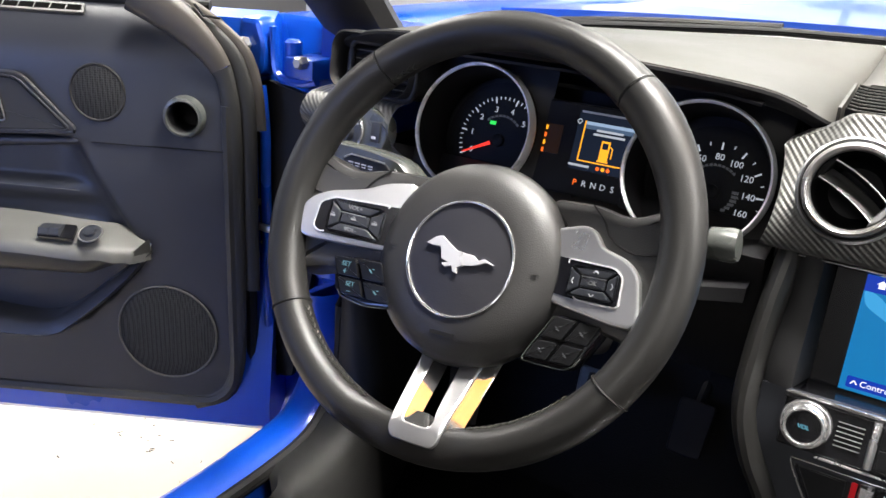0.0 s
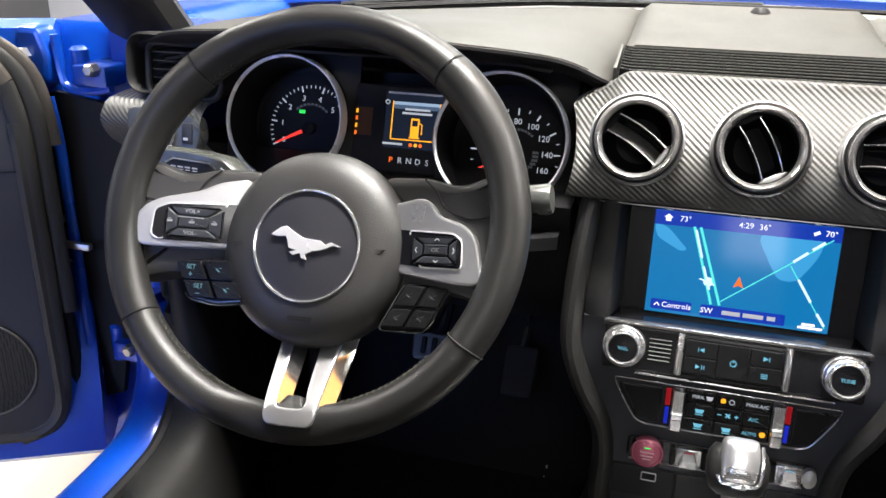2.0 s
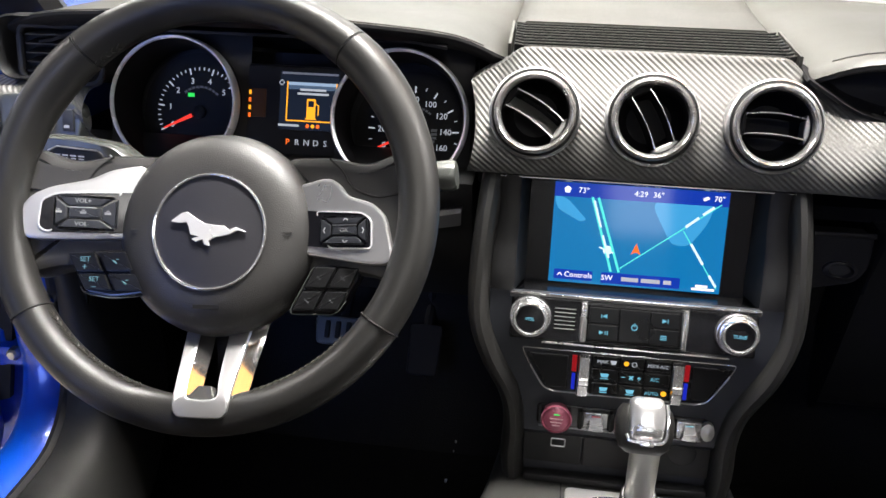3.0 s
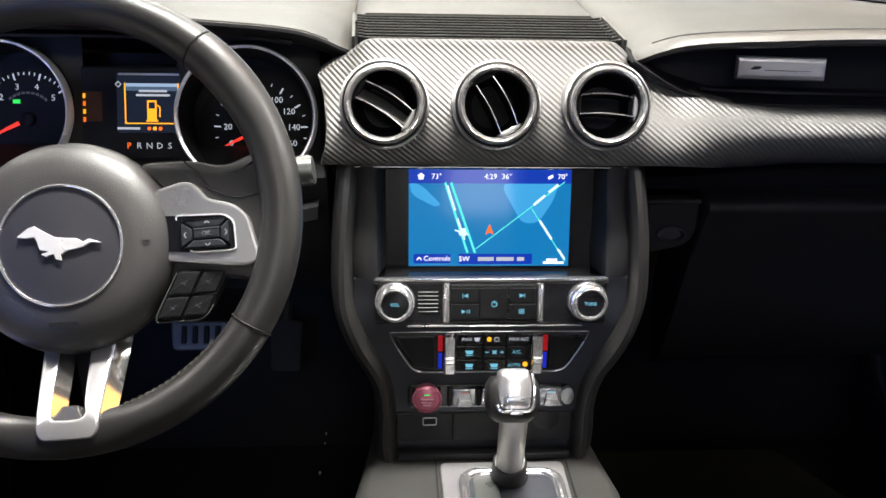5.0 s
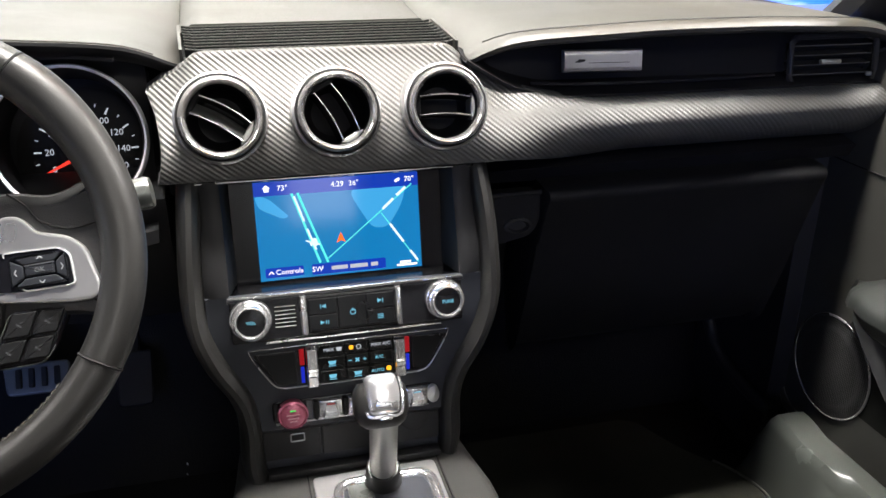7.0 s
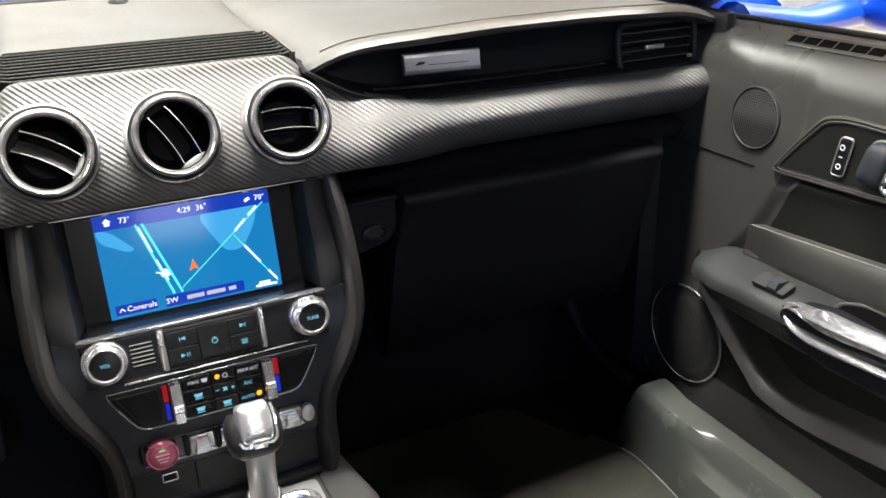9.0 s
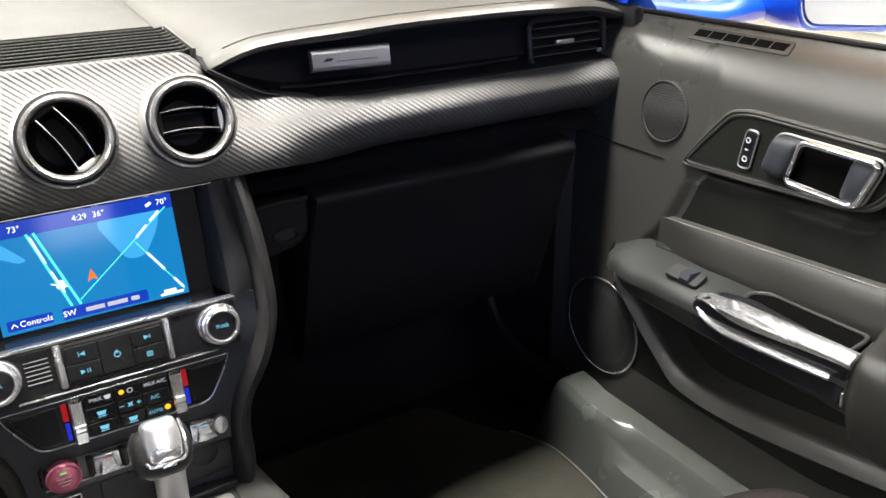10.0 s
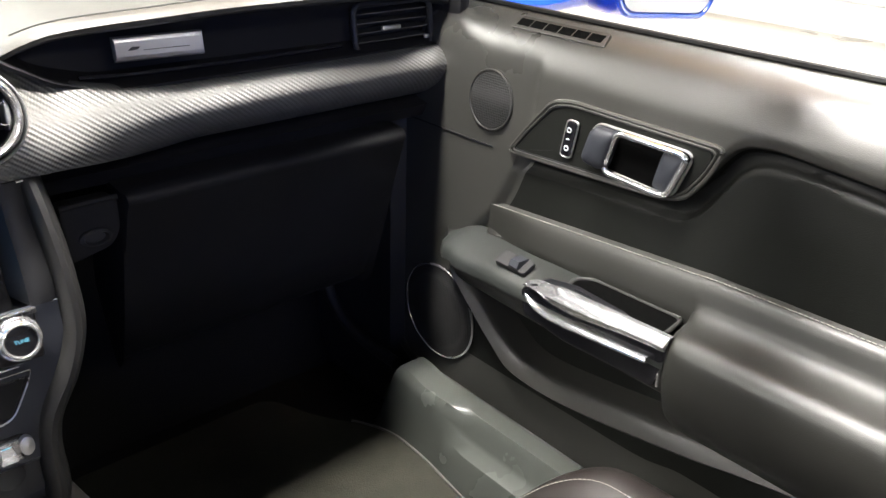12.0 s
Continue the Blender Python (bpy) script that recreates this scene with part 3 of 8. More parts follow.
    part("opening_seal", tube(spline([(0.655, 0.270, 0.74), (0.648, 0.278, 0.62), (0.641, 0.268, 0.49), (0.640, 0.248, 0.432), (0.640, 0.203, 0.388), (0.640, 0.140, 0.372), (0.641, 0.06, 0.368)], 40), 0.010, 10), PLASTIC, t, "black seal of the passenger door opening")
    return t


def rounded_ring(x, y, z, hx, hz):
    pts = rounded([(x - hx, z - hz), (x + hx, z - hz), (x + hx, z + hz), (x - hx, z + hz)], 0.05, 4)
    return [(p[0], y, p[1]) for p in pts]


def wiper():
    t = thing("windshield_wiper", "black wiper arm and blade resting on the cowl", "wiper", at=(-0.2, 0.56, 0.94))
    part("blade", tube([(-0.62, 0.53, 0.930), (-0.3, 0.545, 0.950), (0.02, 0.55, 0.955)], 0.006, 8), RUBBER, t)
    part("arm", tube(spline([(-0.66, 0.57, 0.930), (-0.5, 0.56, 0.945), (-0.30, 0.55, 0.957)], 10), 0.008, 8, 0.6), PLASTIC, t)


def sill_trim(sx):
    t = thing("sill_trim", "grey textured plastic door sill trim with a raised step", "sill trim", "sill trims", (sx * 0.64, -0.2, 0.30))
    # a plain kerb in front; behind the seat mount a lower ledge stands out under the top strip
    front = [(0.603, 0.262), (0.606, 0.300), (0.607, 0.338), (0.608, 0.368), (0.610, 0.379), (0.617, 0.386), (0.635, 0.387), (0.660, 0.384), (0.668, 0.366)]
    back = [(0.594, 0.262), (0.599, 0.312), (0.604, 0.329), (0.622, 0.339), (0.626, 0.346), (0.628, 0.372), (0.634, 0.382), (0.660, 0.384), (0.668, 0.366)]
    rows = []
    if sx < 0:
        # the driver's side sweeps up along the seal of the open door
        front = [(0.604, 0.262), (0.609, 0.300), (0.614, 0.336), (0.621, 0.362), (0.631, 0.380), (0.645, 0.389), (0.662, 0.393), (0.684, 0.392), (0.703, 0.384)]
        way = spline([(-1.07, 0.388, 0), (-0.6, 0.388, 0), (-0.25, 0.389, 0), (-0.06, 0.394, 0), (0.008, 0.414, 0), (0.045, 0.465, 0), (0.055, 0.55, 0), (0.056, 0.66, 0)], 70)
        for k, p in enumerate(way):
            d = (way[min(k + 1, 69)] - way[max(k - 1, 0)]).normalized()
            f = ramp(-p.x, [(0.085, 0), (0.125, 1)])
            slim = 0.24 * (p.y - 0.388)
            row = []
            for a, b in zip(front, back):
                x, h = a[0] + (b[0] - a[0]) * f, 0.384 - a[1] - (b[1] - a[1]) * f
                row.append((-x - slim * (0.703 - x) / 0.1, p.x + d.y * h, p.y - d.x * h))
            rows.append(row)
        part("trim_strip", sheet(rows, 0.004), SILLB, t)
        return
    for k in range(44):
        y = 0.07 - k * 0.026
        f = ramp(-y, [(0.085, 0), (0.125, 1)])
        ridge = math.exp(-((y + 0.10) / 0.02) ** 2) * 0.003
        nose = ramp(y, [(-0.06, 0), (0.07, 1)])
        rows.append([(a[0] + (b[0] - a[0]) * f, y - nose * 0.42 * (a[1] - 0.262), a[1] + (b[1] - a[1]) * f + ridge + 0.010 * nose * (a[1] > 0.33)) for a, b in zip(front, back)])
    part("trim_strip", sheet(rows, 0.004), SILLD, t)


def floor_mat():
    t = thing("floor_mat", "dark grey carpet floor mat with a pale stitched edge", "floor mat", "floor mats", (0.36, 0.0, 0.263))
    poly = rounded([(0.17, 0.225), (0.17, -0.48), (0.570, -0.48), (0.588, -0.16), (0.602, -0.06), (0.604, 0.015), (0.585, 0.065), (0.54, 0.13), (0.50, 0.225)], 0.03, 5)
    part("carpet_pad", prism(poly, 0.262, 0.276, Matrix(), 0.004), MATFAB, t)
    edge = [(p[0], p[1], 0.277) for p in poly if p[0] > 0.5 and p[1] < 0.10]
    part("edge_binding", tube(edge, 0.0020, 6), SEAMD, t, "pale edge binding")


# ---- dashboard ----
def fascia_rows(x0, x1, n, m=34):
    """The rolled front of the dash from top edge to lower lip."""
    rows = []
    for i in range(n + 1):
        x = x0 + (x1 - x0) * i / n
        ax = abs(x)
        zt = soft(ax, [(0.0, 0.930), (0.132, 0.930), (0.149, 0.914), (0.165, 0.906), (0.192, 0.888), (0.244, 0.874), (0.32, 0.867), (0.76, 0.866)], 0.008)
        zb = ramp(ax, [(0.17, 0.812), (0.30, 0.793), (0.72, 0.788)])
        yt = ramp(ax, [(0.15, 0.054), (0.25, 0.030), (0.72, 0.045)])
        yf = ramp(ax, [(0.18, -0.020), (0.30, 0.000), (0.72, 0.018)])
        row = []
        for j in range(m + 1):
            s = j / m
            if s < 0.12:
                q = s / 0.12
                row.append((x, yt + ramp(ax, [(0.140, 0.002), (0.160, 0.03)]) * (1 - q) - 0.004 * q, zt - 0.002 * q * q))
            elif s < 0.90:
                q = (s - 0.12) / 0.78
                bulge = math.sin(min(q * 1.12, 1) * math.pi / 2) ** (0.8 + 0.5 * ramp(ax, [(0.17, 1), (0.26, 0)]))
                side = ramp(ax, [(0.165, 0), (0.36, 1)])
                turn = q * 0.80 * math.pi
                tuck = 0.047 * max(0.0, (q - 0.42) / 0.58) ** 1.4
                y_mid = yt - 0.004 + (yf - yt + 0.004) * bulge
                y_side = yt - 0.004 + (yf - 0.010 - yt + 0.004) * math.sin(turn) + tuck
                fall = q + ((1 - math.cos(turn)) / 1.809 - q) * side
                row.append((x, y_mid + (y_side - y_mid) * side, zt - 0.002 + (zb - zt + 0.006) * fall))
            else:
                q = (s - 0.90) / 0.10
                row.append((x, yf + 0.056 * ramp(ax, [(0.165, 0), (0.36, 1)]) + 0.060 * q * q + 0.004 * q, zb + 0.004 - 0.006 * q))
        rows.append(row)
    return rows


VENTS = [(-0.112, 32), (0.0, 62), (0.112, 3)]
VENT_Z, VENT_Y, VENT_LEAN = 0.876, -0.012, 17


def dashboard():
    t = thing("dashboard", "two-brow dashboard with grey vinyl top and silver twill-embossed fascia", "dashboard", at=(0, 0.2, 0.75))
    # twill fascia with round openings for the vents
    bm = sheet(fascia_rows(-0.190, 0.715, 226))
    kill = [f for f in bm.faces if any(math.hypot(f.calc_center_median().x - vx, (f.calc_center_median().z - VENT_Z) / 0.97) < 0.0375 for vx, _ in VENTS) and f.calc_center_median().y < 0.024]
    bmesh.ops.delete(bm, geom=kill, context="FACES")
    # the driver's end is scooped out round the speedometer
    for v in bm.verts:
        if v.co.x < -0.150:
            v.co.x = max(v.co.x, -0.262 + math.sqrt(max(0.0, 0.0915 ** 2 - (v.co.z - 0.848) ** 2)))
    bmesh.ops.remove_doubles(bm, verts=bm.verts, dist=0.0002)
    part("fascia", bm, TWILL, t, "silver-grey twill-embossed fascia roll")
    part("fascia_end", sheet(fascia_rows(-0.738, -0.602, 40)), TWILL, t, "silver-grey twill-embossed fascia end")
    # raised vinyl brows either side of the middle strip
    for sx in (-1, 1):
        inner = 0.146
        rows = []
        outer = 0.745 if sx > 0 else 0.712
        xs = [inner + (outer - inner) * i / 44 for i in range(45)]
        for ax in xs:
            zt = soft(ax, [(0.146, 0.910), (0.16, 0.917), (0.18, 0.927), (0.207, 0.936), (0.26, 0.941), (0.36, 0.946), (0.52, 0.946), (0.66, 0.940), (0.745, 0.912)], 0.006 + 0.035 * min(1, max(0, (ax - 0.18) / 0.08)))
            yt = soft(ax, [(0.146, 0.052), (0.166, 0.044), (0.22, 0.026), (0.30, 0.012), (0.60, 0.015), (0.745, 0.05)], 0.02)
            if sx < 0:
                yt -= 0.020 * soft(ax, [(0.146, 0), (0.2, 0), (0.32, 1), (0.55, 1), (0.7, 0), (0.745, 0)], 0.05)
                zt += 0.006 * soft(ax, [(0.146, 0), (0.2, 0), (0.32, 1), (0.55, 1), (0.7, 0), (0.745, 0)], 0.05)
            back = 0.455 - 0.10 * (ax / 0.75) ** 2
            row = [(sx * ax, yt + 0.055, zt - 0.016), (sx * ax, yt + 0.012, zt - 0.013), (sx * ax, yt + 0.002, zt - 0.009), (sx * ax, yt, zt - 0.004), (sx * ax, yt + 0.004, zt), (sx * ax, yt + 0.016, zt + 0.003)]
            edge = ramp(ax, [(0.146, 0), (0.158, 1)])
            for k in range(1, 15):
                f = k / 14
                y = yt + 0.016 + (back - yt - 0.016) * f
                row.append((sx * ax, y, zt + 0.003 + 0.004 * math.sin(f * math.pi) - 0.004 * f + (0.957 - 0.030 * (ax / 0.7) ** 2 - zt) * f * f - 0.006 * (1 - edge)))
            rows.append(row)
        # side wall down into the middle strip
        rows.insert(0, [(sx * (inner - 0.003), p[1], p[2] - 0.006) for p in rows[0]])
        if sx < 0:
            part("brow_pad", sheet([r[5:] for r in rows], 0.003), PAD, t, "grey soft vinyl brow pad")
            # underside set off in black, which puts its shade into the colour
            part("brow_lip", sheet([[r[0], (r[5][0], r[5][1] + 0.014, r[5][2] - 0.016), (r[5][0], r[5][1] + 0.001, r[5][2] - 0.007), (r[5][0], r[5][1] - 0.001, r[5][2] - 0.003), r[5]] for r in rows], 0.003), DARK, t, "lip of the instrument brow, blackened for its shade")
        else:
            part("brow_pad", sheet(rows, 0.003), PAD, t, "grey soft vinyl brow pad")
        st = []
        for ax in xs[2:]:
            i = xs.index(ax) + 1
            p = rows[i][5]
            st.append((p[0], p[1] + 0.004, p[2] + 0.0008))
        part("brow_seam", tube(st, 0.0009, 6), SEAMD, t, "stitched seam along the brow edge")
        # black liner under each brow
        liner = []
        for ax in xs:
            i = xs.index(ax) + 1
            p = rows[i][0]
            lowz = soft(ax, [(0.13, 0.924), (0.15, 0.911), (0.195, 0.884), (0.245, 0.870), (0.75, 0.864)], 0.008)
            if sx > 0:
                liner.append([(p[0], p[1] - 0.006, p[2] + 0.004), (p[0], 0.075, (p[2] + lowz) / 2 + 0.012), (p[0], 0.072, lowz + 0.010), (p[0], 0.05, lowz + 0.003), (p[0], 0.028 + 0.01 * ramp(ax, [(0.25, 0), (0.7, 1)]), lowz + 0.001)])
        if sx > 0:
            part("brow_recess", sheet(liner, 0.003), DARK, t, "matt black recess under the brow")
    # middle strip between the brows
    rows = []
    for k in range(16):
        y = 0.194 + k * 0.0172
        rows.append([(x / 10 * 0.150, y, 0.934 + 0.025 * (k / 15) ** 1.6 + (0.003 if abs(x) < 10 else -0.008)) for x in range(-10, 11)])
    part("middle_strip", sheet(rows, 0.004), PAD, t, "grey vinyl strip behind the grille")
    part("light_sensor", lathe([(0.014, 0.0), (0.013, 0.006), (0.008, 0.011), (0.0, 0.012)], pose(0.01, 0.425, 0.953), 20), PLASTIC, t, "small black light sensor dome")
    # defroster slot along the windshield
    part("defroster_slot", tube(spline([(-0.62, 0.385, 0.938), (-0.3, 0.462, 0.957), (0, 0.475, 0.960), (0.3, 0.462, 0.957), (0.62, 0.385, 0.938)], 24), 0.008, 8, 0.4), DARK, t, "black defroster slot")
    # ridge line in the passenger recess and satin badge plate
    part("recess_ridge", tube(spline([(0.225, 0.045, 0.882), (0.30, 0.047, 0.878), (0.45, 0.050, 0.876), (0.545, 0.053, 0.876)], 14), 0.0028, 6), GLOSS, t)
    bd = frame_at((0.310, 0.045, 0.905), (1, -0.10, 0.0), (0, 0.16, 1))
    badge = part("badge_plate", prism([(-0.047, -0.0125), (0.046, -0.0125), (0.046, 0.0125), (-0.047, 0.0125)], 0, 0.009, bd, 0.005), SATIN, t, "satin silver badge plate")
    mk = join(prism([(-0.034, -0.0015), (-0.029, 0.002), (-0.021, 0.0015), (-0.024, -0.0012), (-0.030, -0.0018)], 0.0085, 0.0096, bd), bar((-0.018, -0.0022), (0.030, -0.0022), 0.0007, 0.0096, 0.001, bd))
    part("badge_mark", mk, PLASTIC, badge, "small dark emblem mark", False)
    # lower dash: knee bolster, glovebox surround
    part("lower_dash", loft([[(-0.70, 0.10, 0.800), (-0.70, 0.030, 0.785), (-0.70, 0.050, 0.70), (-0.70, 0.14, 0.60), (-0.70, 0.30, 0.60)], [(-0.175, 0.10, 0.800), (-0.175, 0.030, 0.785), (-0.175, 0.050, 0.70), (-0.175, 0.14, 0.60), (-0.175, 0.30, 0.60)]]), PLASTIC, t, "black plastic lower dash")
    part("lower_dash", loft([[(x, 0.12, 0.80), (x, 0.045, 0.783), (x, 0.055, 0.765), (x, 0.12, 0.755)] for x in (0.165, 0.45, 0.70)]), DARK, t, "black plastic lower dash")
    part("end_cap", rbox(0.722, 0.20, 0.85, 0.02, 0.36, 0.16, 0.008), DARK, t)
    part("end_cap", rbox(-0.742, 0.26, 0.835, 0.016, 0.30, 0.13, 0.008), DARK, t)
    part("under_fascia", rbox(0.0, 0.095, 0.80, 0.34, 0.12, 0.03, 0.004), DARK, t)
    return t


def dash_grille():
    t = thing("defroster_grille", "black slatted grille on the dash top", "grille", at=(0, 0.1, 0.92))
    part("tray", prism([(-0.142, 0.062), (0.142, 0.062), (0.150, 0.196), (-0.150, 0.196)], 0.905, 0.914, Matrix()), DARK, t)
    for k in range(9):
        y = 0.055 + k * 0.0163
        hw = 0.1405 + 0.006 * k / 8
        z = 0.9312 + 0.0006 * k
        cut = 0.010
        xs = [(-hw, 0.009), (-hw + cut, 0.0), (-hw * 0.5, 0), (0, 0), (hw * 0.5, 0), (hw - cut, 0.0), (hw, 0.009)]
        sl = part("slat", loft([[(x, y + d + 0.0050, z - 0.016), (x, y + d - 0.0004, z - 0.0012), (x, y + d + 0.0022, z - 0.0012), (x, y + d + 0.0078, z - 0.016)] for x, d in xs]), DARK, t, "black slat")
        part("slat_edge", loft([[(x, y + d - 0.0006, z - 0.0010), (x, y + d - 0.0004, z - 0.0001), (x, y + d + 0.0012, z - 0.0001), (x, y + d + 0.0014, z - 0.0010)] for x, d in xs]), PAD, sl, "pale slat edge")
    for sx in (-1, 1):
        part("side_rail", loft([[(sx * x - 0.0015, y, 0.908), (sx * x + 0.0015, y, 0.908), (sx * x + 0.0015, y, z), (sx * x - 0.0015, y, z)] for x, y, z in ((0.1450, 0.064, 0.930), (0.1500, 0.196, 0.9365))]), PAD, t)


def round_vents():
    for n, (vx, turn) in enumerate(VENTS):
        m = facing(vx, VENT_Y, VENT_Z, VENT_LEAN)
        words = ("round air vent with satin ring, vanes tilted", "round air vent with satin ring, vanes steeply turned", "round air vent with satin ring, vanes level")[n]
        t = thing("air_vent", words, "air vent", "round dash vents", (vx, VENT_Y, VENT_Z))
        part("seat_ring", lathe([(0.0375, -0.02), (0.0447, -0.035), (0.0445, 0.003), (0.0425, 0.005), (0.0405, 0.002), (0.038, -0.02)], m, 56, True), SATIN, t, "embossed silver seat ring")
        part("gap_ring", lathe([(0.034, -0.03), (0.0415, -0.002), (0.0415, 0.0045), (0.0395, 0.006), (0.034, 0.003)], m, 56, True), RUBBER, t)
        ring = [(0.0322, -0.004), (0.0326, 0.006), (0.0340, 0.0105), (0.0362, 0.0125), (0.0385, 0.0115), (0.0396, 0.008), (0.0394, 0.000)]
        part("ring", lathe(ring, m, 64, True), VENTR, t, "satin aluminium ring")
        part("barrel", lathe([(0.0322, 0.006), (0.0316, -0.006), (0.0300, -0.024), (0.022, -0.034), (0.0005, -0.036)], m, 48, caps=False), DARK, t, "dark barrel")
        r = m @ pose(0, 0, 0, 0, 0, -turn)
        for sgn in (1, -1):
            part("flat", prism([(sgn * 0.0285, -0.014), (sgn * 0.0325, -0.006), (sgn * 0.0325, 0.006), (sgn * 0.0285, 0.014), (sgn * 0.0262, 0.010), (sgn * 0.0262, -0.010)], -0.016, 0.001, r, 0.0015), ALU if sgn > 0 else DARK, t)
        for yo in (0.0095, -0.0095):
            rows = []
            hw = 0.0275 if yo > 0 else 0.0275
            for k in range(13):
                x = -hw + 2 * hw * k / 12
                bow = 0.003 * (1 - (x / hw) ** 2) * (1 if yo > 0 else 0.8)
                tilt = -0.011 if (n == 0 and yo < 0) else 0.002
                rows.append([(x, yo + bow + 0.0008, 0.002), (x, yo + bow - 0.0008, 0.0022), (x, yo + bow - tilt, -0.010), (x, yo + bow - tilt - 0.0012, -0.022), (x, yo + bow - tilt + 0.001, -0.022), (x, yo + bow - tilt * 0.8 + 0.0016, -0.010)])
            bm = loft([[r @ Vector(p) for p in row] for row in rows])
            # one vane in bright metal, others black: its lit face put into colour
            part("vane", bm, ALU if n == 0 and yo < 0 else DARK, t, "curved vane with a bright edge")
            part("vane_edge", tube([r @ Vector((row[0][0], row[0][1] - 0.0008, 0.0026)) for row in rows], 0.0008, 6), VENTR, t)


def side_vents():
    for sx in (1, -1):
        x, z, y = (0.628, 0.892, 0.056) if sx > 0 else (-0.641, 0.898, 0.050)
        w, h = (0.112, 0.046) if sx > 0 else (0.084, 0.050)
        m = facing(x, y, z, 8)
        t = thing("side_air_vent", "rectangular black slatted side air vent", "air vent", "side dash vents", (x, y, z))
        o = rounded([(-w / 2 - 0.006, -h / 2 - 0.006), (w / 2 + 0.006, -h / 2 - 0.006), (w / 2 + 0.006, h / 2 + 0.006), (-w / 2 - 0.006, h / 2 + 0.006)], 0.014, 4)
        part("frame", tube([m @ Vector((p[0], p[1], 0.002)) for p in o + [o[0]]], 0.0040, 8), PLASTIC, t, "black frame")
        part("back", prism([(-w / 2 - 0.022, -h / 2 - 0.006), (w / 2 + 0.006, -h / 2 - 0.006), (w / 2 + 0.006, h / 2 + 0.008), (-w / 2 - 0.022, h / 2 + 0.008)], -0.030, -0.026, m), DARK, t)
        n = 4 if sx > 0 else 5
        for k in range(n):
            yy = -h / 2 + h * (k + 0.5) / n
            sl = part("slat", loft([[m @ Vector((xx, yy - 0.0010, 0.0)), m @ Vector((xx, yy + 0.0010, 0.001)), m @ Vector((xx, yy + 0.006, -0.020)), m @ Vector((xx, yy + 0.004, -0.020))] for xx in (-w / 2, 0, w / 2)]), PLASTIC, t)
            part("slat_edge", tube([m @ Vector((xx, yy + 0.0006, 0.0010)) for xx in (-w / 2, w / 2)], 0.0006, 5), GRILLE, sl, "thin pale edge along the slat")
        if sx > 0:
            part("tab", rbox(-0.006, -0.002, 0.004, 0.030, 0.006, 0.006, 0.002, m), ALU, t, "bright direction tab")
            part("wheel", rbox(w / 2 - 0.004, -h / 2 + 0.004, 0.004, 0.008, 0.005, 0.004, 0.001, m), ALU, t)
        else:
            # deep soft surround of the driver's outer vent
            o2 = rounded([(-0.076, -0.030), (0.049, -0.030), (0.049, 0.042), (-0.076, 0.042)], 0.024, 6)
            part("surround", loft([[m @ Vector((-0.0135 + (p[0] + 0.0135) * a, 0.004 + (p[1] - 0.004) * b, zz)) for p in o2] for a, b, zz in ((0.80, 0.82, -0.012), (0.86, 0.87, 0.006), (0.93, 0.93, 0.012), (1.0, 1.0, 0.006), (1.03, 1.03, -0.012), (1.04, 1.04, -0.06))], True, False), PLASTIC, t, "soft black surround")


def glovebox():
    t = thing("glovebox", "closed black plastic glovebox with a recessed latch", "glovebox", at=(0.42, 0.08, 0.6))
    y0 = 0.020
    lid = [(0.030, 0.768), (0.004, 0.7665), (-0.006, 0.7645), (-0.0110, 0.7610), (-0.0125, 0.7565), (-0.0110, 0.7520), (-0.006, 0.7450), (0.016, 0.690), (0.050, 0.60), (0.085, 0.52), (0.110, 0.50), (0.14, 0.60), (0.11, 0.757)]
    part("door", loft([[(x, y0 + d * k + (0.004 if k < 1 else 0.0), z) for d, z in lid] for x, k in ((0.2405, 0.8), (0.2430, 1.0), (0.35, 1.0), (0.5, 1.0), (0.612, 1.0), (0.618, 0.8))]), DARK, t, "black glovebox door with a rolled upper lip")
    m = frame_at((0.212, y0, 0.74), (1, 0, 0), (0, 0.1, 1))
    part("latch_panel", prism([(-0.034, 0.022), (-0.034, -0.040), (-0.012, -0.036), (0.014, -0.030), (0.025, -0.014), (0.026, 0.022)], -0.03, -0.002, m, 0.003, 0.008), DARK, t, "latch panel")
    part("latch_lip", tube([m @ Vector(p) for p in ((-0.034, 0.020, -0.003), (0.0, 0.021, -0.003), (0.026, 0.021, -0.003))], 0.0035, 8), DARK, t)
    part("latch_pull", lathe([(0.013, -0.004), (0.013, 0.003), (0.010, 0.005), (0.008, 0.0)], m @ Matrix.Translation((-0.004, -0.016, 0)) @ Matrix.Diagonal((1.3, 0.7, 1, 1)), 20), PLASTIC, t, "glossy black latch pull")


# ---- instruments ----
CLUSTER_LEAN = 18


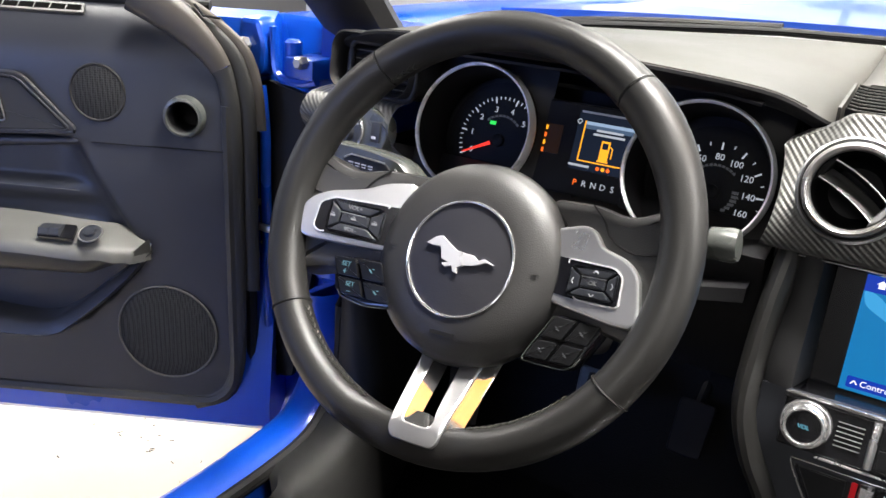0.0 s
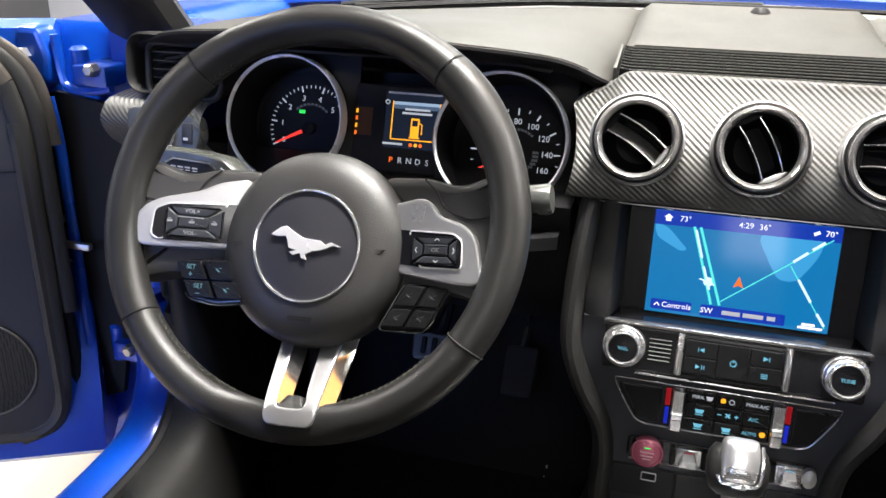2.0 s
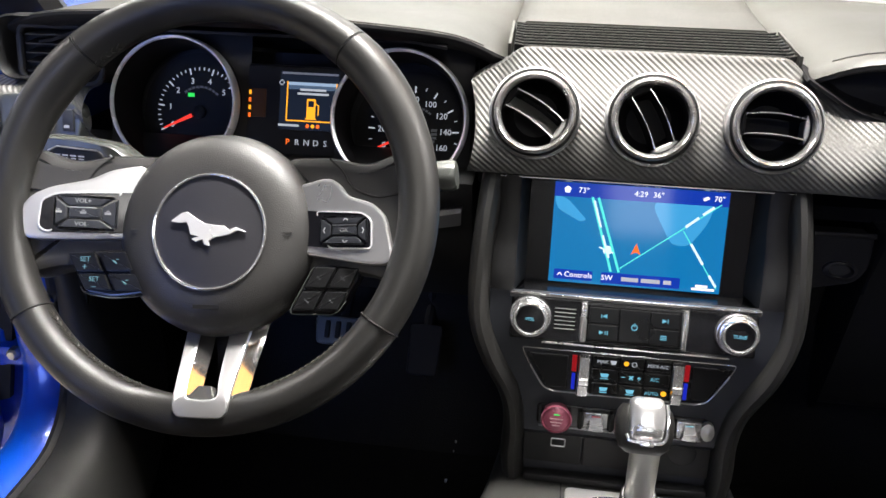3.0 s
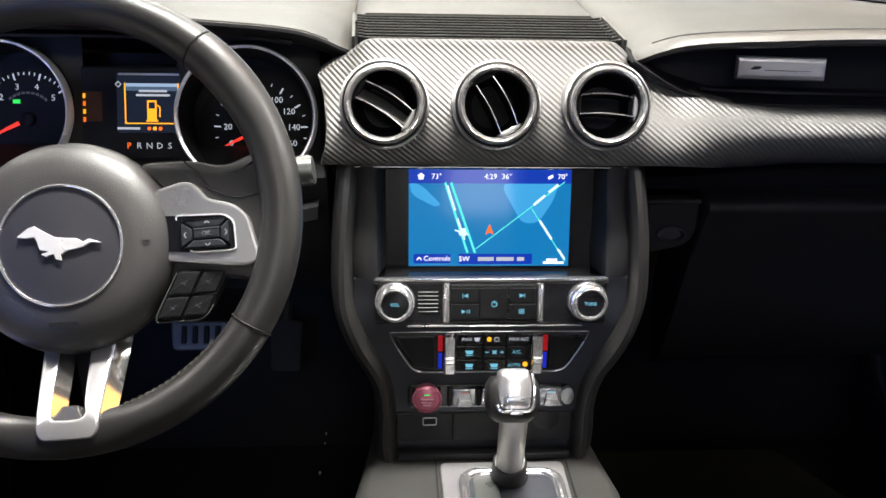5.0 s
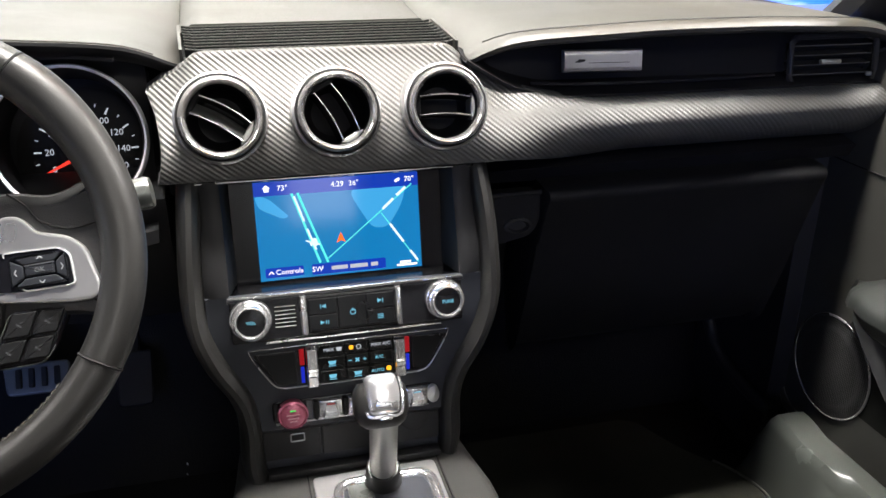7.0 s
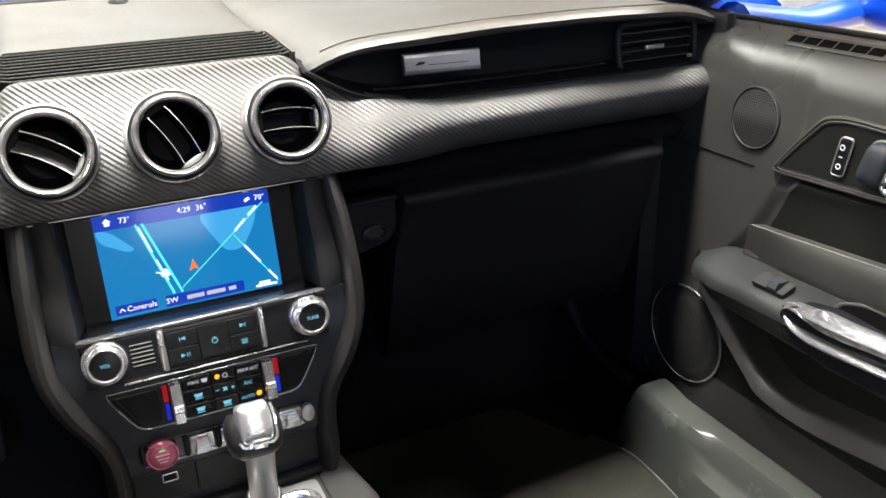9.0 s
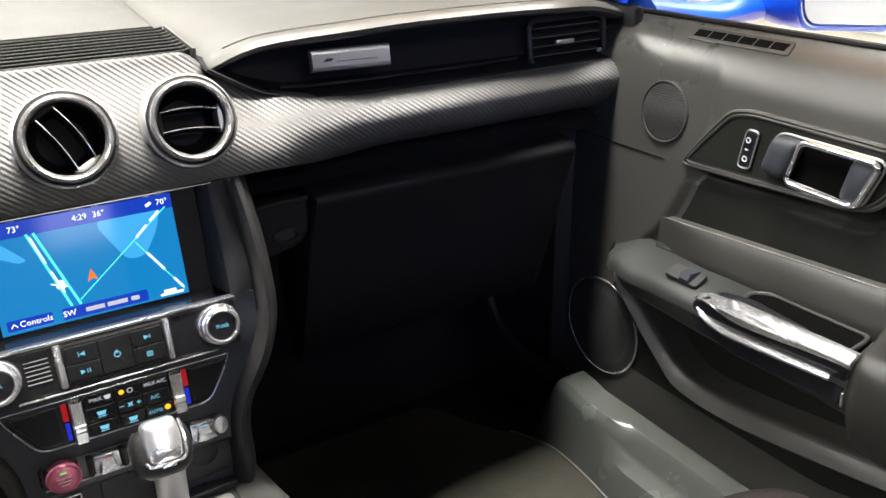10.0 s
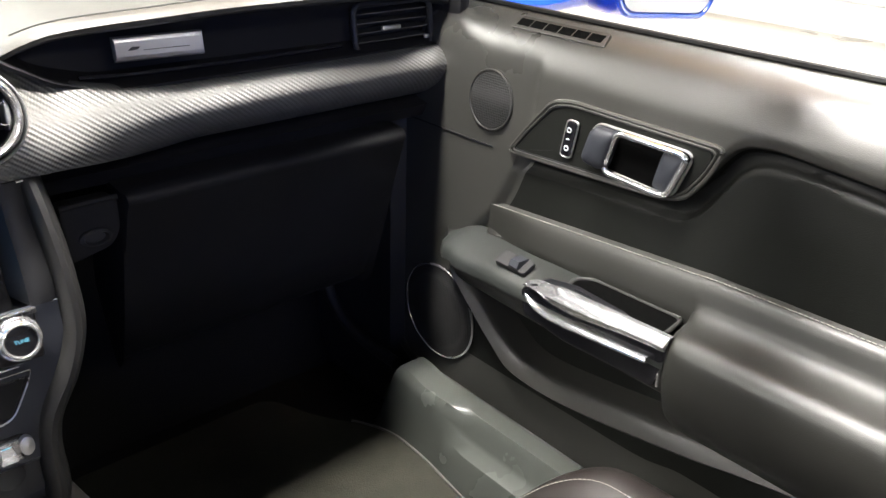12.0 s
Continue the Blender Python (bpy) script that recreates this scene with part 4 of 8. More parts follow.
def gauge(name, cx, cz, size, labels, red_from, needle_at, label):
    m = facing(cx, 0.060, cz, CLUSTER_LEAN)
    t = thing(name, label, "gauge", "instrument gauges", (cx, 0.06, 0.845))
    k = size / 0.0765
    part("bezel", lathe([(0.0718 * k, -0.006), (0.0726 * k, 0.001), (0.0748 * k, 0.003), (0.0765 * k, 0.0), (0.0768 * k, -0.012), (0.073 * k, -0.012)], m, 72, True), GAUGER, t, "bright silver bezel ring")
    part("barrel", lathe([(0.0722 * k, -0.002), (0.069 * k, -0.02), (0.0690, -0.054), (0.069, -0.062)], m, 64, caps=False), DARK, t, "deep black barrel")
    d = m @ Matrix.Translation((0.007 if cx < -0.4 else 0.007, -0.006 if cx < -0.4 else -0.011, -0.060))
    face = part("face", lathe([(0.0, 0.0), (0.070, 0.0), (0.0, -0.002)], d, 56), LENS, t, "dark dial face")
    n = len(labels)
    step = 232 / (n - 1)
    sub = 2 if n > 8 else 5
    for k in range((n - 1) * sub + 1):
        a = radians(206 - step * k / sub)
        big = k % sub == 0
        c, s = math.cos(a), math.sin(a)
        r0, r1 = (0.0455, 0.0530) if big else (0.0495, 0.0530)
        mat = REDDIM if red_from is not None and k / sub >= red_from else WHITEM
        part("tick", bar((c * r0, s * r0), (c * r1, s * r1), 0.0017 if big else 0.0010, 0.0009, 0.0006, d), mat, face, "", False)
        if big and labels[k // sub]:
            letters("numeral", labels[k // sub], 0.0098, d @ Matrix.Translation((c * 0.0375, s * 0.0375, 0.0008)), WHITEM, face)
    a = radians(206 - step * needle_at)
    c, s = math.cos(a), math.sin(a)
    part("needle", prism([(c * 0.010 - s * 0.0022, s * 0.010 + c * 0.0022), (c * 0.010 + s * 0.0022, s * 0.010 - c * 0.0022), (c * 0.048 + s * 0.0007, s * 0.048 - c * 0.0007), (c * 0.048 - s * 0.0007, s * 0.048 + c * 0.0007)], 0.003, 0.0045, d), REDM, t, "glowing red needle", False)
    part("needle_cap", lathe([(0.0080, 0.0012), (0.0076, 0.0040), (0.006, 0.0052), (0.0, 0.0055)], d, 28), DARK, t)
    return t, d, face


def instruments():
    t = thing("instrument_panel", "black instrument hood around the two gauges", "instrument panel", at=(-0.39, 0.1, 0.84))
    # hood: back, roof and floor round the gauges
    m = facing(-0.39, 0.066, 0.845, CLUSTER_LEAN)
    part("back_panel", prism([(-0.215, -0.10), (0.21, -0.10), (0.205, 0.072), (-0.215, 0.072)], -0.075, -0.060, m), DARK, t)
    rows = []
    for i in range(31):
        x = -0.66 + i * 0.0151
        a = ramp(x, [(-0.66, 0.0), (-0.59, 1.0), (-0.25, 1.0), (-0.20, 0.7), (-0.178, 0.2)])
        rows.append([(x, 0.040, 0.914 + 0.018 * a), (x, 0.055, 0.915 + 0.018 * a), (x, 0.10, 0.918 + 0.014 * a), (x, 0.16, 0.90)])
    part("hood_roof", sheet(rows, 0.003), DARK, t, "black underside of the hood")
    # shaped black panel between and round the rings
    for plate_bm in mask_panel(m):
        part("mask", plate_bm, PLASTIC, t, "black mask round the gauge")
    part("lower_lip", loft([[(x, 0.035, 0.740), (x, 0.018, 0.752 + d), (x, 0.022, 0.765 + d), (x, 0.075, 0.782 + d), (x, 0.10, 0.75)] for x, d in ((-0.60, -0.012), (-0.52, -0.020), (-0.45, 0.004), (-0.39, 0.014), (-0.335, 0.002), (-0.29, -0.018), (-0.25, -0.024), (-0.185, -0.010))]), DARK, t)
    tach, d, face = gauge("tachometer", -0.5215, 0.849, 0.0752, ["0", "1", "2", "3", "4", "5", "", ""], 6, 0.0, "round tachometer with chrome ring and red needle at zero")
    part("tell_tale", bar((-0.016, 0.020), (-0.008, 0.020), 0.0045, 0.0009, 0.0006, d), GREENM, face, "green indicator lamp", False)
    arc_bars(d, face, 0.030, 132, 52)
    for k in range(8):
        a, b = radians(10 - 5.6 * k), radians(10 - 5.6 * (k + 1))
        part("red_zone", bar((0.0545 * math.cos(a), 0.0545 * math.sin(a)), (0.0545 * math.cos(b), 0.0545 * math.sin(b)), 0.0026, 0.0009, 0.0006, d), REDDIM, face, "", False)
    speed, d, face = gauge("speedometer", -0.262, 0.845, 0.0762, [str(20 * k) for k in range(9)], None, 0.0, "round speedometer with chrome ring and red needle at zero")
    arc_bars(d, face, 0.029, 125, 55)
    part("red_glow_zone", bar((-0.045, -0.036), (-0.030, -0.050), 0.004, 0.0009, 0.0006, d), REDDIM, face, "", False)
    # inner kph scale as short grey bars
    for k in range(6):
        a = radians(10 - 12 * k)
        part("small_scale", bar((math.cos(a) * 0.021, math.sin(a) * 0.021), (math.cos(a) * 0.028, math.sin(a) * 0.021 + 0.0), 0.003, 0.0009, 0.0006, d), DIMM, face, "", False)
    # message display between the gauges
    c = facing(-0.358, 0.080, 0.8535, CLUSTER_LEAN)
    disp = thing("message_display", "small lit driver display with amber frame and gear letters", "display", at=(-0.358, 0.08, 0.8535))
    part("housing", prism([(-0.094, -0.062), (0.026, -0.062), (0.026, 0.040), (-0.094, 0.040)], -0.05, -0.006, c, 0.003, 0.006), DARK, disp)
    scr = part("screen", prism([(-0.046, -0.032), (0.022, -0.032), (0.022, 0.033), (-0.046, 0.033)], -0.006, -0.005, c), LCDBG, disp, "dark navy screen", False)
    part("upper_band", bar((-0.044, 0.0310), (0.021, 0.0310), 0.0022, -0.0044, 0.0005, c), GREYM, scr, "", False)
    part("lit_band", bar((-0.036, 0.0195), (0.021, 0.0195), 0.0035, -0.0044, 0.0005, c), LCDTOP, scr, "pale glowing band", False)
    part("lit_band", bar((-0.036, 0.0155), (0.021, 0.0155), 0.0045, -0.0044, 0.0005, c), LCDMID, scr, "", False)
    for a, b in (((-0.037, -0.022), (-0.037, 0.0215)), ((-0.037, -0.022), (0.020, -0.022)), ((0.020, -0.022), (0.020, 0.0215))):
        part("amber_line", bar(a, b, 0.0014, -0.0040, 0.0005, c), AMBER, scr, "", False)
    for yy, ww in ((0.0130, 0.030), (0.0085, 0.036)):
        part("text_bar", bar((-0.007 - ww / 2, yy), (-0.007 + ww / 2, yy), 0.0024, -0.0036, 0.0005, c), WHITEM, scr, "", False)
    # fuel pump sign
    c2, c = c, c @ Matrix.Translation((-0.0075, 0, 0))
    pump = join(prism([(-0.006, -0.019), (0.004, -0.019), (0.004, 0.003), (-0.006, 0.003)], -0.0042, -0.0036, c, 0, 0.001, 2), bar((-0.0075, -0.0193), (0.0055, -0.0193), 0.0014, -0.0036, 0.0005, c), bar((0.004, -0.002), (0.0075, -0.004), 0.0012, -0.0036, 0.0005, c), bar((0.0075, -0.004), (0.0075, -0.015), 0.0012, -0.0036, 0.0005, c))
    part("pump_sign", pump, AMBER, scr, "amber fuel pump sign", False)
    part("pump_window", prism([(-0.0042, -0.006), (0.0024, -0.006), (0.0024, 0.0008), (-0.0042, 0.0008)], -0.0035, -0.0031, c), LCDBG, scr, "", False)
    c = c2
    part("text_bar", bar((-0.046, -0.0275), (-0.022, -0.0275), 0.0024, -0.0040, 0.0005, c), WHITEM, scr, "", False)
    for x in (-0.012, -0.006, 0.000):
        part("warning_lamp", lathe([(0.0, 0.0), (0.0022, 0.0), (0.0, 0.0006)], c @ Matrix.Translation((x, -0.0275, -0.0045)), 12), ORANGE if x != -0.006 else AMBER, scr, "orange warning lamp")
    part("compass_mark", join(bar((-0.047, 0.020), (-0.044, 0.023), 0.0008, -0.004, 0.0005, c), bar((-0.044, 0.023), (-0.041, 0.020), 0.0008, -0.004, 0.0005, c), bar((-0.047, 0.020), (-0.044, 0.017), 0.0008, -0.004, 0.0005, c), bar((-0.044, 0.017), (-0.041, 0.020), 0.0008, -0.004, 0.0005, c)), WHITEM, scr, "", False)
    for k, ch in enumerate("PRNDS"):
        letters("gear_letter", ch, 0.0095, c @ Matrix.Translation((-0.0345 + 0.0110 * k, -0.0465, -0.0052)), ORANGE if k == 0 else WHITEM, disp)
    part("lamp_window", prism([(-0.0865, -0.020), (-0.062, -0.020), (-0.062, 0.012), (-0.0865, 0.012)], -0.006, -0.0052, c), LAMPWIN, disp, "dim amber lamp window", False)
    for k in range(4):
        part("warning_lamp", rbox(-0.081, -0.018 + 0.0085 * k, -0.0055, 0.0030, 0.0050, 0.001, 0.0004, c), AMBER if k % 2 else ORANGE, disp, "amber warning lamp", False)


def arc_bars(d, face, r, a0, a1):
    """The curved line of small words under the numerals, too small to read."""
    n = 9
    for k in range(n):
        a = radians(a0 + (a1 - a0) * k / (n - 1))
        b = radians(a0 + (a1 - a0) * (k + 0.7) / (n - 1))
        part("word_bar", bar((r * math.cos(a), r * math.sin(a)), (r * math.cos(b), r * math.sin(b)), 0.0026, 0.0009, 0.0006, d), DIMM, face, "", False)


def mask_panel(m):
    """Two plates, each with a round hole: fans of quads from the hole to a box round it."""
    plates = []
    for cx, cy, x0, x1 in ((-0.1315, 0.0042, -0.216, -0.050), (0.128, 0.0, 0.0505, 0.206)):
        bm = bmesh.new()
        inner, outer = [], []
        for k in range(48):
            a = 2 * math.pi * k / 48
            c, s = math.cos(a), math.sin(a)
            inner.append(m @ Vector((cx + 0.0750 * c, cy + 0.0750 * s, -0.010)))
            reach = min((x1 - cx) / c if c > 1e-6 else 9, (x0 - cx) / c if c < -1e-6 else 9, 0.090 / abs(s) if abs(s) > 1e-6 else 9)
            reach = max(reach, 0.0775)
            outer.append(m @ Vector((cx + reach * c, cy + reach * s, -0.018)))
        vi, vo = [bm.verts.new(p) for p in inner], [bm.verts.new(p) for p in outer]
        for k in range(48):
            j = (k + 1) % 48
            bm.faces.new((vi[k], vi[j], vo[j], vo[k]))
        plates.append(bm)
    return plates


# ---- steering ----
def wheel_frame(at, tilt, roll, yaw):
    """The wheel's plane: its top leans forward by tilt, it is steered by roll and faces aside by yaw."""
    return Matrix.Translation(at) @ pose(0, 0, 0, 90 - tilt, 0, yaw) @ pose(0, 0, 0, 0, 0, roll)


WHEEL = wheel_frame((-0.3605, -0.2201, 0.8358), 27.24, 2.95, 0.67)


def steering_wheel():
    W = WHEEL
    t = thing("steering_wheel", "black leather steering wheel with satin silver three-spoke trim", "steering wheel", at=(-0.3605, -0.2201, 0.8358))
    R, r, V = 0.1707, 0.0163, 0.9816
    cuts = [(-33, 49), (49, 131), (131, 213), (213, 327)]
    for a0, a1 in cuts:
        n = max(int((a1 - a0) / 3), 8)
        rings = []
        for k in range(n + 1):
            a = radians(a0 + 0.35 + (a1 - a0 - 0.7) * k / n)
            grip = 1.0 + 0.10 * (math.exp(-((math.degrees(a) % 360 - 140) / 16) ** 2) + math.exp(-((math.degrees(a) % 360 - 40) / 16) ** 2))
            ring = []
            for q in range(16):
                b = 2 * math.pi * q / 16
                rr = R + r * grip * math.cos(b)
                flat = 1 - 0.50 * ramp(abs(math.degrees(a) % 360 - 270), [(9, 1), (24, 0)]) if math.sin(b) > 0 else 1
                ring.append(W @ Vector((rr * math.cos(a), rr * math.sin(a) * V, r * 1.08 * grip * flat * math.sin(b))))
            rings.append(ring)
        part("rim_section", loft(rings), LEATHER, t, "black leather rim wrap")
    for ang in (49, 131, 213, 327):
        a = radians(ang)
        path = [W @ Vector(((R + (r + 0.0003) * math.cos(b)) * math.cos(a), (R + (r + 0.0003) * math.cos(b)) * math.sin(a) * V, (r * 1.08 + 0.0003) * math.sin(b))) for b in [2 * math.pi * q / 20 for q in range(21)]]
        part("rim_seam", tube(path, 0.0009, 5), RUBBER, t, "narrow seam in the leather")
    # stitches along the inner edge
    bm = bmesh.new()
    for k in range(125):
        deg = 58 + k * 2.1
        if not (119 < deg < 130 or 214 < deg < 252 or 286 < deg < 318):
            continue
        for w in (-1, 1):
            pts = []
            for f in (0.0, 0.25, 0.5, 0.75, 1.0):
                a = radians(deg + f * 1.5 + 0.25)
                b = radians(192 + w * (2 + 8 * (1 - f)))
                rr = R + (r + 0.0001 + 0.0009 * math.sin(f * math.pi)) * math.cos(b)
                pts.append(W @ Vector((rr * math.cos(a), rr * math.sin(a) * V, -(r * 1.08 + 0.0001 + 0.0009 * math.sin(f * math.pi)) * math.sin(b))))
            bm = join(bm, tube(pts, 0.0006, 5))
    part("stitching", bm, STITCH, t, "dark thread stitching", kind="stuff")
    hub = W @ Matrix.Translation((-0.0003, -0.0213, 0.0090))
    body = part("hub", lathe([(0.058, -0.095), (0.078, -0.072), (0.0838, -0.052), (0.0848, -0.040), (0.0825, -0.030), (0.0760, -0.0225), (0.066, -0.0180), (0.0575, -0.0158), (0.0510, -0.0150), (0.0482, -0.0150), (0.0474, -0.0170), (0.0, -0.0160)], hub, 80), HUBV, t, "grained black airbag cover")
    part("emblem_disc", lathe([(0.0462, -0.0180), (0.0458, -0.0152), (0.034, -0.0144), (0.0, -0.0139)], hub, 60), EMBD, body, "smooth dark emblem disc")
    part("emblem_ring", hoop(0.0466, 0.0013, hub @ Matrix.Translation((0, 0, -0.0143)), 80, 8), CHROME, body, "bright silver emblem ring")
    # the emblem as one plain silver sweep
    e = hub @ Matrix.Translation((0, 0.001, -0.0137)) @ pose(0, 0, 0, 0, 0, -6)
    sweep = [(-0.0315, 0.0035), (-0.0245, 0.0105), (-0.0195, 0.0125), (-0.0120, 0.0088), (-0.004, 0.0052), (0.004, 0.0048), (0.0125, 0.0052), (0.0175, 0.0024), (0.0225, 0.0052), (0.0315, 0.0028), (0.0240, 0.0026), (0.0185, -0.0012), (0.0125, -0.0034), (0.0070, -0.0046), (0.0020, -0.0085), (0.0030, -0.0125), (-0.0010, -0.0120), (-0.0030, -0.0080), (-0.0090, -0.0105), (-0.0125, -0.0085), (-0.0070, -0.0062), (-0.0140, -0.0052), (-0.0165, 0.0010), (-0.0185, 0.0040), (-0.0250, 0.0028)]
    part("emblem", prism(sweep, 0.0, 0.0022, e, 0.0004), RING, body, "plain silver emblem shape", False)
    for sx in (-1, 1):
        part("hub_mark", join(bar((sx * 0.0625 - 0.005, 0.001), (sx * 0.0625 + 0.005, 0.001), 0.0007, -0.0165, 0.0025, hub), bar((sx * 0.0625 - 0.003, -0.0016), (sx * 0.0625 + 0.003, -0.0016), 0.0007, -0.0165, 0.0025, hub)), HUBV, body, "", False)
    part("airbag_word_bar", bar((-0.011, -0.0605), (0.011, -0.0605), 0.0030, -0.0162, 0.002, hub), DARK, body, "", False)
    # side spokes: the trim dips towards the hub and runs under it
    for sx in (-1, 1):
        S = W @ Matrix(((1, 0, 0, 0), (0, 1, 0, 0), (sx * 0.29, 0, 1, -0.0435), (0, 0, 0, 1)))
        # pads take the paler hub vinyl, so light from above is in their colour
        sp = part("spoke", prism([(sx * x, y) for x, y in [(0.050, 0.046), (0.098, 0.044), (0.124, 0.036), (0.163, 0.050), (0.163, -0.064), (0.128, -0.052), (0.060, -0.056)]], -0.040, -0.0045, S, 0.008, 0.012), HUBV, t, "padded spoke, paler than the rim as if lit from above")
        part("spoke_seam", tube([S @ Vector((sx * p.x, p.y, -0.0038)) for p in spline([(0.093, 0.042, 0), (0.105, 0.031, 0), (0.114, 0.018, 0), (0.135, 0.0095, 0), (0.156, 0.012, 0)], 14)], 0.0009, 5), RUBBER, sp)
        if sx > 0:
            out = [(0.066, 0.0200), (0.0780, 0.0222), (0.0900, 0.0250), (0.0985, 0.0240), (0.1050, 0.0190), (0.1110, 0.0105), (0.1338, 0.0037), (0.1450, -0.0065), (0.1530, -0.0386), (0.1463, -0.0455), (0.1295, -0.0450), (0.0986, -0.0405), (0.066, -0.036)]
            win = [(0.066, -0.0005), (0.0847, -0.0020), (0.1255, -0.0040), (0.1330, -0.0098), (0.1342, -0.0325), (0.0971, -0.0318), (0.066, -0.029)]
            cx, cy, kx, ky = 0.1115, -0.0180, 0.96, 1.13
        else:
            out = [(0.066, 0.0355), (0.0910, 0.0300), (0.1068, 0.0212), (0.1373, 0.0132), (0.1509, 0.0058), (0.1583, -0.0060), (0.1605, -0.0200), (0.1560, -0.0280), (0.1478, -0.0310), (0.1139, -0.0300), (0.066, -0.0270)]
            win = [(0.066, 0.0115), (0.0803, 0.0108), (0.1297, 0.0080), (0.1415, 0.0020), (0.1430, -0.0205), (0.1355, -0.0245), (0.066, -0.0228)]
            cx, cy, kx, ky = -0.1095, -0.0075, 1.10, 1.36
        part("silver_trim", prism(rounded([(sx * x, y) for x, y in out], 0.006, 4), -0.012, 0.0030, S, 0.0025), TRIMS, sp, "satin silver spoke trim")
        part("trim_lip", tube([S @ Vector((p[0], p[1], 0.0034)) for p in rounded([(sx * x, y) for x, y in win[1:-1]], 0.004, 4)], 0.0008, 5), RING, sp, "thin bright lip")
        part("button_well", prism([(sx * x, y) for x, y in win], 0.0020, 0.0036, S, 0, 0.004), GLOSS, sp, "glossy black button well", False)
        keys = [[(-0.022, 0.010), (0.018, 0.010), (0.010, 0.0042), (-0.012, 0.0042)], [(-0.022, -0.010), (0.018, -0.010), (0.010, -0.0042), (-0.012, -0.0042)], [(-0.0235, 0.009), (-0.013, 0.0038), (-0.013, -0.0038), (-0.0235, -0.009)], [(0.0195, 0.009), (0.0112, 0.0038), (0.0112, -0.0038), (0.0195, -0.009)], [(-0.012, 0.0034), (0.010, 0.0034), (0.010, -0.0034), (-0.012, -0.0034)]]
        for key in keys:
            pts = [(cx + sx * x * kx, cy + y * ky) for x, y in key]
            part("button", prism(pts, 0.0030, 0.0054, S, 0.0012, 0.0010, 2), STACK, sp, "dark grey push button")
        part("key_edge", bar((cx - 0.0115, cy + 0.0043), (cx + 0.010, cy + 0.0043), 0.0008, 0.0056, 0.0006, S), SATIN, sp, "", False)
        sign = [[(-0.002, 0.0070), (0, 0.0087), (0.002, 0.0070)], [(-0.002, -0.0070), (0, -0.0087), (0.002, -0.0070)], [(-0.0175, 0.002), (-0.019, 0), (-0.0175, -0.002)], [(0.0145, 0.002), (0.016, 0), (0.0145, -0.002)]]
        if sx > 0:
            for s in sign:
                q = [(cx + p[0], cy + p[1] * ky) for p in s]
                part("button_mark", join(bar(q[0], q[1], 0.0007, 0.0060, 0.0009, S), bar(q[1], q[2], 0.0007, 0.0060, 0.0009, S)), GREYM, sp, "", False)
            letters("button_word", "OK", 0.0050, S @ Matrix.Translation((cx - 0.001, cy, 0.0056)), MARKD, sp)
        else:
            letters("button_word", "VOL+", 0.0050, S @ Matrix.Translation((cx, cy + 0.0096, 0.0056)), MARKD, sp)
            letters("button_word", "VOL-", 0.0050, S @ Matrix.Translation((cx, cy - 0.0096, 0.0056)), MARKD, sp)
            for px in (-0.018, 0.0005, 0.019):
                part("button_mark", join(bar((cx + px - 0.0022, cy), (cx + px + 0.0022, cy), 0.0020, 0.0060, 0.0009, S), bar((cx + px - 0.001, cy + 0.002), (cx + px + 0.001, cy + 0.002), 0.0008, 0.0060, 0.0009, S)), MARKD, sp, "", False)
        # lower button cluster
        if sx > 0:
            pod = [(0.126, -0.0455), (0.086, -0.0450), (0.0655, -0.0855), (0.1030, -0.0850), (0.1105, -0.0775)]
        else:
            pod = [(-0.1275, -0.0390), (-0.072, -0.0365), (-0.052, -0.0735), (-0.083, -0.0775), (-0.1090, -0.0735)]
        part("switch_pod", prism(pod, -0.034, -0.015, W, 0.003, 0.005), GLOSS, sp, "glossy black switch pod")
        part("pod_edge", tube([W @ Vector((p[0], p[1], -0.0145)) for p in rounded(pod, 0.006, 3)][6:], 0.0006, 5), SILL, sp)
        a, b, c, d = Vector(pod[0]), Vector(pod[1]), Vector(pod[2]), Vector(pod[4]) if sx < 0 else Vector((0.1075, -0.0840))
        quads = []
        for u0, u1, v0, v1 in ((0.06, 0.47, 0.05, 0.48), (0.53, 0.95, 0.05, 0.48), (0.06, 0.47, 0.54, 0.92), (0.53, 0.95, 0.54, 0.92)):
            quads.append([(a + (b - a) * u) * (1 - v) + (d + (c - d) * u) * v for u, v in ((u0, v0), (u1, v0), (u1, v1), (u0, v1))])
        for k, qd in enumerate(quads):
            pts = [tuple(p) for p in qd]
            part("button", prism(pts, -0.0155, -0.0120, W, 0.001, 0.0015, 2), KEYB, sp, "dark grey push button")
            mx, my = sum(p[0] for p in pts) / 4, sum(p[1] for p in pts) / 4
            if sx < 0 and k in (0, 2):
                letters("button_word", "SET", 0.0058, W @ Matrix.Translation((mx, my + 0.0022, -0.0117)), CYDIM, sp)
                part("button_mark", join(bar((mx - 0.0018, my - 0.0040), (mx + 0.0018, my - 0.0040), 0.0006, -0.0114, 0.0007, W), bar((mx, my - 0.0058 if k == 0 else my - 0.0038), (mx, my - 0.0022 if k == 0 else my - 0.0042), 0.0006, -0.0114, 0.0007, W)), CYDIM, sp, "", False)
            else:
                part("button_mark", join(bar((mx - 0.0024, my + 0.0010), (mx + 0.0008, my - 0.0018), 0.0011, -0.0114, 0.0007, W), bar((mx + 0.0004, my + 0.0017), (mx + 0.0025, my + 0.0017), 0.0006, -0.0114, 0.0007, W)), CYDIM if sx < 0 else DIMM, sp, "", False)
        # shift paddle behind the spoke
        pd = [(sx * x, y) for x, y in [(0.095, 0.030), (0.140, 0.044), (0.156, 0.038), (0.158, 0.026), (0.128, 0.010), (0.095, 0.010)]]
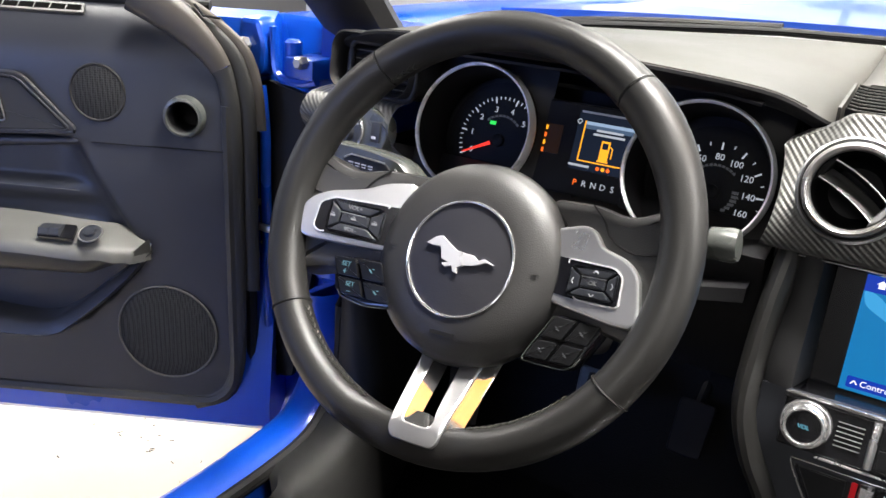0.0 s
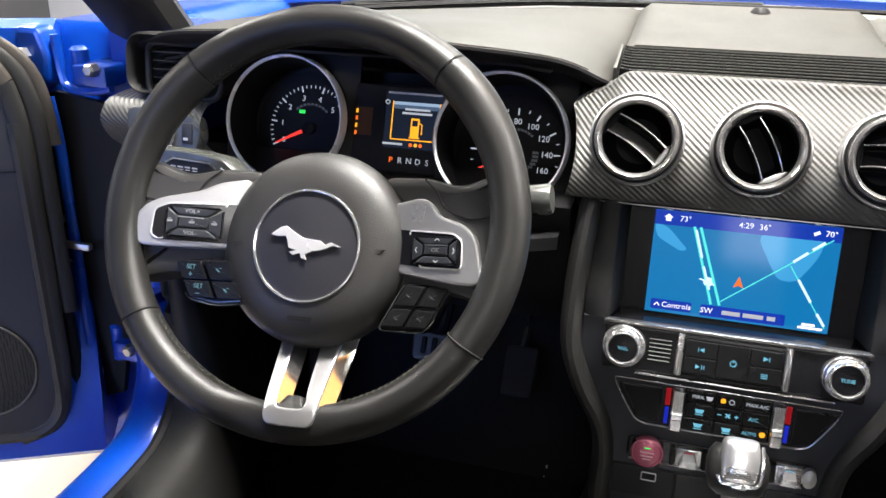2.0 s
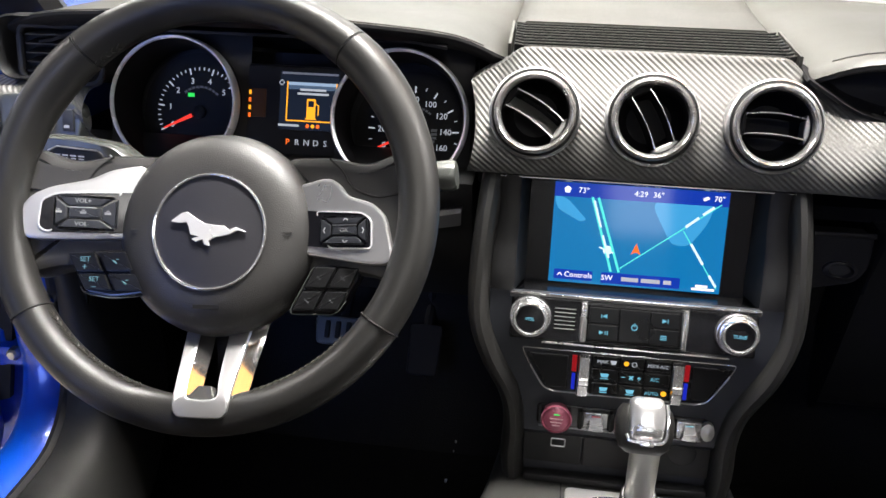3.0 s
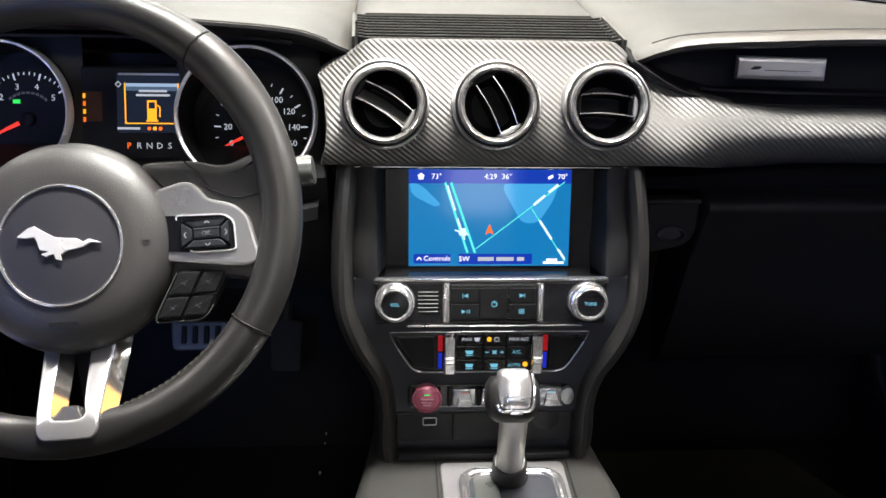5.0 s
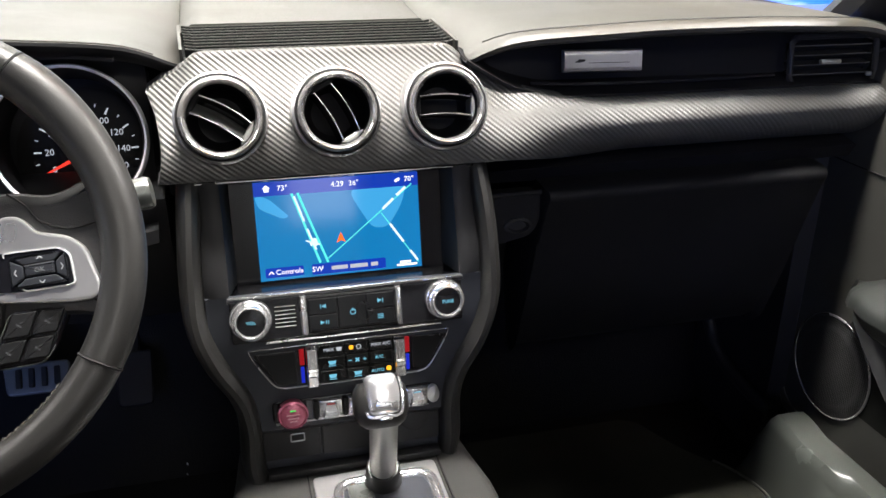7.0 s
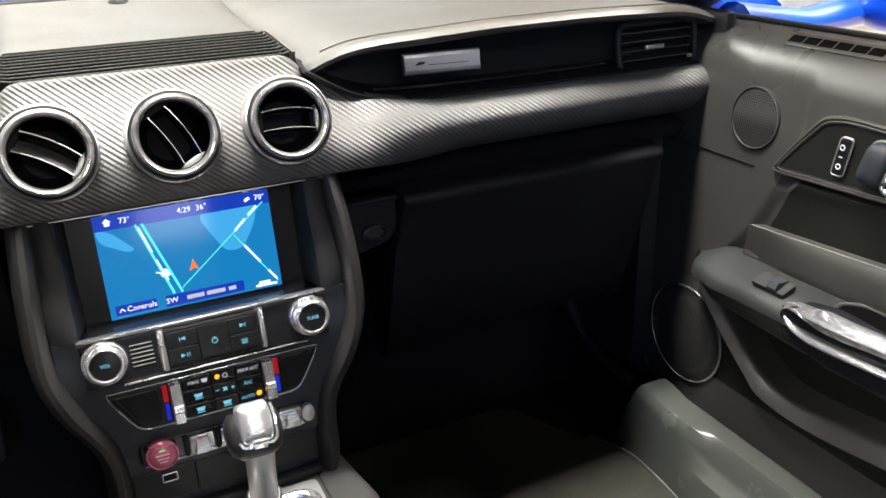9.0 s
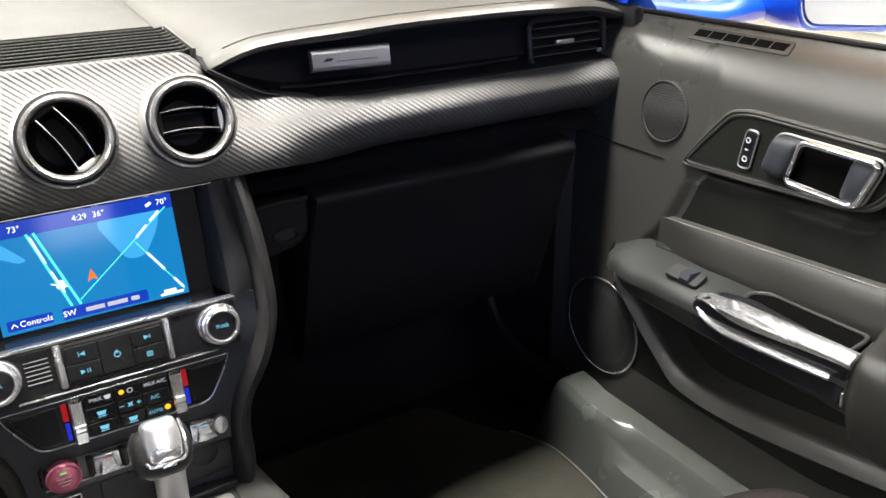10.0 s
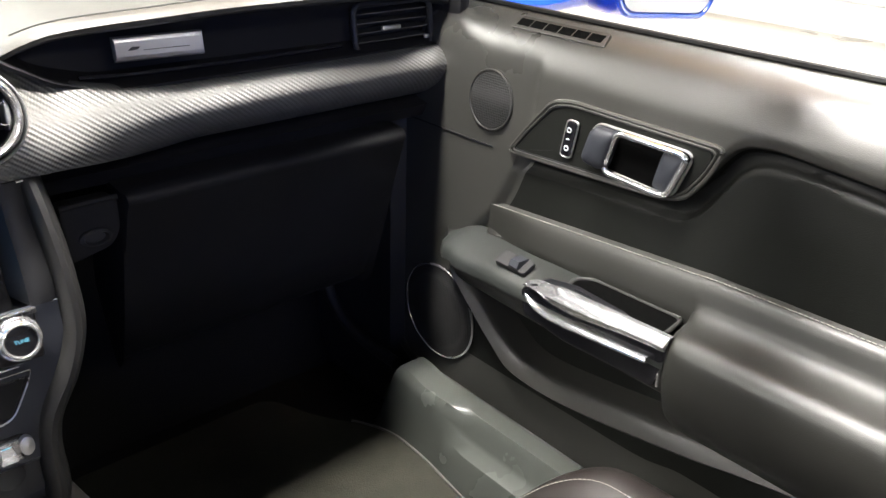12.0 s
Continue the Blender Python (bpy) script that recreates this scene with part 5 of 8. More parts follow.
        pad = part("shift_paddle", prism(pd, -0.062, -0.052, W, 0.002, 0.005), GLOSS, t, "glossy black shift paddle")
        part("paddle_mark", join(bar((sx * 0.147 - 0.003, 0.034), (sx * 0.147 + 0.003, 0.034), 0.0009, -0.0515, 0.0008, W), bar((sx * 0.147, 0.031), (sx * 0.147, 0.037), 0.0009, -0.0515, 0.0008, W) if sx > 0 else bar((sx * 0.147 - 0.002, 0.034), (sx * 0.147 + 0.002, 0.034), 0.0009, -0.0515, 0.0008, W)), GREYM, pad, "", False)
    lower_spoke(W, t)


# the way in which the spoke's slanted walls face
SLANT = Vector((0.523, -0.262, 0.811)).normalized()


def lower_spoke(W, t):
    """A satin U in one piece: two deep legs that run back to the hub, a foot on the rim, and slanted polished walls."""
    outer = [(-0.0262, -0.086), (-0.0234, -0.110), (-0.0190, -0.138), (-0.0168, -0.154), (-0.0160, -0.162), (-0.0120, -0.1672), (-0.0050, -0.1680), (0.0060, -0.1682), (0.0170, -0.1680), (0.0240, -0.1672), (0.0282, -0.162), (0.0290, -0.154), (0.0294, -0.138), (0.0300, -0.110), (0.0310, -0.086)]
    inner = [(-0.0128, -0.086), (-0.0112, -0.110), (-0.0086, -0.138), (-0.0074, -0.1475), (-0.0066, -0.1508), (-0.0046, -0.1526), (-0.0010, -0.1532), (0.0060, -0.1535), (0.0130, -0.1532), (0.0158, -0.1526), (0.0176, -0.1508), (0.0180, -0.1475), (0.0158, -0.138), (0.0128, -0.110), (0.0120, -0.086)]
    o2, i2 = spline([(x, y, 0) for x, y in outer], 71), spline([(x, y, 0) for x, y in inner], 71)

    def rise(y):
        return soft(y, [(-0.17, 0.0118), (-0.1545, 0.0108), (-0.138, -0.001), (-0.110, -0.024), (-0.086, -0.040)], 0.004)
    plate_rows, slot_rows, side_rows = [], [], []
    for k, (o, i) in enumerate(zip(o2, i2)):
        n = (i - o).normalized()
        zo, zi = rise(o.y), rise(i.y)
        plate_rows.append([W @ Vector((*(o + n * a).xy, zo + d)) for a, d in ((0.0, -0.0030), (0.0003, -0.0012), (0.0012, -0.0002), (0.0026, 0.0))] + [W @ Vector((*(i - n * a).xy, zi + d)) for a, d in ((0.0022, 0.0), (0.0008, -0.0003), (0.0, -0.0012))])
        back = 1 if k < len(o2) - 1 else -1
        t_in = (W.to_3x3() @ Vector((*(i2[k + back] - i).xy, rise(i2[k + back].y) - zi))).normalized() * back
        t_out = (W.to_3x3() @ Vector((*(o2[k + back] - o).xy, rise(o2[k + back].y) - zo))).normalized() * back
        left = ramp(i.x, [(-0.0072, 1.0), (-0.0050, 0.0)])
        foot = ramp(i.y, [(-0.1530, 1.0), (-0.1475, 0.0)])
        steep = W.to_3x3() @ Vector((*(n * (0.0035 + 0.0065 * foot)).xy, -0.020 + 0.0115 * foot))
        d = (SLANT.cross(t_in).normalized() * 0.0125).lerp(steep, 1 - left)
        a = W @ Vector((*(i - n * 0.0002).xy, zi - 0.0010))
        slot_rows.append([a, a + d * 0.5, a + d])
        right = ramp(o.x, [(0.0262, 0.0), (0.0284, 1.0)])
        d = (t_out.cross(SLANT).normalized() * 0.0125).lerp(W.to_3x3() @ Vector((*(n * 0.0015).xy, -0.024)), 1 - right)
        a = W @ Vector((*(o + n * 0.0002).xy, zo - 0.0026))
        side_rows.append([a, a + d * 0.5, a + d])
    part("lower_spoke_frame", sheet(plate_rows), SATIN, t, "satin silver spoke frame")
    part("slot_wall", sheet(slot_rows), POLISH, t, "polished slanted slot wall")
    part("outer_wall", sheet(side_rows), POLISH, t, "polished slanted outer wall")
    part("slot_floor", prism([(-0.016, -0.082), (-0.008, -0.150), (0.018, -0.150), (0.018, -0.082)], -0.075, -0.066, W), DARK, t)


def column():
    W = WHEEL
    t = thing("steering_column", "black plastic steering column shroud", "steering column", at=(-0.358, -0.12, 0.78))
    sec = [(-0.062, -0.055), (0.062, -0.055), (0.066, -0.01), (0.052, 0.032), (-0.052, 0.032), (-0.066, -0.01)]
    part("shroud", loft([[W @ Vector((x * s, y * s - 0.012, z)) for x, y in rounded(sec, 0.014, 4)] for z, s in ((-0.078, 0.80), (-0.084, 0.95), (-0.12, 1.0), (-0.20, 1.08), (-0.26, 1.0))]), PLASTIC, t)
    part("shroud_seam", tube([W @ Vector((sx * 0.069, -0.022, z)) for sx, z in ((1, -0.085), (1, -0.2))], 0.0008, 5), DARK, t)
    # wiper stalk
    s = thing("wiper_stalk", "dark grey wiper stalk with a blunt end", "stalk", at=(-0.23, -0.1, 0.83))
    part("arm", tube([(-0.300, -0.110, 0.812), (-0.262, -0.108, 0.819), (-0.225, -0.106, 0.828), (-0.195, -0.104, 0.834)], [0.009, 0.010, 0.0115, 0.0125], 14, 0.85), PLASTIC, s)
    part("tip", lathe([(0.0, -0.012), (0.0135, -0.012), (0.0140, 0.006), (0.0125, 0.010), (0.0, 0.0105)], frame_at((-0.185, -0.104, 0.836), (0, 1, 0), (-0.15, 0, 1)) @ pose(0, 0, 0), 24), SILL, s, "grey blunt tip")
    # turn signal stalk
    s = thing("turn_signal_stalk", "dark grey turn signal stalk with printed signs", "stalk", at=(-0.53, -0.1, 0.84))
    sm = frame_at((-0.53, -0.121, 0.836), (1, 0, -0.03), (0.0, 0.20, 1))
    o = rounded([(-0.060, 0.004), (-0.044, 0.0185), (0.004, 0.0180), (0.038, 0.0140), (0.060, -0.002), (0.075, -0.024), (0.030, -0.0150), (-0.030, -0.0150), (-0.058, -0.0195)], 0.008, 4)
    rings = []
    for z, k in ((-0.034, 0.72), (-0.026, 0.93), (-0.012, 1.0), (-0.003, 0.98), (0.002, 0.93), (0.004, 0.84)):
        rings.append([sm @ Vector((p[0] * (0.5 + 0.5 * k), p[1] * k, z)) for p in o])
    part("arm", loft(rings), SILL, s, "grey plastic lever")
    part("sign_panel", prism([(-0.0280, -0.0125), (0.020, -0.0125), (0.034, -0.004), (0.024, 0.0075), (-0.020, 0.0085), (-0.0300, 0.0)], 0.0, 0.0056, sm, 0.0015, 0.004), PLASTIC, s, "black sign panel")
    part("panel_edge", tube([sm @ Vector(p) for p in ((-0.027, 0.004, 0.0060), (-0.018, 0.0088, 0.0060), (0.022, 0.0080, 0.0060))], 0.0009, 5), ALU, s)
    part("twist_end", prism([(-0.030, -0.0135), (-0.008, -0.0135), (-0.008, -0.004), (-0.026, -0.004)], 0.004, 0.0072, sm, 0.002, 0.003), GLOSS, s, "glossy black twist end")
    for x in (-0.018, -0.010, -0.002, 0.006):
        part("sign_bar", join(bar((x - 0.0028, 0.0012), (x + 0.0028, 0.0012), 0.0013, 0.0064, 0.0006, sm), bar((x - 0.002, -0.0014), (x + 0.0026, -0.0014), 0.0009, 0.0064, 0.0006, sm)), GREYM, s, "", False)
    part("lamp_sign", join(hoop(0.0036, 0.0006, sm @ Matrix.Translation((0.044, -0.003, 0.0052)), 16, 5), bar((0.048, -0.001), (0.052, -0.003), 0.0009, 0.0056, 0.0007, sm), bar((0.048, -0.004), (0.052, -0.006), 0.0009, 0.0056, 0.0007, sm), bar((0.034, 0.005), (0.039, 0.002), 0.0012, 0.0056, 0.0007, sm)), GREYM, s, "pale lamp sign", False)


def headlight_switch():
    m = facing(-0.660, 0.008, 0.830, 10)
    t = thing("headlight_switch", "round headlight switch with chrome ring and grey dial", "switch", at=(-0.660, 0.008, 0.83))
    part("base_plate", prism([(-0.040, -0.032), (0.050, -0.020), (0.058, 0.0), (0.054, 0.022), (0.030, 0.031), (-0.040, 0.030)], -0.02, 0.0, m, 0.003, 0.010), SILL, t)
    part("ring", hoop(0.0245, 0.0020, m @ Matrix.Translation((0, 0, 0.004)), 48, 8), CHROME, t, "bright chrome ring")
    part("dial", lathe([(0.0, 0.0), (0.0235, 0.0), (0.0230, 0.006), (0.016, 0.008), (0.015, 0.016), (0.0, 0.017)], m, 36), STACK, t, "dark grey dial")
    for a in (150, 110, 70, 30):
        c, s = math.cos(radians(a)) * 0.0205, math.sin(radians(a)) * 0.0205
        part("dial_mark", bar((c - 0.0018, s), (c + 0.0018, s), 0.0018, 0.0078, 0.0008, m), GREYM, t, "", False)
    part("dimmer", rbox(0.042, 0.004, 0.001, 0.013, 0.024, 0.004, 0.0015, m), STACK, t, "grey dimmer key")
    part("dimmer_mark", bar((0.039, -0.002), (0.045, -0.002), 0.003, 0.0052, 0.0006, m), GREYM, t, "", False)


# ---- centre stack ----
def stack():
    t = thing("centre_stack", "dark plastic centre stack with padded leather sides", "centre stack", at=(0, 0.05, 0.62))
    # front housing in slices, open round the screen
    out = [(0.142, 0.808), (0.145, 0.730), (0.144, 0.665), (0.131, 0.630), (0.110, 0.590), (0.104, 0.555), (0.105, 0.478)]

    def half(z):
        for (xa, za), (xb, zb) in zip(out, out[1:]):
            if za >= z >= zb:
                f = (za - z) / (za - zb)
                return xa + (xb - xa) * f
        return out[-1][0]

    def face_y(z):
        return ramp(z, [(0.475, -0.040), (0.52, -0.030), (0.535, -0.046), (0.60, -0.050), (0.64, -0.050), (0.698, -0.044), (0.810, -0.012)])
    rows = []
    for k in range(30):
        z = 0.700 - k * 0.0078
        h, y = half(z), face_y(z)
        rows.append([(-h - 0.004, y + 0.03, z), (-h, y + 0.004, z)] + [(-h + 2 * h * i / 12, y, z) for i in range(13)] + [(h, y + 0.004, z), (h + 0.004, y + 0.03, z)])
    part("lower_face", sheet(rows, 0.004), STACK, t, "dark satin plastic face")
    # frame round the recessed screen
    for sx in (-1, 1):
        rows = []
        for k in range(12):
            z = 0.812 - k * 0.0102
            y, h = face_y(z), half(min(z, 0.808))
            rows.append([(sx * (h + 0.003), y + 0.04, z), (sx * h, y + 0.004, z), (sx * (h - 0.006), y, z), (sx * 0.124, y, z), (sx * 0.1205, y + 0.002, z), (sx * 0.106, y + 0.052, z)])
        part("side_frame", sheet(rows, 0.003), PLASTIC, t, "dark satin plastic frame")
    part("top_frame", sheet([[(x, -0.010, 0.815), (x, -0.012, 0.8105), (x, -0.008, 0.8075), (x, 0.050, 0.806)] for x in (-0.150, 0, 0.150)], 0.003), GLOSS, t)
    part("ledge", sheet([[(x, 0.020, 0.694), (x, -0.030, 0.6965), (x, -0.044, 0.6985), (x, -0.046, 0.694)] for x in (-0.124, 0, 0.124)], 0.003), GLOSS, t, "glossy ledge below the screen")
    part("core", rbox(0, 0.13, 0.645, 0.22, 0.22, 0.32, 0.01), DARK, t)
    for sx in (-1, 1):
        path = spline([(sx * 0.149, 0.010, 0.812), (sx * 0.153, -0.010, 0.77), (sx * 0.156, -0.026, 0.72), (sx * 0.155, -0.036, 0.67), (sx * 0.141, -0.042, 0.628), (sx * 0.119, -0.040, 0.585), (sx * 0.112, -0.036, 0.545), (sx * 0.113, -0.036, 0.500), (sx * 0.108, -0.038, 0.468)], 34)
        part("knee_pad", tube(path, [0.010] + [0.0125] * 32 + [0.010], 14, 1.8, (0, 1, 0)), LEATHER, t, "padded black leather edge")
        side = []
        for p in path:
            side.append([(p.x, p.y, p.z), (p.x + sx * 0.004, 0.05, p.z), (p.x - sx * 0.002, 0.20, p.z)])
        part("side_cover", sheet(side, 0.003), PLASTIC, t)


SCREEN = facing(0, 0.0, 0.75, 12)


def touch_screen():
    m = SCREEN
    t = thing("touch_screen", "lit touch screen showing a blue road map", "screen", at=(0, 0.01, 0.75))
    part("glass_bezel", prism([(-0.112, -0.058), (0.112, -0.058), (0.112, 0.060), (-0.112, 0.060)], -0.020, -0.0015, m, 0.001), GLOSS, t, "glossy black screen surround")
    d = part("display", prism([(-0.087, -0.0522), (0.087, -0.0522), (0.087, 0.0522), (-0.087, 0.0522)], -0.002, 0.0, m), SCREENB, t, "glowing blue map", False)

    def X(px, py):
        """Screen shares from the top left corner to local metres."""
        return (-0.087 + 0.174 * px, 0.0522 - 0.1044 * py)

    def strip(name, a, b, w, mat, z=0.0006, label=""):
        part(name, bar(X(*a), X(*b), w, z, 0.0004, m), mat, d, label, False)
    strip("top_banner", (0, 0.07), (1, 0.07), 0.0146, SCREENBAR, 0.0005, "dark blue banner")
    # pale map areas, brightened to stand in for glare on the screen
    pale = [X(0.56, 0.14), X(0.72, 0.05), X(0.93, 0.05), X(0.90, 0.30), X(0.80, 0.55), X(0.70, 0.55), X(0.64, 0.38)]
    part("pale_area", prism(pale, 0.0001, 0.0004, m, 0, 0.012), SCREENPALE, d, "paler blue map area, brightened for screen glare", False)
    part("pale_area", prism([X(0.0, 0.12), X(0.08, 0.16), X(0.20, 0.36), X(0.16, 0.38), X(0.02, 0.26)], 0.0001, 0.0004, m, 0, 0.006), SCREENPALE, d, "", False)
    strip("motorway", (0.222, 0.13), (0.365, 0.86), 0.0026, ROADG, 0.0008, "green motorway line")
    strip("motorway", (0.258, 0.13), (0.412, 0.86), 0.0026, ROADG, 0.0008, "green motorway line")
    strip("motorway_edge", (0.235, 0.16), (0.285, 0.42), 0.0022, ROADW, 0.0010)
    strip("motorway_edge", (0.30, 0.50), (0.345, 0.72), 0.0022, ROADW, 0.0010)
    strip("road", (0.415, 0.82), (0.96, 0.12), 0.0011, ROADG, 0.0008, "thin road line")
    strip("road", (0.76, 0.40), (0.98, 0.95), 0.0011, ROADG, 0.0008, "thin road line")
    for a, b in (((0.77, 0.36), (0.84, 0.26)), ((0.86, 0.23), (0.92, 0.15)), ((0.81, 0.52), (0.89, 0.72)), ((0.93, 0.82), (0.975, 0.93))):
        strip("street_name_bar", a, b, 0.0026, ROADW, 0.0011)
    part("crossing", lathe([(0.0, 0.0006), (0.0048, 0.0006), (0.0, 0.0013)], m @ Matrix.Translation((*X(0.335, 0.645), 0)), 16), ROADW, d, "white junction mark")
    strip("junction_bar", (0.285, 0.62), (0.37, 0.67), 0.0016, ROADW, 0.0011)
    p = X(0.50, 0.62)
    arrow = [(p[0], p[1] + 0.0065), (p[0] + 0.0048, p[1] - 0.005), (p[0], p[1] - 0.0025), (p[0] - 0.0048, p[1] - 0.005)]
    part("position_arrow", prism(arrow, 0.0008, 0.0014, m), ORANGE, d, "orange position arrow", False)
    part("control_tab", prism([X(0.03, 0.87), X(0.26, 0.87), X(0.26, 0.97), X(0.03, 0.97)], 0.0004, 0.0009, m, 0, 0.002), SCREENBAR, d, "dark blue tab", False)
    part("place_tab", prism([X(0.31, 0.87), X(0.77, 0.87), X(0.77, 0.98), X(0.31, 0.98)], 0.0004, 0.0009, m, 0, 0.002), SCREENBAR, d, "dark blue tab", False)
    letters("tab_word", "Controls", 0.0080, m @ Matrix.Translation((*X(0.175, 0.92), 0.0011)), WHITEL, d)
    part("tab_chevron", join(bar(X(0.05, 0.935), X(0.065, 0.905), 0.0010, 0.0012, 0.0004, m), bar(X(0.065, 0.905), X(0.08, 0.935), 0.0010, 0.0012, 0.0004, m)), WHITEL, d, "", False)
    letters("heading_word", "SW", 0.0080, m @ Matrix.Translation((*X(0.345, 0.925), 0.0011)), WHITEL, d)
    for a, b in ((0.43, 0.53), (0.545, 0.655), (0.675, 0.72)):
        strip("place_name_bar", (a, 0.925), (b, 0.925), 0.0042, WHITEM, 0.0012)
    letters("temperature", "73\u00b0", 0.0080, m @ Matrix.Translation((*X(0.17, 0.07), 0.0009)), WHITEL, d)
    letters("temperature", "70\u00b0", 0.0080, m @ Matrix.Translation((*X(0.945, 0.07), 0.0009)), WHITEL, d)
    letters("clock_digits", "4:29", 0.0080, m @ Matrix.Translation((*X(0.50, 0.07), 0.0009)), WHITEL, d)
    letters("temperature", "36\u00b0", 0.0080, m @ Matrix.Translation((*X(0.60, 0.07), 0.0009)), WHITEL, d)
    part("home_sign", prism([X(0.06, 0.10), X(0.09, 0.10), X(0.09, 0.065), X(0.10, 0.065), X(0.075, 0.03), X(0.05, 0.065), X(0.06, 0.065)], 0.0006, 0.0010, m), WHITEL, d, "white house sign", False)
    strip("signal_sign", (0.855, 0.085), (0.885, 0.06), 0.003, WHITEL, 0.0010)
    strip("scale_bar", (0.84, 0.965), (0.97, 0.965), 0.0024, WHITEL, 0.0010)
    strip("scale_bar", (0.86, 0.935), (0.93, 0.935), 0.0026, WHITEL, 0.0010)


AUDIO = facing(0, -0.049, 0.6728, 14)


def knob(name, x, word, label):
    m = AUDIO @ Matrix.Translation((x, 0.0025, 0.0))
    t = thing(name, label, "knob", "audio knobs", tuple(m.translation))
    part("skirt", lathe([(0.0, 0.0), (0.0215, 0.0), (0.0215, 0.004), (0.0205, 0.006), (0.0, 0.006)], m, 44), CHROME, t, "bright chrome skirt")
    grip = part("grip", lathe([(0.0140, 0.004), (0.0200, 0.005), (0.0198, 0.0120), (0.0192, 0.0138), (0.0178, 0.0142), (0.0174, 0.0150), (0.0172, 0.0178), (0.0162, 0.0190), (0.0150, 0.0190), (0.0140, 0.0175)], m, 48, True), CAPM, t, "bright silver grip ring")
    for k in range(12):
        a = math.pi / 12 + k * math.pi / 6
        part("grip_notch", rbox(0, 0, 0, 0.0014, 0.0007, 0.0010, 0, m @ pose(0.0184 * math.cos(a), 0.0184 * math.sin(a), 0.0140, 0, 0, math.degrees(a))), PLASTIC, grip)
    part("cap", lathe([(0.0142, 0.004), (0.0140, 0.0165), (0.0, 0.0172)], m, 36), GLOSS, t, "glossy black cap")
    letters("cap_word", word, 0.0050, m @ Matrix.Translation((0, 0, 0.0174)), CYANM, t)


def audio_panel():
    m = AUDIO
    t = thing("audio_panel", "black audio control strip with satin bars and cyan signs", "control panel", at=(0, -0.05, 0.669))
    part("panel", prism([(-0.122, -0.022), (0.122, -0.022), (0.122, 0.026), (-0.122, 0.026)], -0.012, 0.002, m, 0.002, 0.003), GLOSS, t, "glossy black panel")
    part("top_line", rbox(0, 0.0265, 0.003, 0.246, 0.0022, 0.004, 0.0010, m), CAPM, t, "bright upper trim line")
    part("bottom_line", rbox(0.004, -0.0235, 0.0025, 0.186, 0.0018, 0.004, 0.0008, m), CAPM, t, "thin lower trim line")
    part("button_block", prism([(-0.046, -0.018), (0.049, -0.018), (0.049, 0.022), (-0.046, 0.022)], 0.0, 0.006, m, 0.002, 0.002), KEYB, t)
    for x in (-0.048, 0.051):
        part("satin_bar", loft([[m @ Vector((x + 0.0036 * math.cos(q * math.pi / 10) * w, y, 0.002 + 0.0085 * w * math.sin(q * math.pi / 10))) for q in range(11)] for y, w in ((-0.0185, 0.7), (-0.0180, 0.95), (-0.017, 1.0), (0.021, 1.0), (0.022, 0.95), (0.0225, 0.7))]), CAPM, t, "satin silver bar")
    for x0, x1, y0, y1 in ((-0.043, -0.014, 0.002, 0.018), (-0.043, -0.014, -0.015, 0.001), (-0.013, 0.016, -0.015, 0.018), (0.017, 0.046, 0.002, 0.018), (0.017, 0.046, -0.015, 0.001)):
        part("button", prism([(x0, y0), (x1, y0), (x1, y1), (x0, y1)], 0.005, 0.0078, m, 0.0008), KEYB, t, "black push button")
    for x, y, kind in ((-0.028, 0.010, 0), (-0.028, -0.007, 1), (0.002, 0.001, 2), (0.031, 0.010, 3), (0.031, -0.007, 4)):
        z = 0.0084
        if kind in (0, 3):
            s = 1 if kind == 3 else -1
            bm = join(bar((x + s * 0.0030, y - 0.0022), (x + s * 0.0030, y + 0.0022), 0.0007, z, 0.0005, m), prism([(x - s * 0.0025, y - 0.0022), (x + s * 0.0022, y), (x - s * 0.0025, y + 0.0022)], z - 0.0005, z, m))
        elif kind == 1:
            bm = join(prism([(x - 0.0042, y - 0.0022), (x, y), (x - 0.0042, y + 0.0022)], z - 0.0005, z, m), bar((x + 0.0018, y - 0.002), (x + 0.0018, y + 0.002), 0.0008, z, 0.0005, m), bar((x + 0.0040, y - 0.002), (x + 0.0040, y + 0.002), 0.0008, z, 0.0005, m))
        elif kind == 2:
            bm = join(hoop(0.0027, 0.00045, m @ Matrix.Translation((x, y, z)), 20, 5), bar((x, y + 0.0008), (x, y + 0.0038), 0.0009, z + 0.0002, 0.0005, m))
        else:
            bm = join(*[bar((x - 0.003, y + d), (x + 0.003, y + d), 0.0008, z, 0.0005, m) for d in (-0.0018, 0, 0.0018)])
        part("button_sign", bm, CYANM, t, "cyan backlit sign", False)
    for k in range(6):
        part("speaker_slit", rbox(-0.067, 0.013 - k * 0.0042, 0.0022, 0.021, 0.0007, 0.0014, 0.0002, m), ALU, t)
    knob("volume_knob", -0.102, "VOL", "black volume knob with bright chrome ring")
    knob("tuning_knob", 0.102, "TUNE", "black tuning knob with bright chrome ring")


CLIMATE = facing(0, -0.0505, 0.6162, 8)


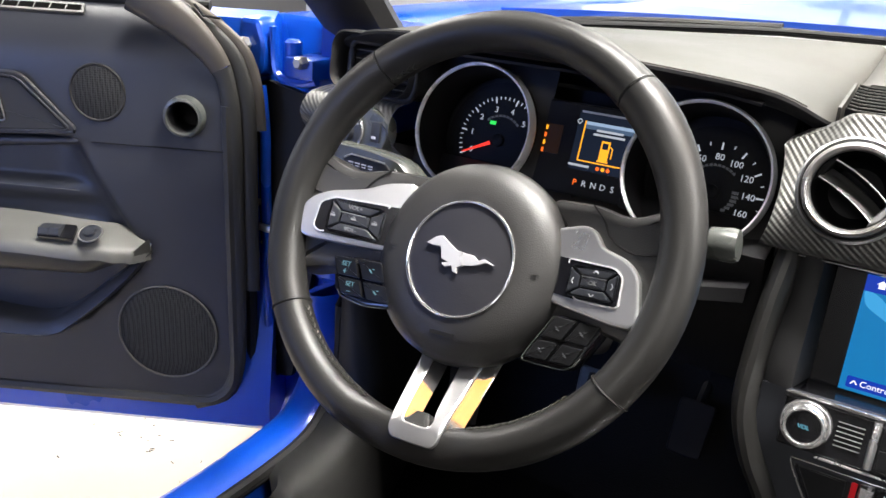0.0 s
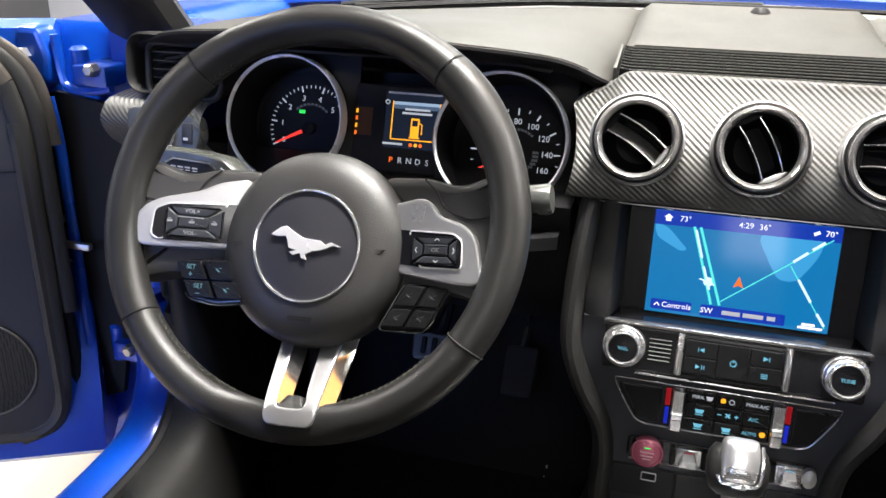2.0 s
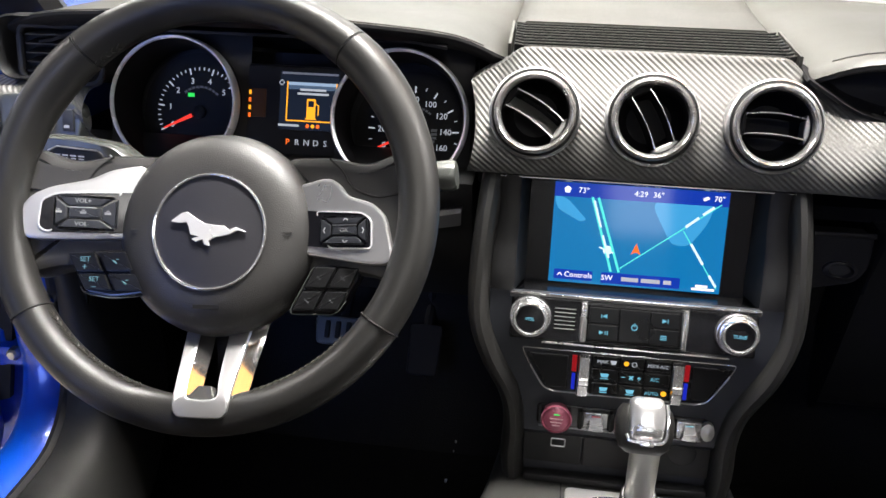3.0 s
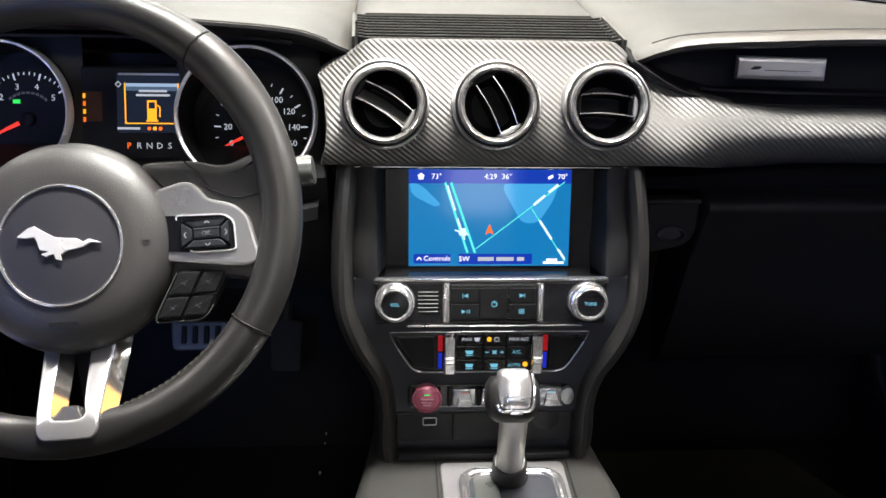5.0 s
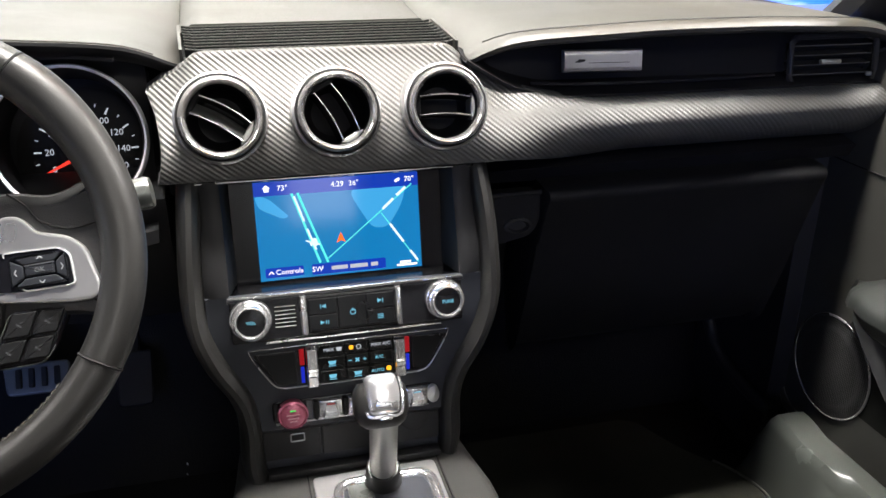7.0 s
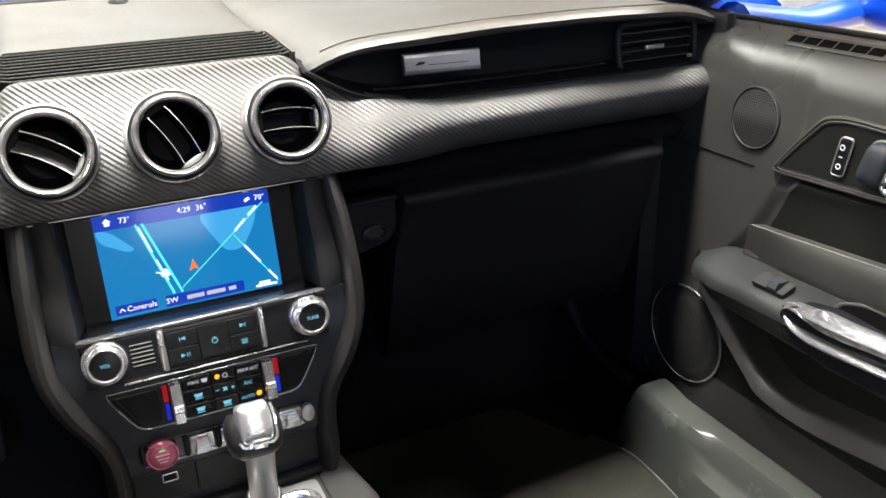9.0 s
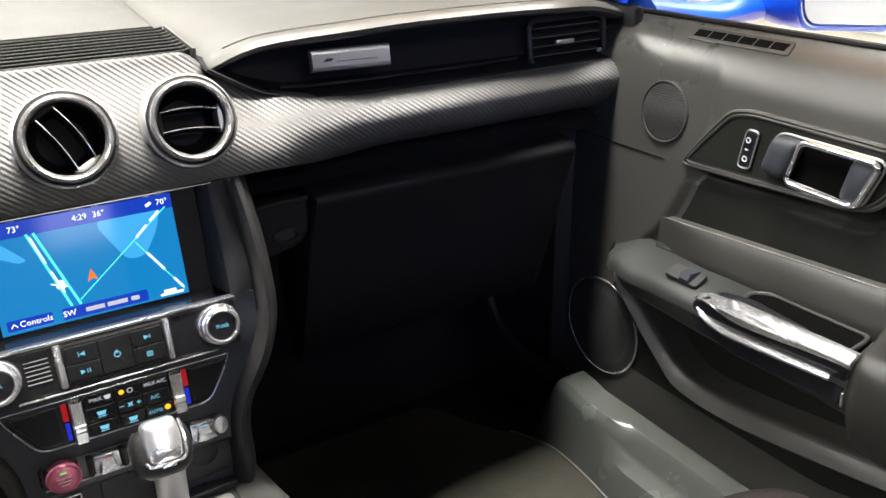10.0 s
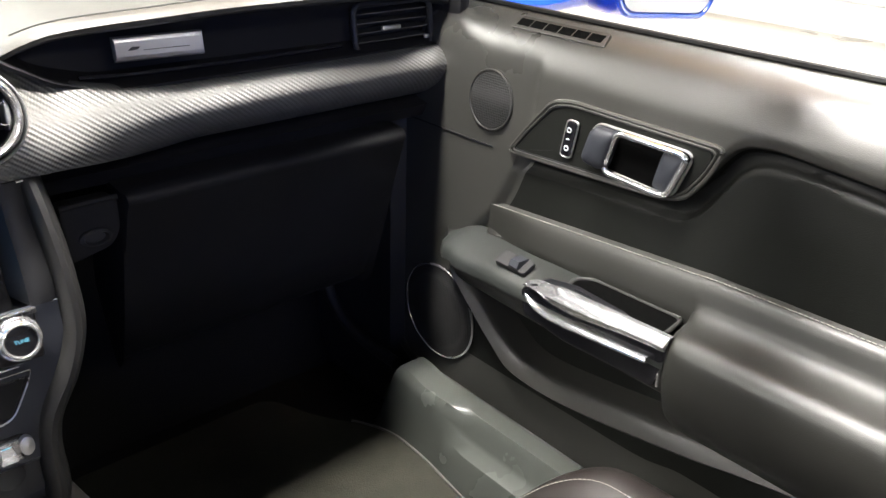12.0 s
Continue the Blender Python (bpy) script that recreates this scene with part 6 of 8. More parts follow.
def climate_panel():
    m = CLIMATE
    t = thing("climate_panel", "black climate panel with satin sliders and backlit keys", "control panel", at=(0, -0.05, 0.606))
    part("panel", prism([(-0.106, 0.023), (-0.104, 0.015), (-0.082, -0.019), (-0.072, -0.023), (0.072, -0.023), (0.084, -0.019), (0.106, 0.015), (0.108, 0.023)], -0.010, 0.002, m, 0.002, 0.003), GLOSS, t, "glossy black panel")
    part("top_line", rbox(0, 0.0232, 0.0025, 0.214, 0.0016, 0.003, 0.0007, m), CHROME, t, "bright upper trim line")
    for sx in (-1, 1):
        part("side_line", tube([m @ p for p in spline([(sx * 0.107, 0.0225, 0.002), (sx * 0.1045, 0.014, 0.002), (sx * 0.094, -0.004, 0.002), (sx * 0.083, -0.0195, 0.002), (sx * 0.072, -0.0235, 0.002)], 16)], 0.0008, 6), VENTR, t, "thin curved trim line")
    part("bottom_line", rbox(0, -0.0232, 0.0025, 0.146, 0.0012, 0.003, 0.0005, m), SATIN, t)
    part("blank_door", prism([(-0.100, 0.018), (-0.060, 0.018), (-0.060, -0.018), (-0.080, -0.018)], 0.0, 0.0036, m, 0.001, 0.002), KEYB, t)
    part("blank_door", prism([(0.102, 0.018), (0.066, 0.018), (0.066, -0.018), (0.082, -0.018)], 0.0, 0.0036, m, 0.001, 0.002), KEYB, t)
    for x, s in ((-0.0435, -1), (0.0505, 1)):
        sl = part("slider", loft([[m @ Vector((x + dx * w, y, 0.001 + h * dz)) for dx, dz in ((-0.0056, 0), (-0.0056, 0.86), (-0.0046, 1), (0.0046, 1), (0.0056, 0.86), (0.0056, 0))] for y, w, h in ((-0.0225, 0.90, 0.008), (-0.0215, 1, 0.012), (-0.0100, 1, 0.013), (-0.0085, 1, 0.0155), (-0.0040, 1, 0.0165), (-0.0025, 1, 0.0165), (-0.0015, 1, 0.0135), (0.0205, 1, 0.012), (0.0215, 0.90, 0.008))]), CAPM, t, "satin silver temperature slider")
        part("slider_line", rbox(x, -0.0098, 0.0142, 0.0112, 0.0008, 0.001, 0, m), STACK, sl)
        part("warm_strip", rbox(x + s * 0.0098, 0.010, 0.003, 0.0048, 0.018, 0.002, 0.0006, m), REDSTRIP, t, "red warm strip")
        part("cold_strip", rbox(x + s * 0.0098, -0.010, 0.003, 0.0036, 0.018, 0.002, 0.0006, m), BLUESTRIP, t, "blue cold strip")
    cols, rws = [(-0.036, -0.008), (-0.007, 0.017), (0.018, 0.0435)], [(0.009, 0.0215), (-0.0065, 0.0075), (-0.0215, -0.008)]
    for ci, (x0, x1) in enumerate(cols):
        for ri, (y0, y1) in enumerate(rws):
            part("key", prism([(x0, y0), (x1, y0), (x1, y1), (x0, y1)], 0.001, 0.0055, m, 0.0010, 0.0008, 2), KEYB, t, "black climate key")
            x, y, z = (x0 + x1) / 2, (y0 + y1) / 2, 0.0060
            if (ci, ri) == (2, 0):
                letters("key_word", "MAX A/C", 0.0052, m @ Matrix.Translation((x, y, 0.0057)), WHITEM, t)
            elif (ci, ri) == (0, 0):
                letters("key_word", "MAX", 0.0052, m @ Matrix.Translation((x - 0.003, y, 0.0057)), WHITEM, t)
                part("key_sign", prism([(x + 0.006, y - 0.002), (x + 0.010, y - 0.002), (x + 0.0115, y + 0.002), (x + 0.0045, y + 0.002)], z - 0.0004, z, m), WHITEM, t, "", False)
            elif (ci, ri) == (2, 1):
                letters("key_word", "A/C", 0.0055, m @ Matrix.Translation((x - 0.002, y, 0.0057)), CYANM, t)
            elif (ci, ri) == (1, 0):
                part("key_sign", hoop(0.0024, 0.0004, m @ Matrix.Translation((x + 0.002, y, z)), 18, 5), WHITEM, t, "", False)
                part("key_lamp", lathe([(0.0, 0.0), (0.0026, 0.0), (0.0, 0.0009)], m @ Matrix.Translation((x - 0.006, y, 0.0055)), 12), AMBER, t, "amber key lamp")
            elif (ci, ri) == (1, 1):
                part("key_sign", join(bar((x - 0.010, y), (x - 0.006, y), 0.0008, z, 0.0004, m), bar((x + 0.006, y), (x + 0.010, y), 0.0008, z, 0.0004, m), bar((x + 0.008, y - 0.002), (x + 0.008, y + 0.002), 0.0008, z, 0.0004, m), bar((x - 0.002, y - 0.002), (x + 0.002, y + 0.002), 0.0014, z, 0.0004, m), bar((x - 0.002, y + 0.002), (x + 0.002, y - 0.002), 0.0014, z, 0.0004, m)), CYANM, t, "cyan fan sign", False)
            elif (ci, ri) == (2, 2):
                letters("key_word", "AUTO", 0.0050, m @ Matrix.Translation((x - 0.004, y, 0.0057)), CYANM, t)
                part("key_lamp", lathe([(0.0, 0.0), (0.0030, 0.0), (0.0, 0.0009)], m @ Matrix.Translation((x + 0.008, y + 0.001, 0.0055)), 12), AMBER, t, "amber key lamp")
            else:
                part("key_sign", join(prism([(x - 0.003, y - 0.002), (x + 0.003, y - 0.002), (x + 0.0045, y + 0.002), (x - 0.0045, y + 0.002)], z - 0.0004, z, m), bar((x - 0.004, y - 0.0035), (x + 0.004, y - 0.0035), 0.0008, z, 0.0004, m)), CYANM, t, "cyan backlit sign", False)


def toggle_row():
    m = facing(0, -0.0500, 0.5605, 6)
    t = thing("toggle_panel", "row of chrome toggle switches in a black strip", "switch panel", at=(0, -0.05, 0.556))
    part("strip", prism([(-0.088, -0.013), (0.088, -0.013), (0.096, 0.0), (0.088, 0.013), (-0.088, 0.013)], -0.010, 0.001, m, 0.002, 0.006), GLOSS, t, "glossy black strip")
    part("lower_line", rbox(0.0, -0.0135, 0.001, 0.17, 0.0014, 0.003, 0.0005, m), SATIN, t)
    for x in (-0.026, 0.006, 0.038, 0.070):
        part("collar", rbox(x, 0, 0.003, 0.026, 0.020, 0.008, 0.002, m), CHROME, t, "chrome toggle collar")
        tg = part("toggle", loft([[m @ Vector((x + dx * w, yy, zz)) for dx, zz in ((-1, z0), (-0.8, z1), (0.8, z1), (1, z0))] for yy, w, z0, z1 in ((0.008, 0.006, 0.006, 0.009), (0.0, 0.008, 0.007, 0.016), (-0.008, 0.010, 0.006, 0.014), (-0.011, 0.009, 0.005, 0.010))]), CHROME, t, "bright chrome toggle")
        part("toggle_mark", bar((x - 0.004, 0.006), (x + 0.004, 0.006), 0.0025, 0.0102, 0.0008, m), REDSTRIP if x < 0 else CYANM, tg, "", False)
    part("end_cap", lathe([(0.0, 0.0), (0.0095, 0.0), (0.009, 0.006), (0.0, 0.009)], m @ Matrix.Translation((0.089, 0, 0.001)) @ Matrix.Diagonal((0.75, 1.1, 1, 1)), 24), ALU, t)
    for x in (-0.042, -0.010, 0.022, 0.054):
        part("divider", rbox(x, 0, 0.004, 0.0045, 0.021, 0.010, 0.0015, m), RUBBER, t)
    s = facing(-0.067, -0.053, 0.5608, 6)
    b = thing("start_button", "round red engine start button in a chrome ring", "button", at=(-0.067, -0.053, 0.5565))
    part("ring", lathe([(0.0138, 0.0), (0.0162, 0.0), (0.0164, 0.008), (0.0150, 0.0095), (0.0138, 0.008)], s, 40, True), ROSE, b, "glossy red ring")
    part("cap", lathe([(0.0140, 0.0), (0.0138, 0.008), (0.0105, 0.0098), (0.0, 0.0105)], s, 36), ROSE, b, "red push cap")
    for yy, mat, w in ((0.0065, GREENM, 0.006), (0.0015, WHITEM, 0.014), (-0.0025, WHITEM, 0.012), (-0.006, WHITEM, 0.008)):
        part("word_bar", bar((-w / 2, yy), (w / 2, yy), 0.0011, 0.0110, 0.0012, s), mat if mat == GREENM else ROSEM, b, "", False)


def usb_panel():
    m = facing(0, -0.0385, 0.5180, 4)
    t = thing("usb_panel", "black storage flap with a small charging socket", "socket panel", at=(0, -0.02, 0.5))
    part("left_flap", prism([(-0.100, -0.026), (-0.037, -0.026), (-0.037, 0.026), (-0.100, 0.026)], -0.004, 0.0, m, 0.001, 0.002), PLASTIC, t)
    part("right_flap", prism([(-0.035, -0.026), (0.100, -0.026), (0.100, 0.026), (-0.035, 0.026)], -0.004, 0.0005, m, 0.001, 0.002), PLASTIC, t)
    o = rounded([(-0.070, -0.0045), (-0.055, -0.0045), (-0.055, 0.0045), (-0.070, 0.0045)], 0.0012, 3)
    part("socket_rim", tube([m @ Vector((p[0], p[1], 0.001)) for p in o + [o[0]]], 0.0007, 6), SATIN, t, "bright socket rim")
    part("socket", prism([(-0.069, -0.0038), (-0.056, -0.0038), (-0.056, 0.0038), (-0.069, 0.0038)], 0.0, 0.0008, m), DARK, t, "", False)
    part("round_socket", lathe([(0.0, 0.0), (0.015, 0.0), (0.015, 0.003), (0.013, 0.004), (0.0, 0.004)], m @ Matrix.Translation((0.070, 0.004, 0.0)), 30), PLASTIC, t, "capped round socket")


# ---- console and lever ----
def console():
    t = thing("centre_console", "grey plastic centre console with a silver shifter plate", "console", at=(0, -0.4, 0.3))
    rows = []
    for k in range(14):
        y = 0.02 - k * 0.06
        w = ramp(-y, [(-0.02, 0.128), (0.12, 0.146), (0.5, 0.15)])
        z = 0.478 - 0.006 * ramp(-y, [(0.0, 0), (0.4, 1)])
        rows.append([(-w - 0.022, y, 0.26), (-w - 0.010, y, z - 0.07), (-w, y, z - 0.014), (-w + 0.006, y, z - 0.004), (-w + 0.016, y, z), (0, y, z), (w - 0.016, y, z), (w - 0.006, y, z - 0.004), (w, y, z - 0.014), (w + 0.010, y, z - 0.07), (w + 0.022, y, 0.26)])
    part("deck", sheet(rows, 0.004), DOORV, t, "grey grained plastic deck")
    part("front_step", rbox(0.0, -0.052, 0.482, 0.196, 0.014, 0.010, 0.003), PLASTIC, t, "dark plastic front step")
    m = Matrix.Translation((0.018, 0, 0.4785))
    o = rounded([(-0.070, -0.067), (0.069, -0.067), (0.066, -0.30), (-0.066, -0.30)], 0.008, 3)
    part("shift_plate", prism(o, 0.0, 0.0035, m, 0.0015), SATIN, t, "satin silver shifter plate")
    g = rounded([(-0.047, -0.090), (0.058, -0.090), (0.054, -0.25), (-0.043, -0.25)], 0.022, 6)
    part("gate_ring", tube([m @ Vector((p[0], p[1], 0.006)) for p in g + [g[0]]], 0.0065, 10), CHROME, t, "chrome gate ring")
    part("gate_floor", prism([(p[0] * 0.96, -0.156 + (p[1] + 0.156) * 0.97) for p in g], 0.002, 0.0045, m), STACK, t)
    part("gate_strip", rbox(-0.022, -0.115, 0.005, 0.026, 0.065, 0.004, 0.002, m), SILL, t)
    for x, y, z, r in ((-0.2040, 0.207, 0.327, 0.0022), (-0.2045, 0.190, 0.322, 0.0014), (-0.2070, 0.124, 0.320, 0.0028), (-0.2065, 0.131, 0.316, 0.0016)):
        part("lint_fleck", rbox(x, y, z, r, r * 1.4, r * 1.6, r * 0.3), GREYM, t, "pale fleck of lint")
    for x in (-0.056, 0.092):
        part("deck_seam", rbox(x, -0.15, 0.4782, 0.0016, 0.22, 0.002, 0), DARK, t)
    l = thing("gear_lever", "gear lever with black leather grip and polished silver cap", "gear lever", at=(0.018, -0.1, 0.48))
    a, b = Vector((0.0225, -0.094, 0.482)), Vector((0.015, -0.150, 0.615))
    ax = (b - a).normalized()
    part("boot", tube([a - ax * 0.006, a + ax * 0.006, a + ax * 0.016, a + ax * 0.030, a + ax * 0.033], [0.0225, 0.0205, 0.0190, 0.0185, 0.0165], 20), LEATHER, l, "black leather collar")
    part("shaft", tube([a + ax * 0.014, a + ax * 0.018, a + ax * 0.126, a + ax * 0.130], [0.0140, 0.0146, 0.0142, 0.0125], 28), ALU, l, "brushed aluminium shaft")
    part("rod", tube([a + ax * 0.122, b + ax * 0.01], 0.0085, 14), DARK, l)
    k = frame_at((0.008, -0.168, 0.6375), (1, 0, 0), (0, 0.55, 0.84))
    sec = [(0.60, -0.026), (0.88, -0.021), (1.04, -0.010), (1.06, 0.002), (0.98, 0.011), (0.80, 0.017)]
    rings = []
    for s, y in sec:
        rings.append([k @ Vector((0.0245 * s * math.copysign(abs(math.cos(q * math.pi / 14)) ** 0.7, math.cos(q * math.pi / 14)), y, 0.023 * s * math.copysign(abs(math.sin(q * math.pi / 14)) ** 0.7, math.sin(q * math.pi / 14)))) for q in range(28)])
    part("grip", loft(rings), LEATHER, l, "black leather grip")
    cap = rounded([(-0.0145, -0.015), (0.0145, -0.015), (0.0165, 0.006), (0.0140, 0.0235), (-0.0140, 0.0235), (-0.0165, 0.006)], 0.006, 4)
    part("cap", loft([[k @ Vector((p[0] * q, 0.004 + (p[1] - 0.004) * q, z)) for p in cap] for q, z in ((1.0, 0.008), (1.0, 0.0175), (0.965, 0.0215), (0.88, 0.0250), (0.72, 0.0275), (0.45, 0.0290), (0.15, 0.0295))]), CAPM, l, "polished silver cap")
    part("cap_edge", tube([k @ Vector((p[0] * 1.12, p[1] * 1.06, 0.0225)) for p in cap[:16]], 0.0014, 6), CHROME, l)
    part("release_button", rbox(0, -0.017, 0.0265, 0.012, 0.004, 0.004, 0.001, k), CHROME, l)


def pedals():
    t = thing("brake_pedal", "brake pedal with ribbed rubber pad", "pedal", "pedals", (-0.385, 0.25, 0.47))
    m = facing(-0.385, 0.25, 0.472, 32)
    part("pad", prism([(-0.038, -0.022), (0.038, -0.022), (0.042, 0.020), (-0.042, 0.020)], -0.008, 0.0, m, 0.003, 0.008), SILL, t, "worn dark metal pad")
    for x in (-0.022, -0.006, 0.010, 0.026):
        part("rubber_rib", rbox(x, 0, 0.001, 0.008, 0.026, 0.005, 0.002, m), RUBBER, t)
    part("arm", tube([m @ Vector((0, 0.0, -0.008)), m @ Vector((0, 0.06, -0.03)), (-0.385, 0.34, 0.66)], 0.008, 8), DARK, t)
    t = thing("accelerator_pedal", "flat black plastic accelerator pedal", "pedal", "pedals", (-0.268, 0.30, 0.43))
    m = facing(-0.268, 0.30, 0.435, 38)
    part("pad", prism([(-0.024, -0.05), (0.024, -0.05), (0.026, 0.03), (-0.026, 0.03)], -0.008, 0.0, m, 0.003, 0.008), DARK, t)
    part("arm", tube([m @ Vector((0, 0.0, -0.008)), m @ Vector((0, 0.07, -0.03)), (-0.268, 0.38, 0.62)], 0.008, 8), DARK, t)


# ---- doors ----
# Door places: u runs rearward from the woofer's centre, w toward the cabin, z up.
def door_map(origin, along, inward):
    o, a, i = Vector(origin), Vector(along).normalized(), Vector(inward).normalized()

    def P(u, w, z):
        return o + a * u + i * w + Vector((0, 0, z))

    def plane(u, w, z, lean=0.0):
        """A flat frame on the door: local x rearward, y up, z into the cabin."""
        up = Vector((0, 0, 1)) * math.cos(radians(lean)) - i * math.sin(radians(lean))
        out = i * math.cos(radians(lean)) + Vector((0, 0, 1)) * math.sin(radians(lean))
        p = P(u, w, z)
        return Matrix(((a.x, up.x, out.x, p.x), (a.y, up.y, out.y, p.y), (a.z, up.z, out.z, p.z), (0, 0, 0, 1)))
    return P, plane


POCKET = [(-0.2, 0.70), (0.02, 0.598), (0.050, 0.558), (0.090, 0.518), (0.130, 0.484), (0.165, 0.464), (0.22, 0.457), (0.27, 0.462), (0.39, 0.476), (0.53, 0.500), (1.1, 0.56)]


def pad_z(u, f):
    """Height of the armrest top, f = 0 at the door and 1 at the cabin side."""
    back = ramp(u, [(0.016, 0.614), (0.07, 0.636), (0.23, 0.645), (0.42, 0.649)])
    front = ramp(u, [(0.016, 0.611), (0.08, 0.625), (0.2, 0.631), (0.42, 0.636)])
    return back + (front - back) * f


def door_depth(u, z):
    """How far the open door's trim stands into the cabin."""
    w = 0.0
    w -= 0.020 * (max(0.0, z - 0.76) / 0.18) ** 2
    if z > 0.860:
        w -= 0.054 * (1 - math.sqrt(max(0.0, 1 - 0.985 * ((z - 0.860) / 0.078) ** 2)))
    body = ramp(u, [(0.085, 0), (0.16, 1)])
    if z > 0.50:
        w -= 0.016 * body * ramp(z, [(0.685, 0), (0.70, 1), (0.745, 1), (0.765, 0)])
    zp = ramp(u, POCKET)
    inside = ramp(z - zp, [(-0.004, 0), (0.020, 1)]) * ramp(z, [(0.585, 1), (0.60, 0)]) * ramp(u, [(0.03, 0), (0.08, 1)])
    w -= 0.026 * inside
    # the insert behind a slanting soft edge lies deeper
    w -= 0.009 * ramp(u - 0.026 - 0.565 * (z - 0.606), [(0.0, 0), (0.012, 0.7), (0.030, 1)]) * ramp(z, [(0.600, 0), (0.615, 1), (0.750, 1), (0.768, 0)])
    # a soft hollow above the armrest
    w -= 0.006 * ramp(u, [(0.06, 0), (0.12, 1)]) * ramp(z, [(0.630, 0), (0.645, 1), (0.660, 1), (0.678, 0)])
    return w


PANEL_FOOT = [(0.0, 0.757), (0.124, 0.757), (0.324, 0.768), (0.366, 0.775), (0.390, 0.792), (0.408, 0.824), (0.424, 0.842), (0.46, 0.846), (0.565, 0.838), (1.1, 0.806)]
PAD_TOP = [(0.0, 0.738), (0.12, 0.741), (0.214, 0.745), (0.357, 0.750), (0.382, 0.758), (0.398, 0.774), (0.420, 0.812), (0.436, 0.829), (0.456, 0.8345), (0.49, 0.8345), (0.568, 0.827), (1.1, 0.795)]


def seam_z(u):
    """Height of the stitched seam over the armrest."""
    return 0.6715 + 0.068 * u


def insert_front(z):
    """Where the insert begins, a slanting edge from the armrest's tip to the handle panel."""
    return soft(z, [(0.55, 0.0), (0.60, 0.030), (0.67, 0.092), (0.735, 0.126), (0.80, 0.150)], 0.01)


def closed_depth(u, z):
    """Depth of the closed door's trim: upper roll, dark channel under it, soft insert and map pocket."""
    w = -0.020 * (max(0.0, z - 0.76) / 0.18) ** 2
    if z > 0.862:
        w -= 0.062 * (1 - math.sqrt(max(0.0, 1 - 0.99 * ((z - 0.862) / 0.055) ** 2)))
    foot, pad = soft(u, PANEL_FOOT, 0.012), soft(u, PAD_TOP, 0.012)
    inside = ramp(u - insert_front(z), [(0.0, 0), (0.012, 1)])
    if z > 0.60:
        w -= 0.007 * inside * ramp(z, [(foot - 0.001, 1), (foot + 0.007, 0)])
        w -= 0.009 * inside * ramp(z, [(pad - 0.006, 0), (pad + 0.004, 1)]) * ramp(z, [(foot - 0.001, 1), (foot + 0.007, 0)])
        # the roll swells a little above the channel
        w += 0.004 * inside * ramp(z, [(foot + 0.002, 0), (foot + 0.018, 1)]) * ramp(z, [(0.86, 1), (0.89, 0)])
    zp = ramp(u, POCKET)
    w -= 0.030 * ramp(z - zp, [(-0.004, 0), (0.020, 1)]) * ramp(z, [(0.60, 1), (0.625, 0)]) * ramp(u, [(0.03, 0), (0.08, 1)])
    return w


def stitches(path, length, gap, radius):
    """Short threads along a path, one mesh."""
    bm = bmesh.new()
    pts = [Vector(p) for p in path]
    for a, b in zip(pts, pts[1:]):
        run, step = (b - a).length, length + gap
        n = max(1, int(run / step))
        for k in range(n):
            p, q = a.lerp(b, k / n), a.lerp(b, (k + length / step) / n)
            bm = join(bm, tube([p, q], radius, 4))
    return bm


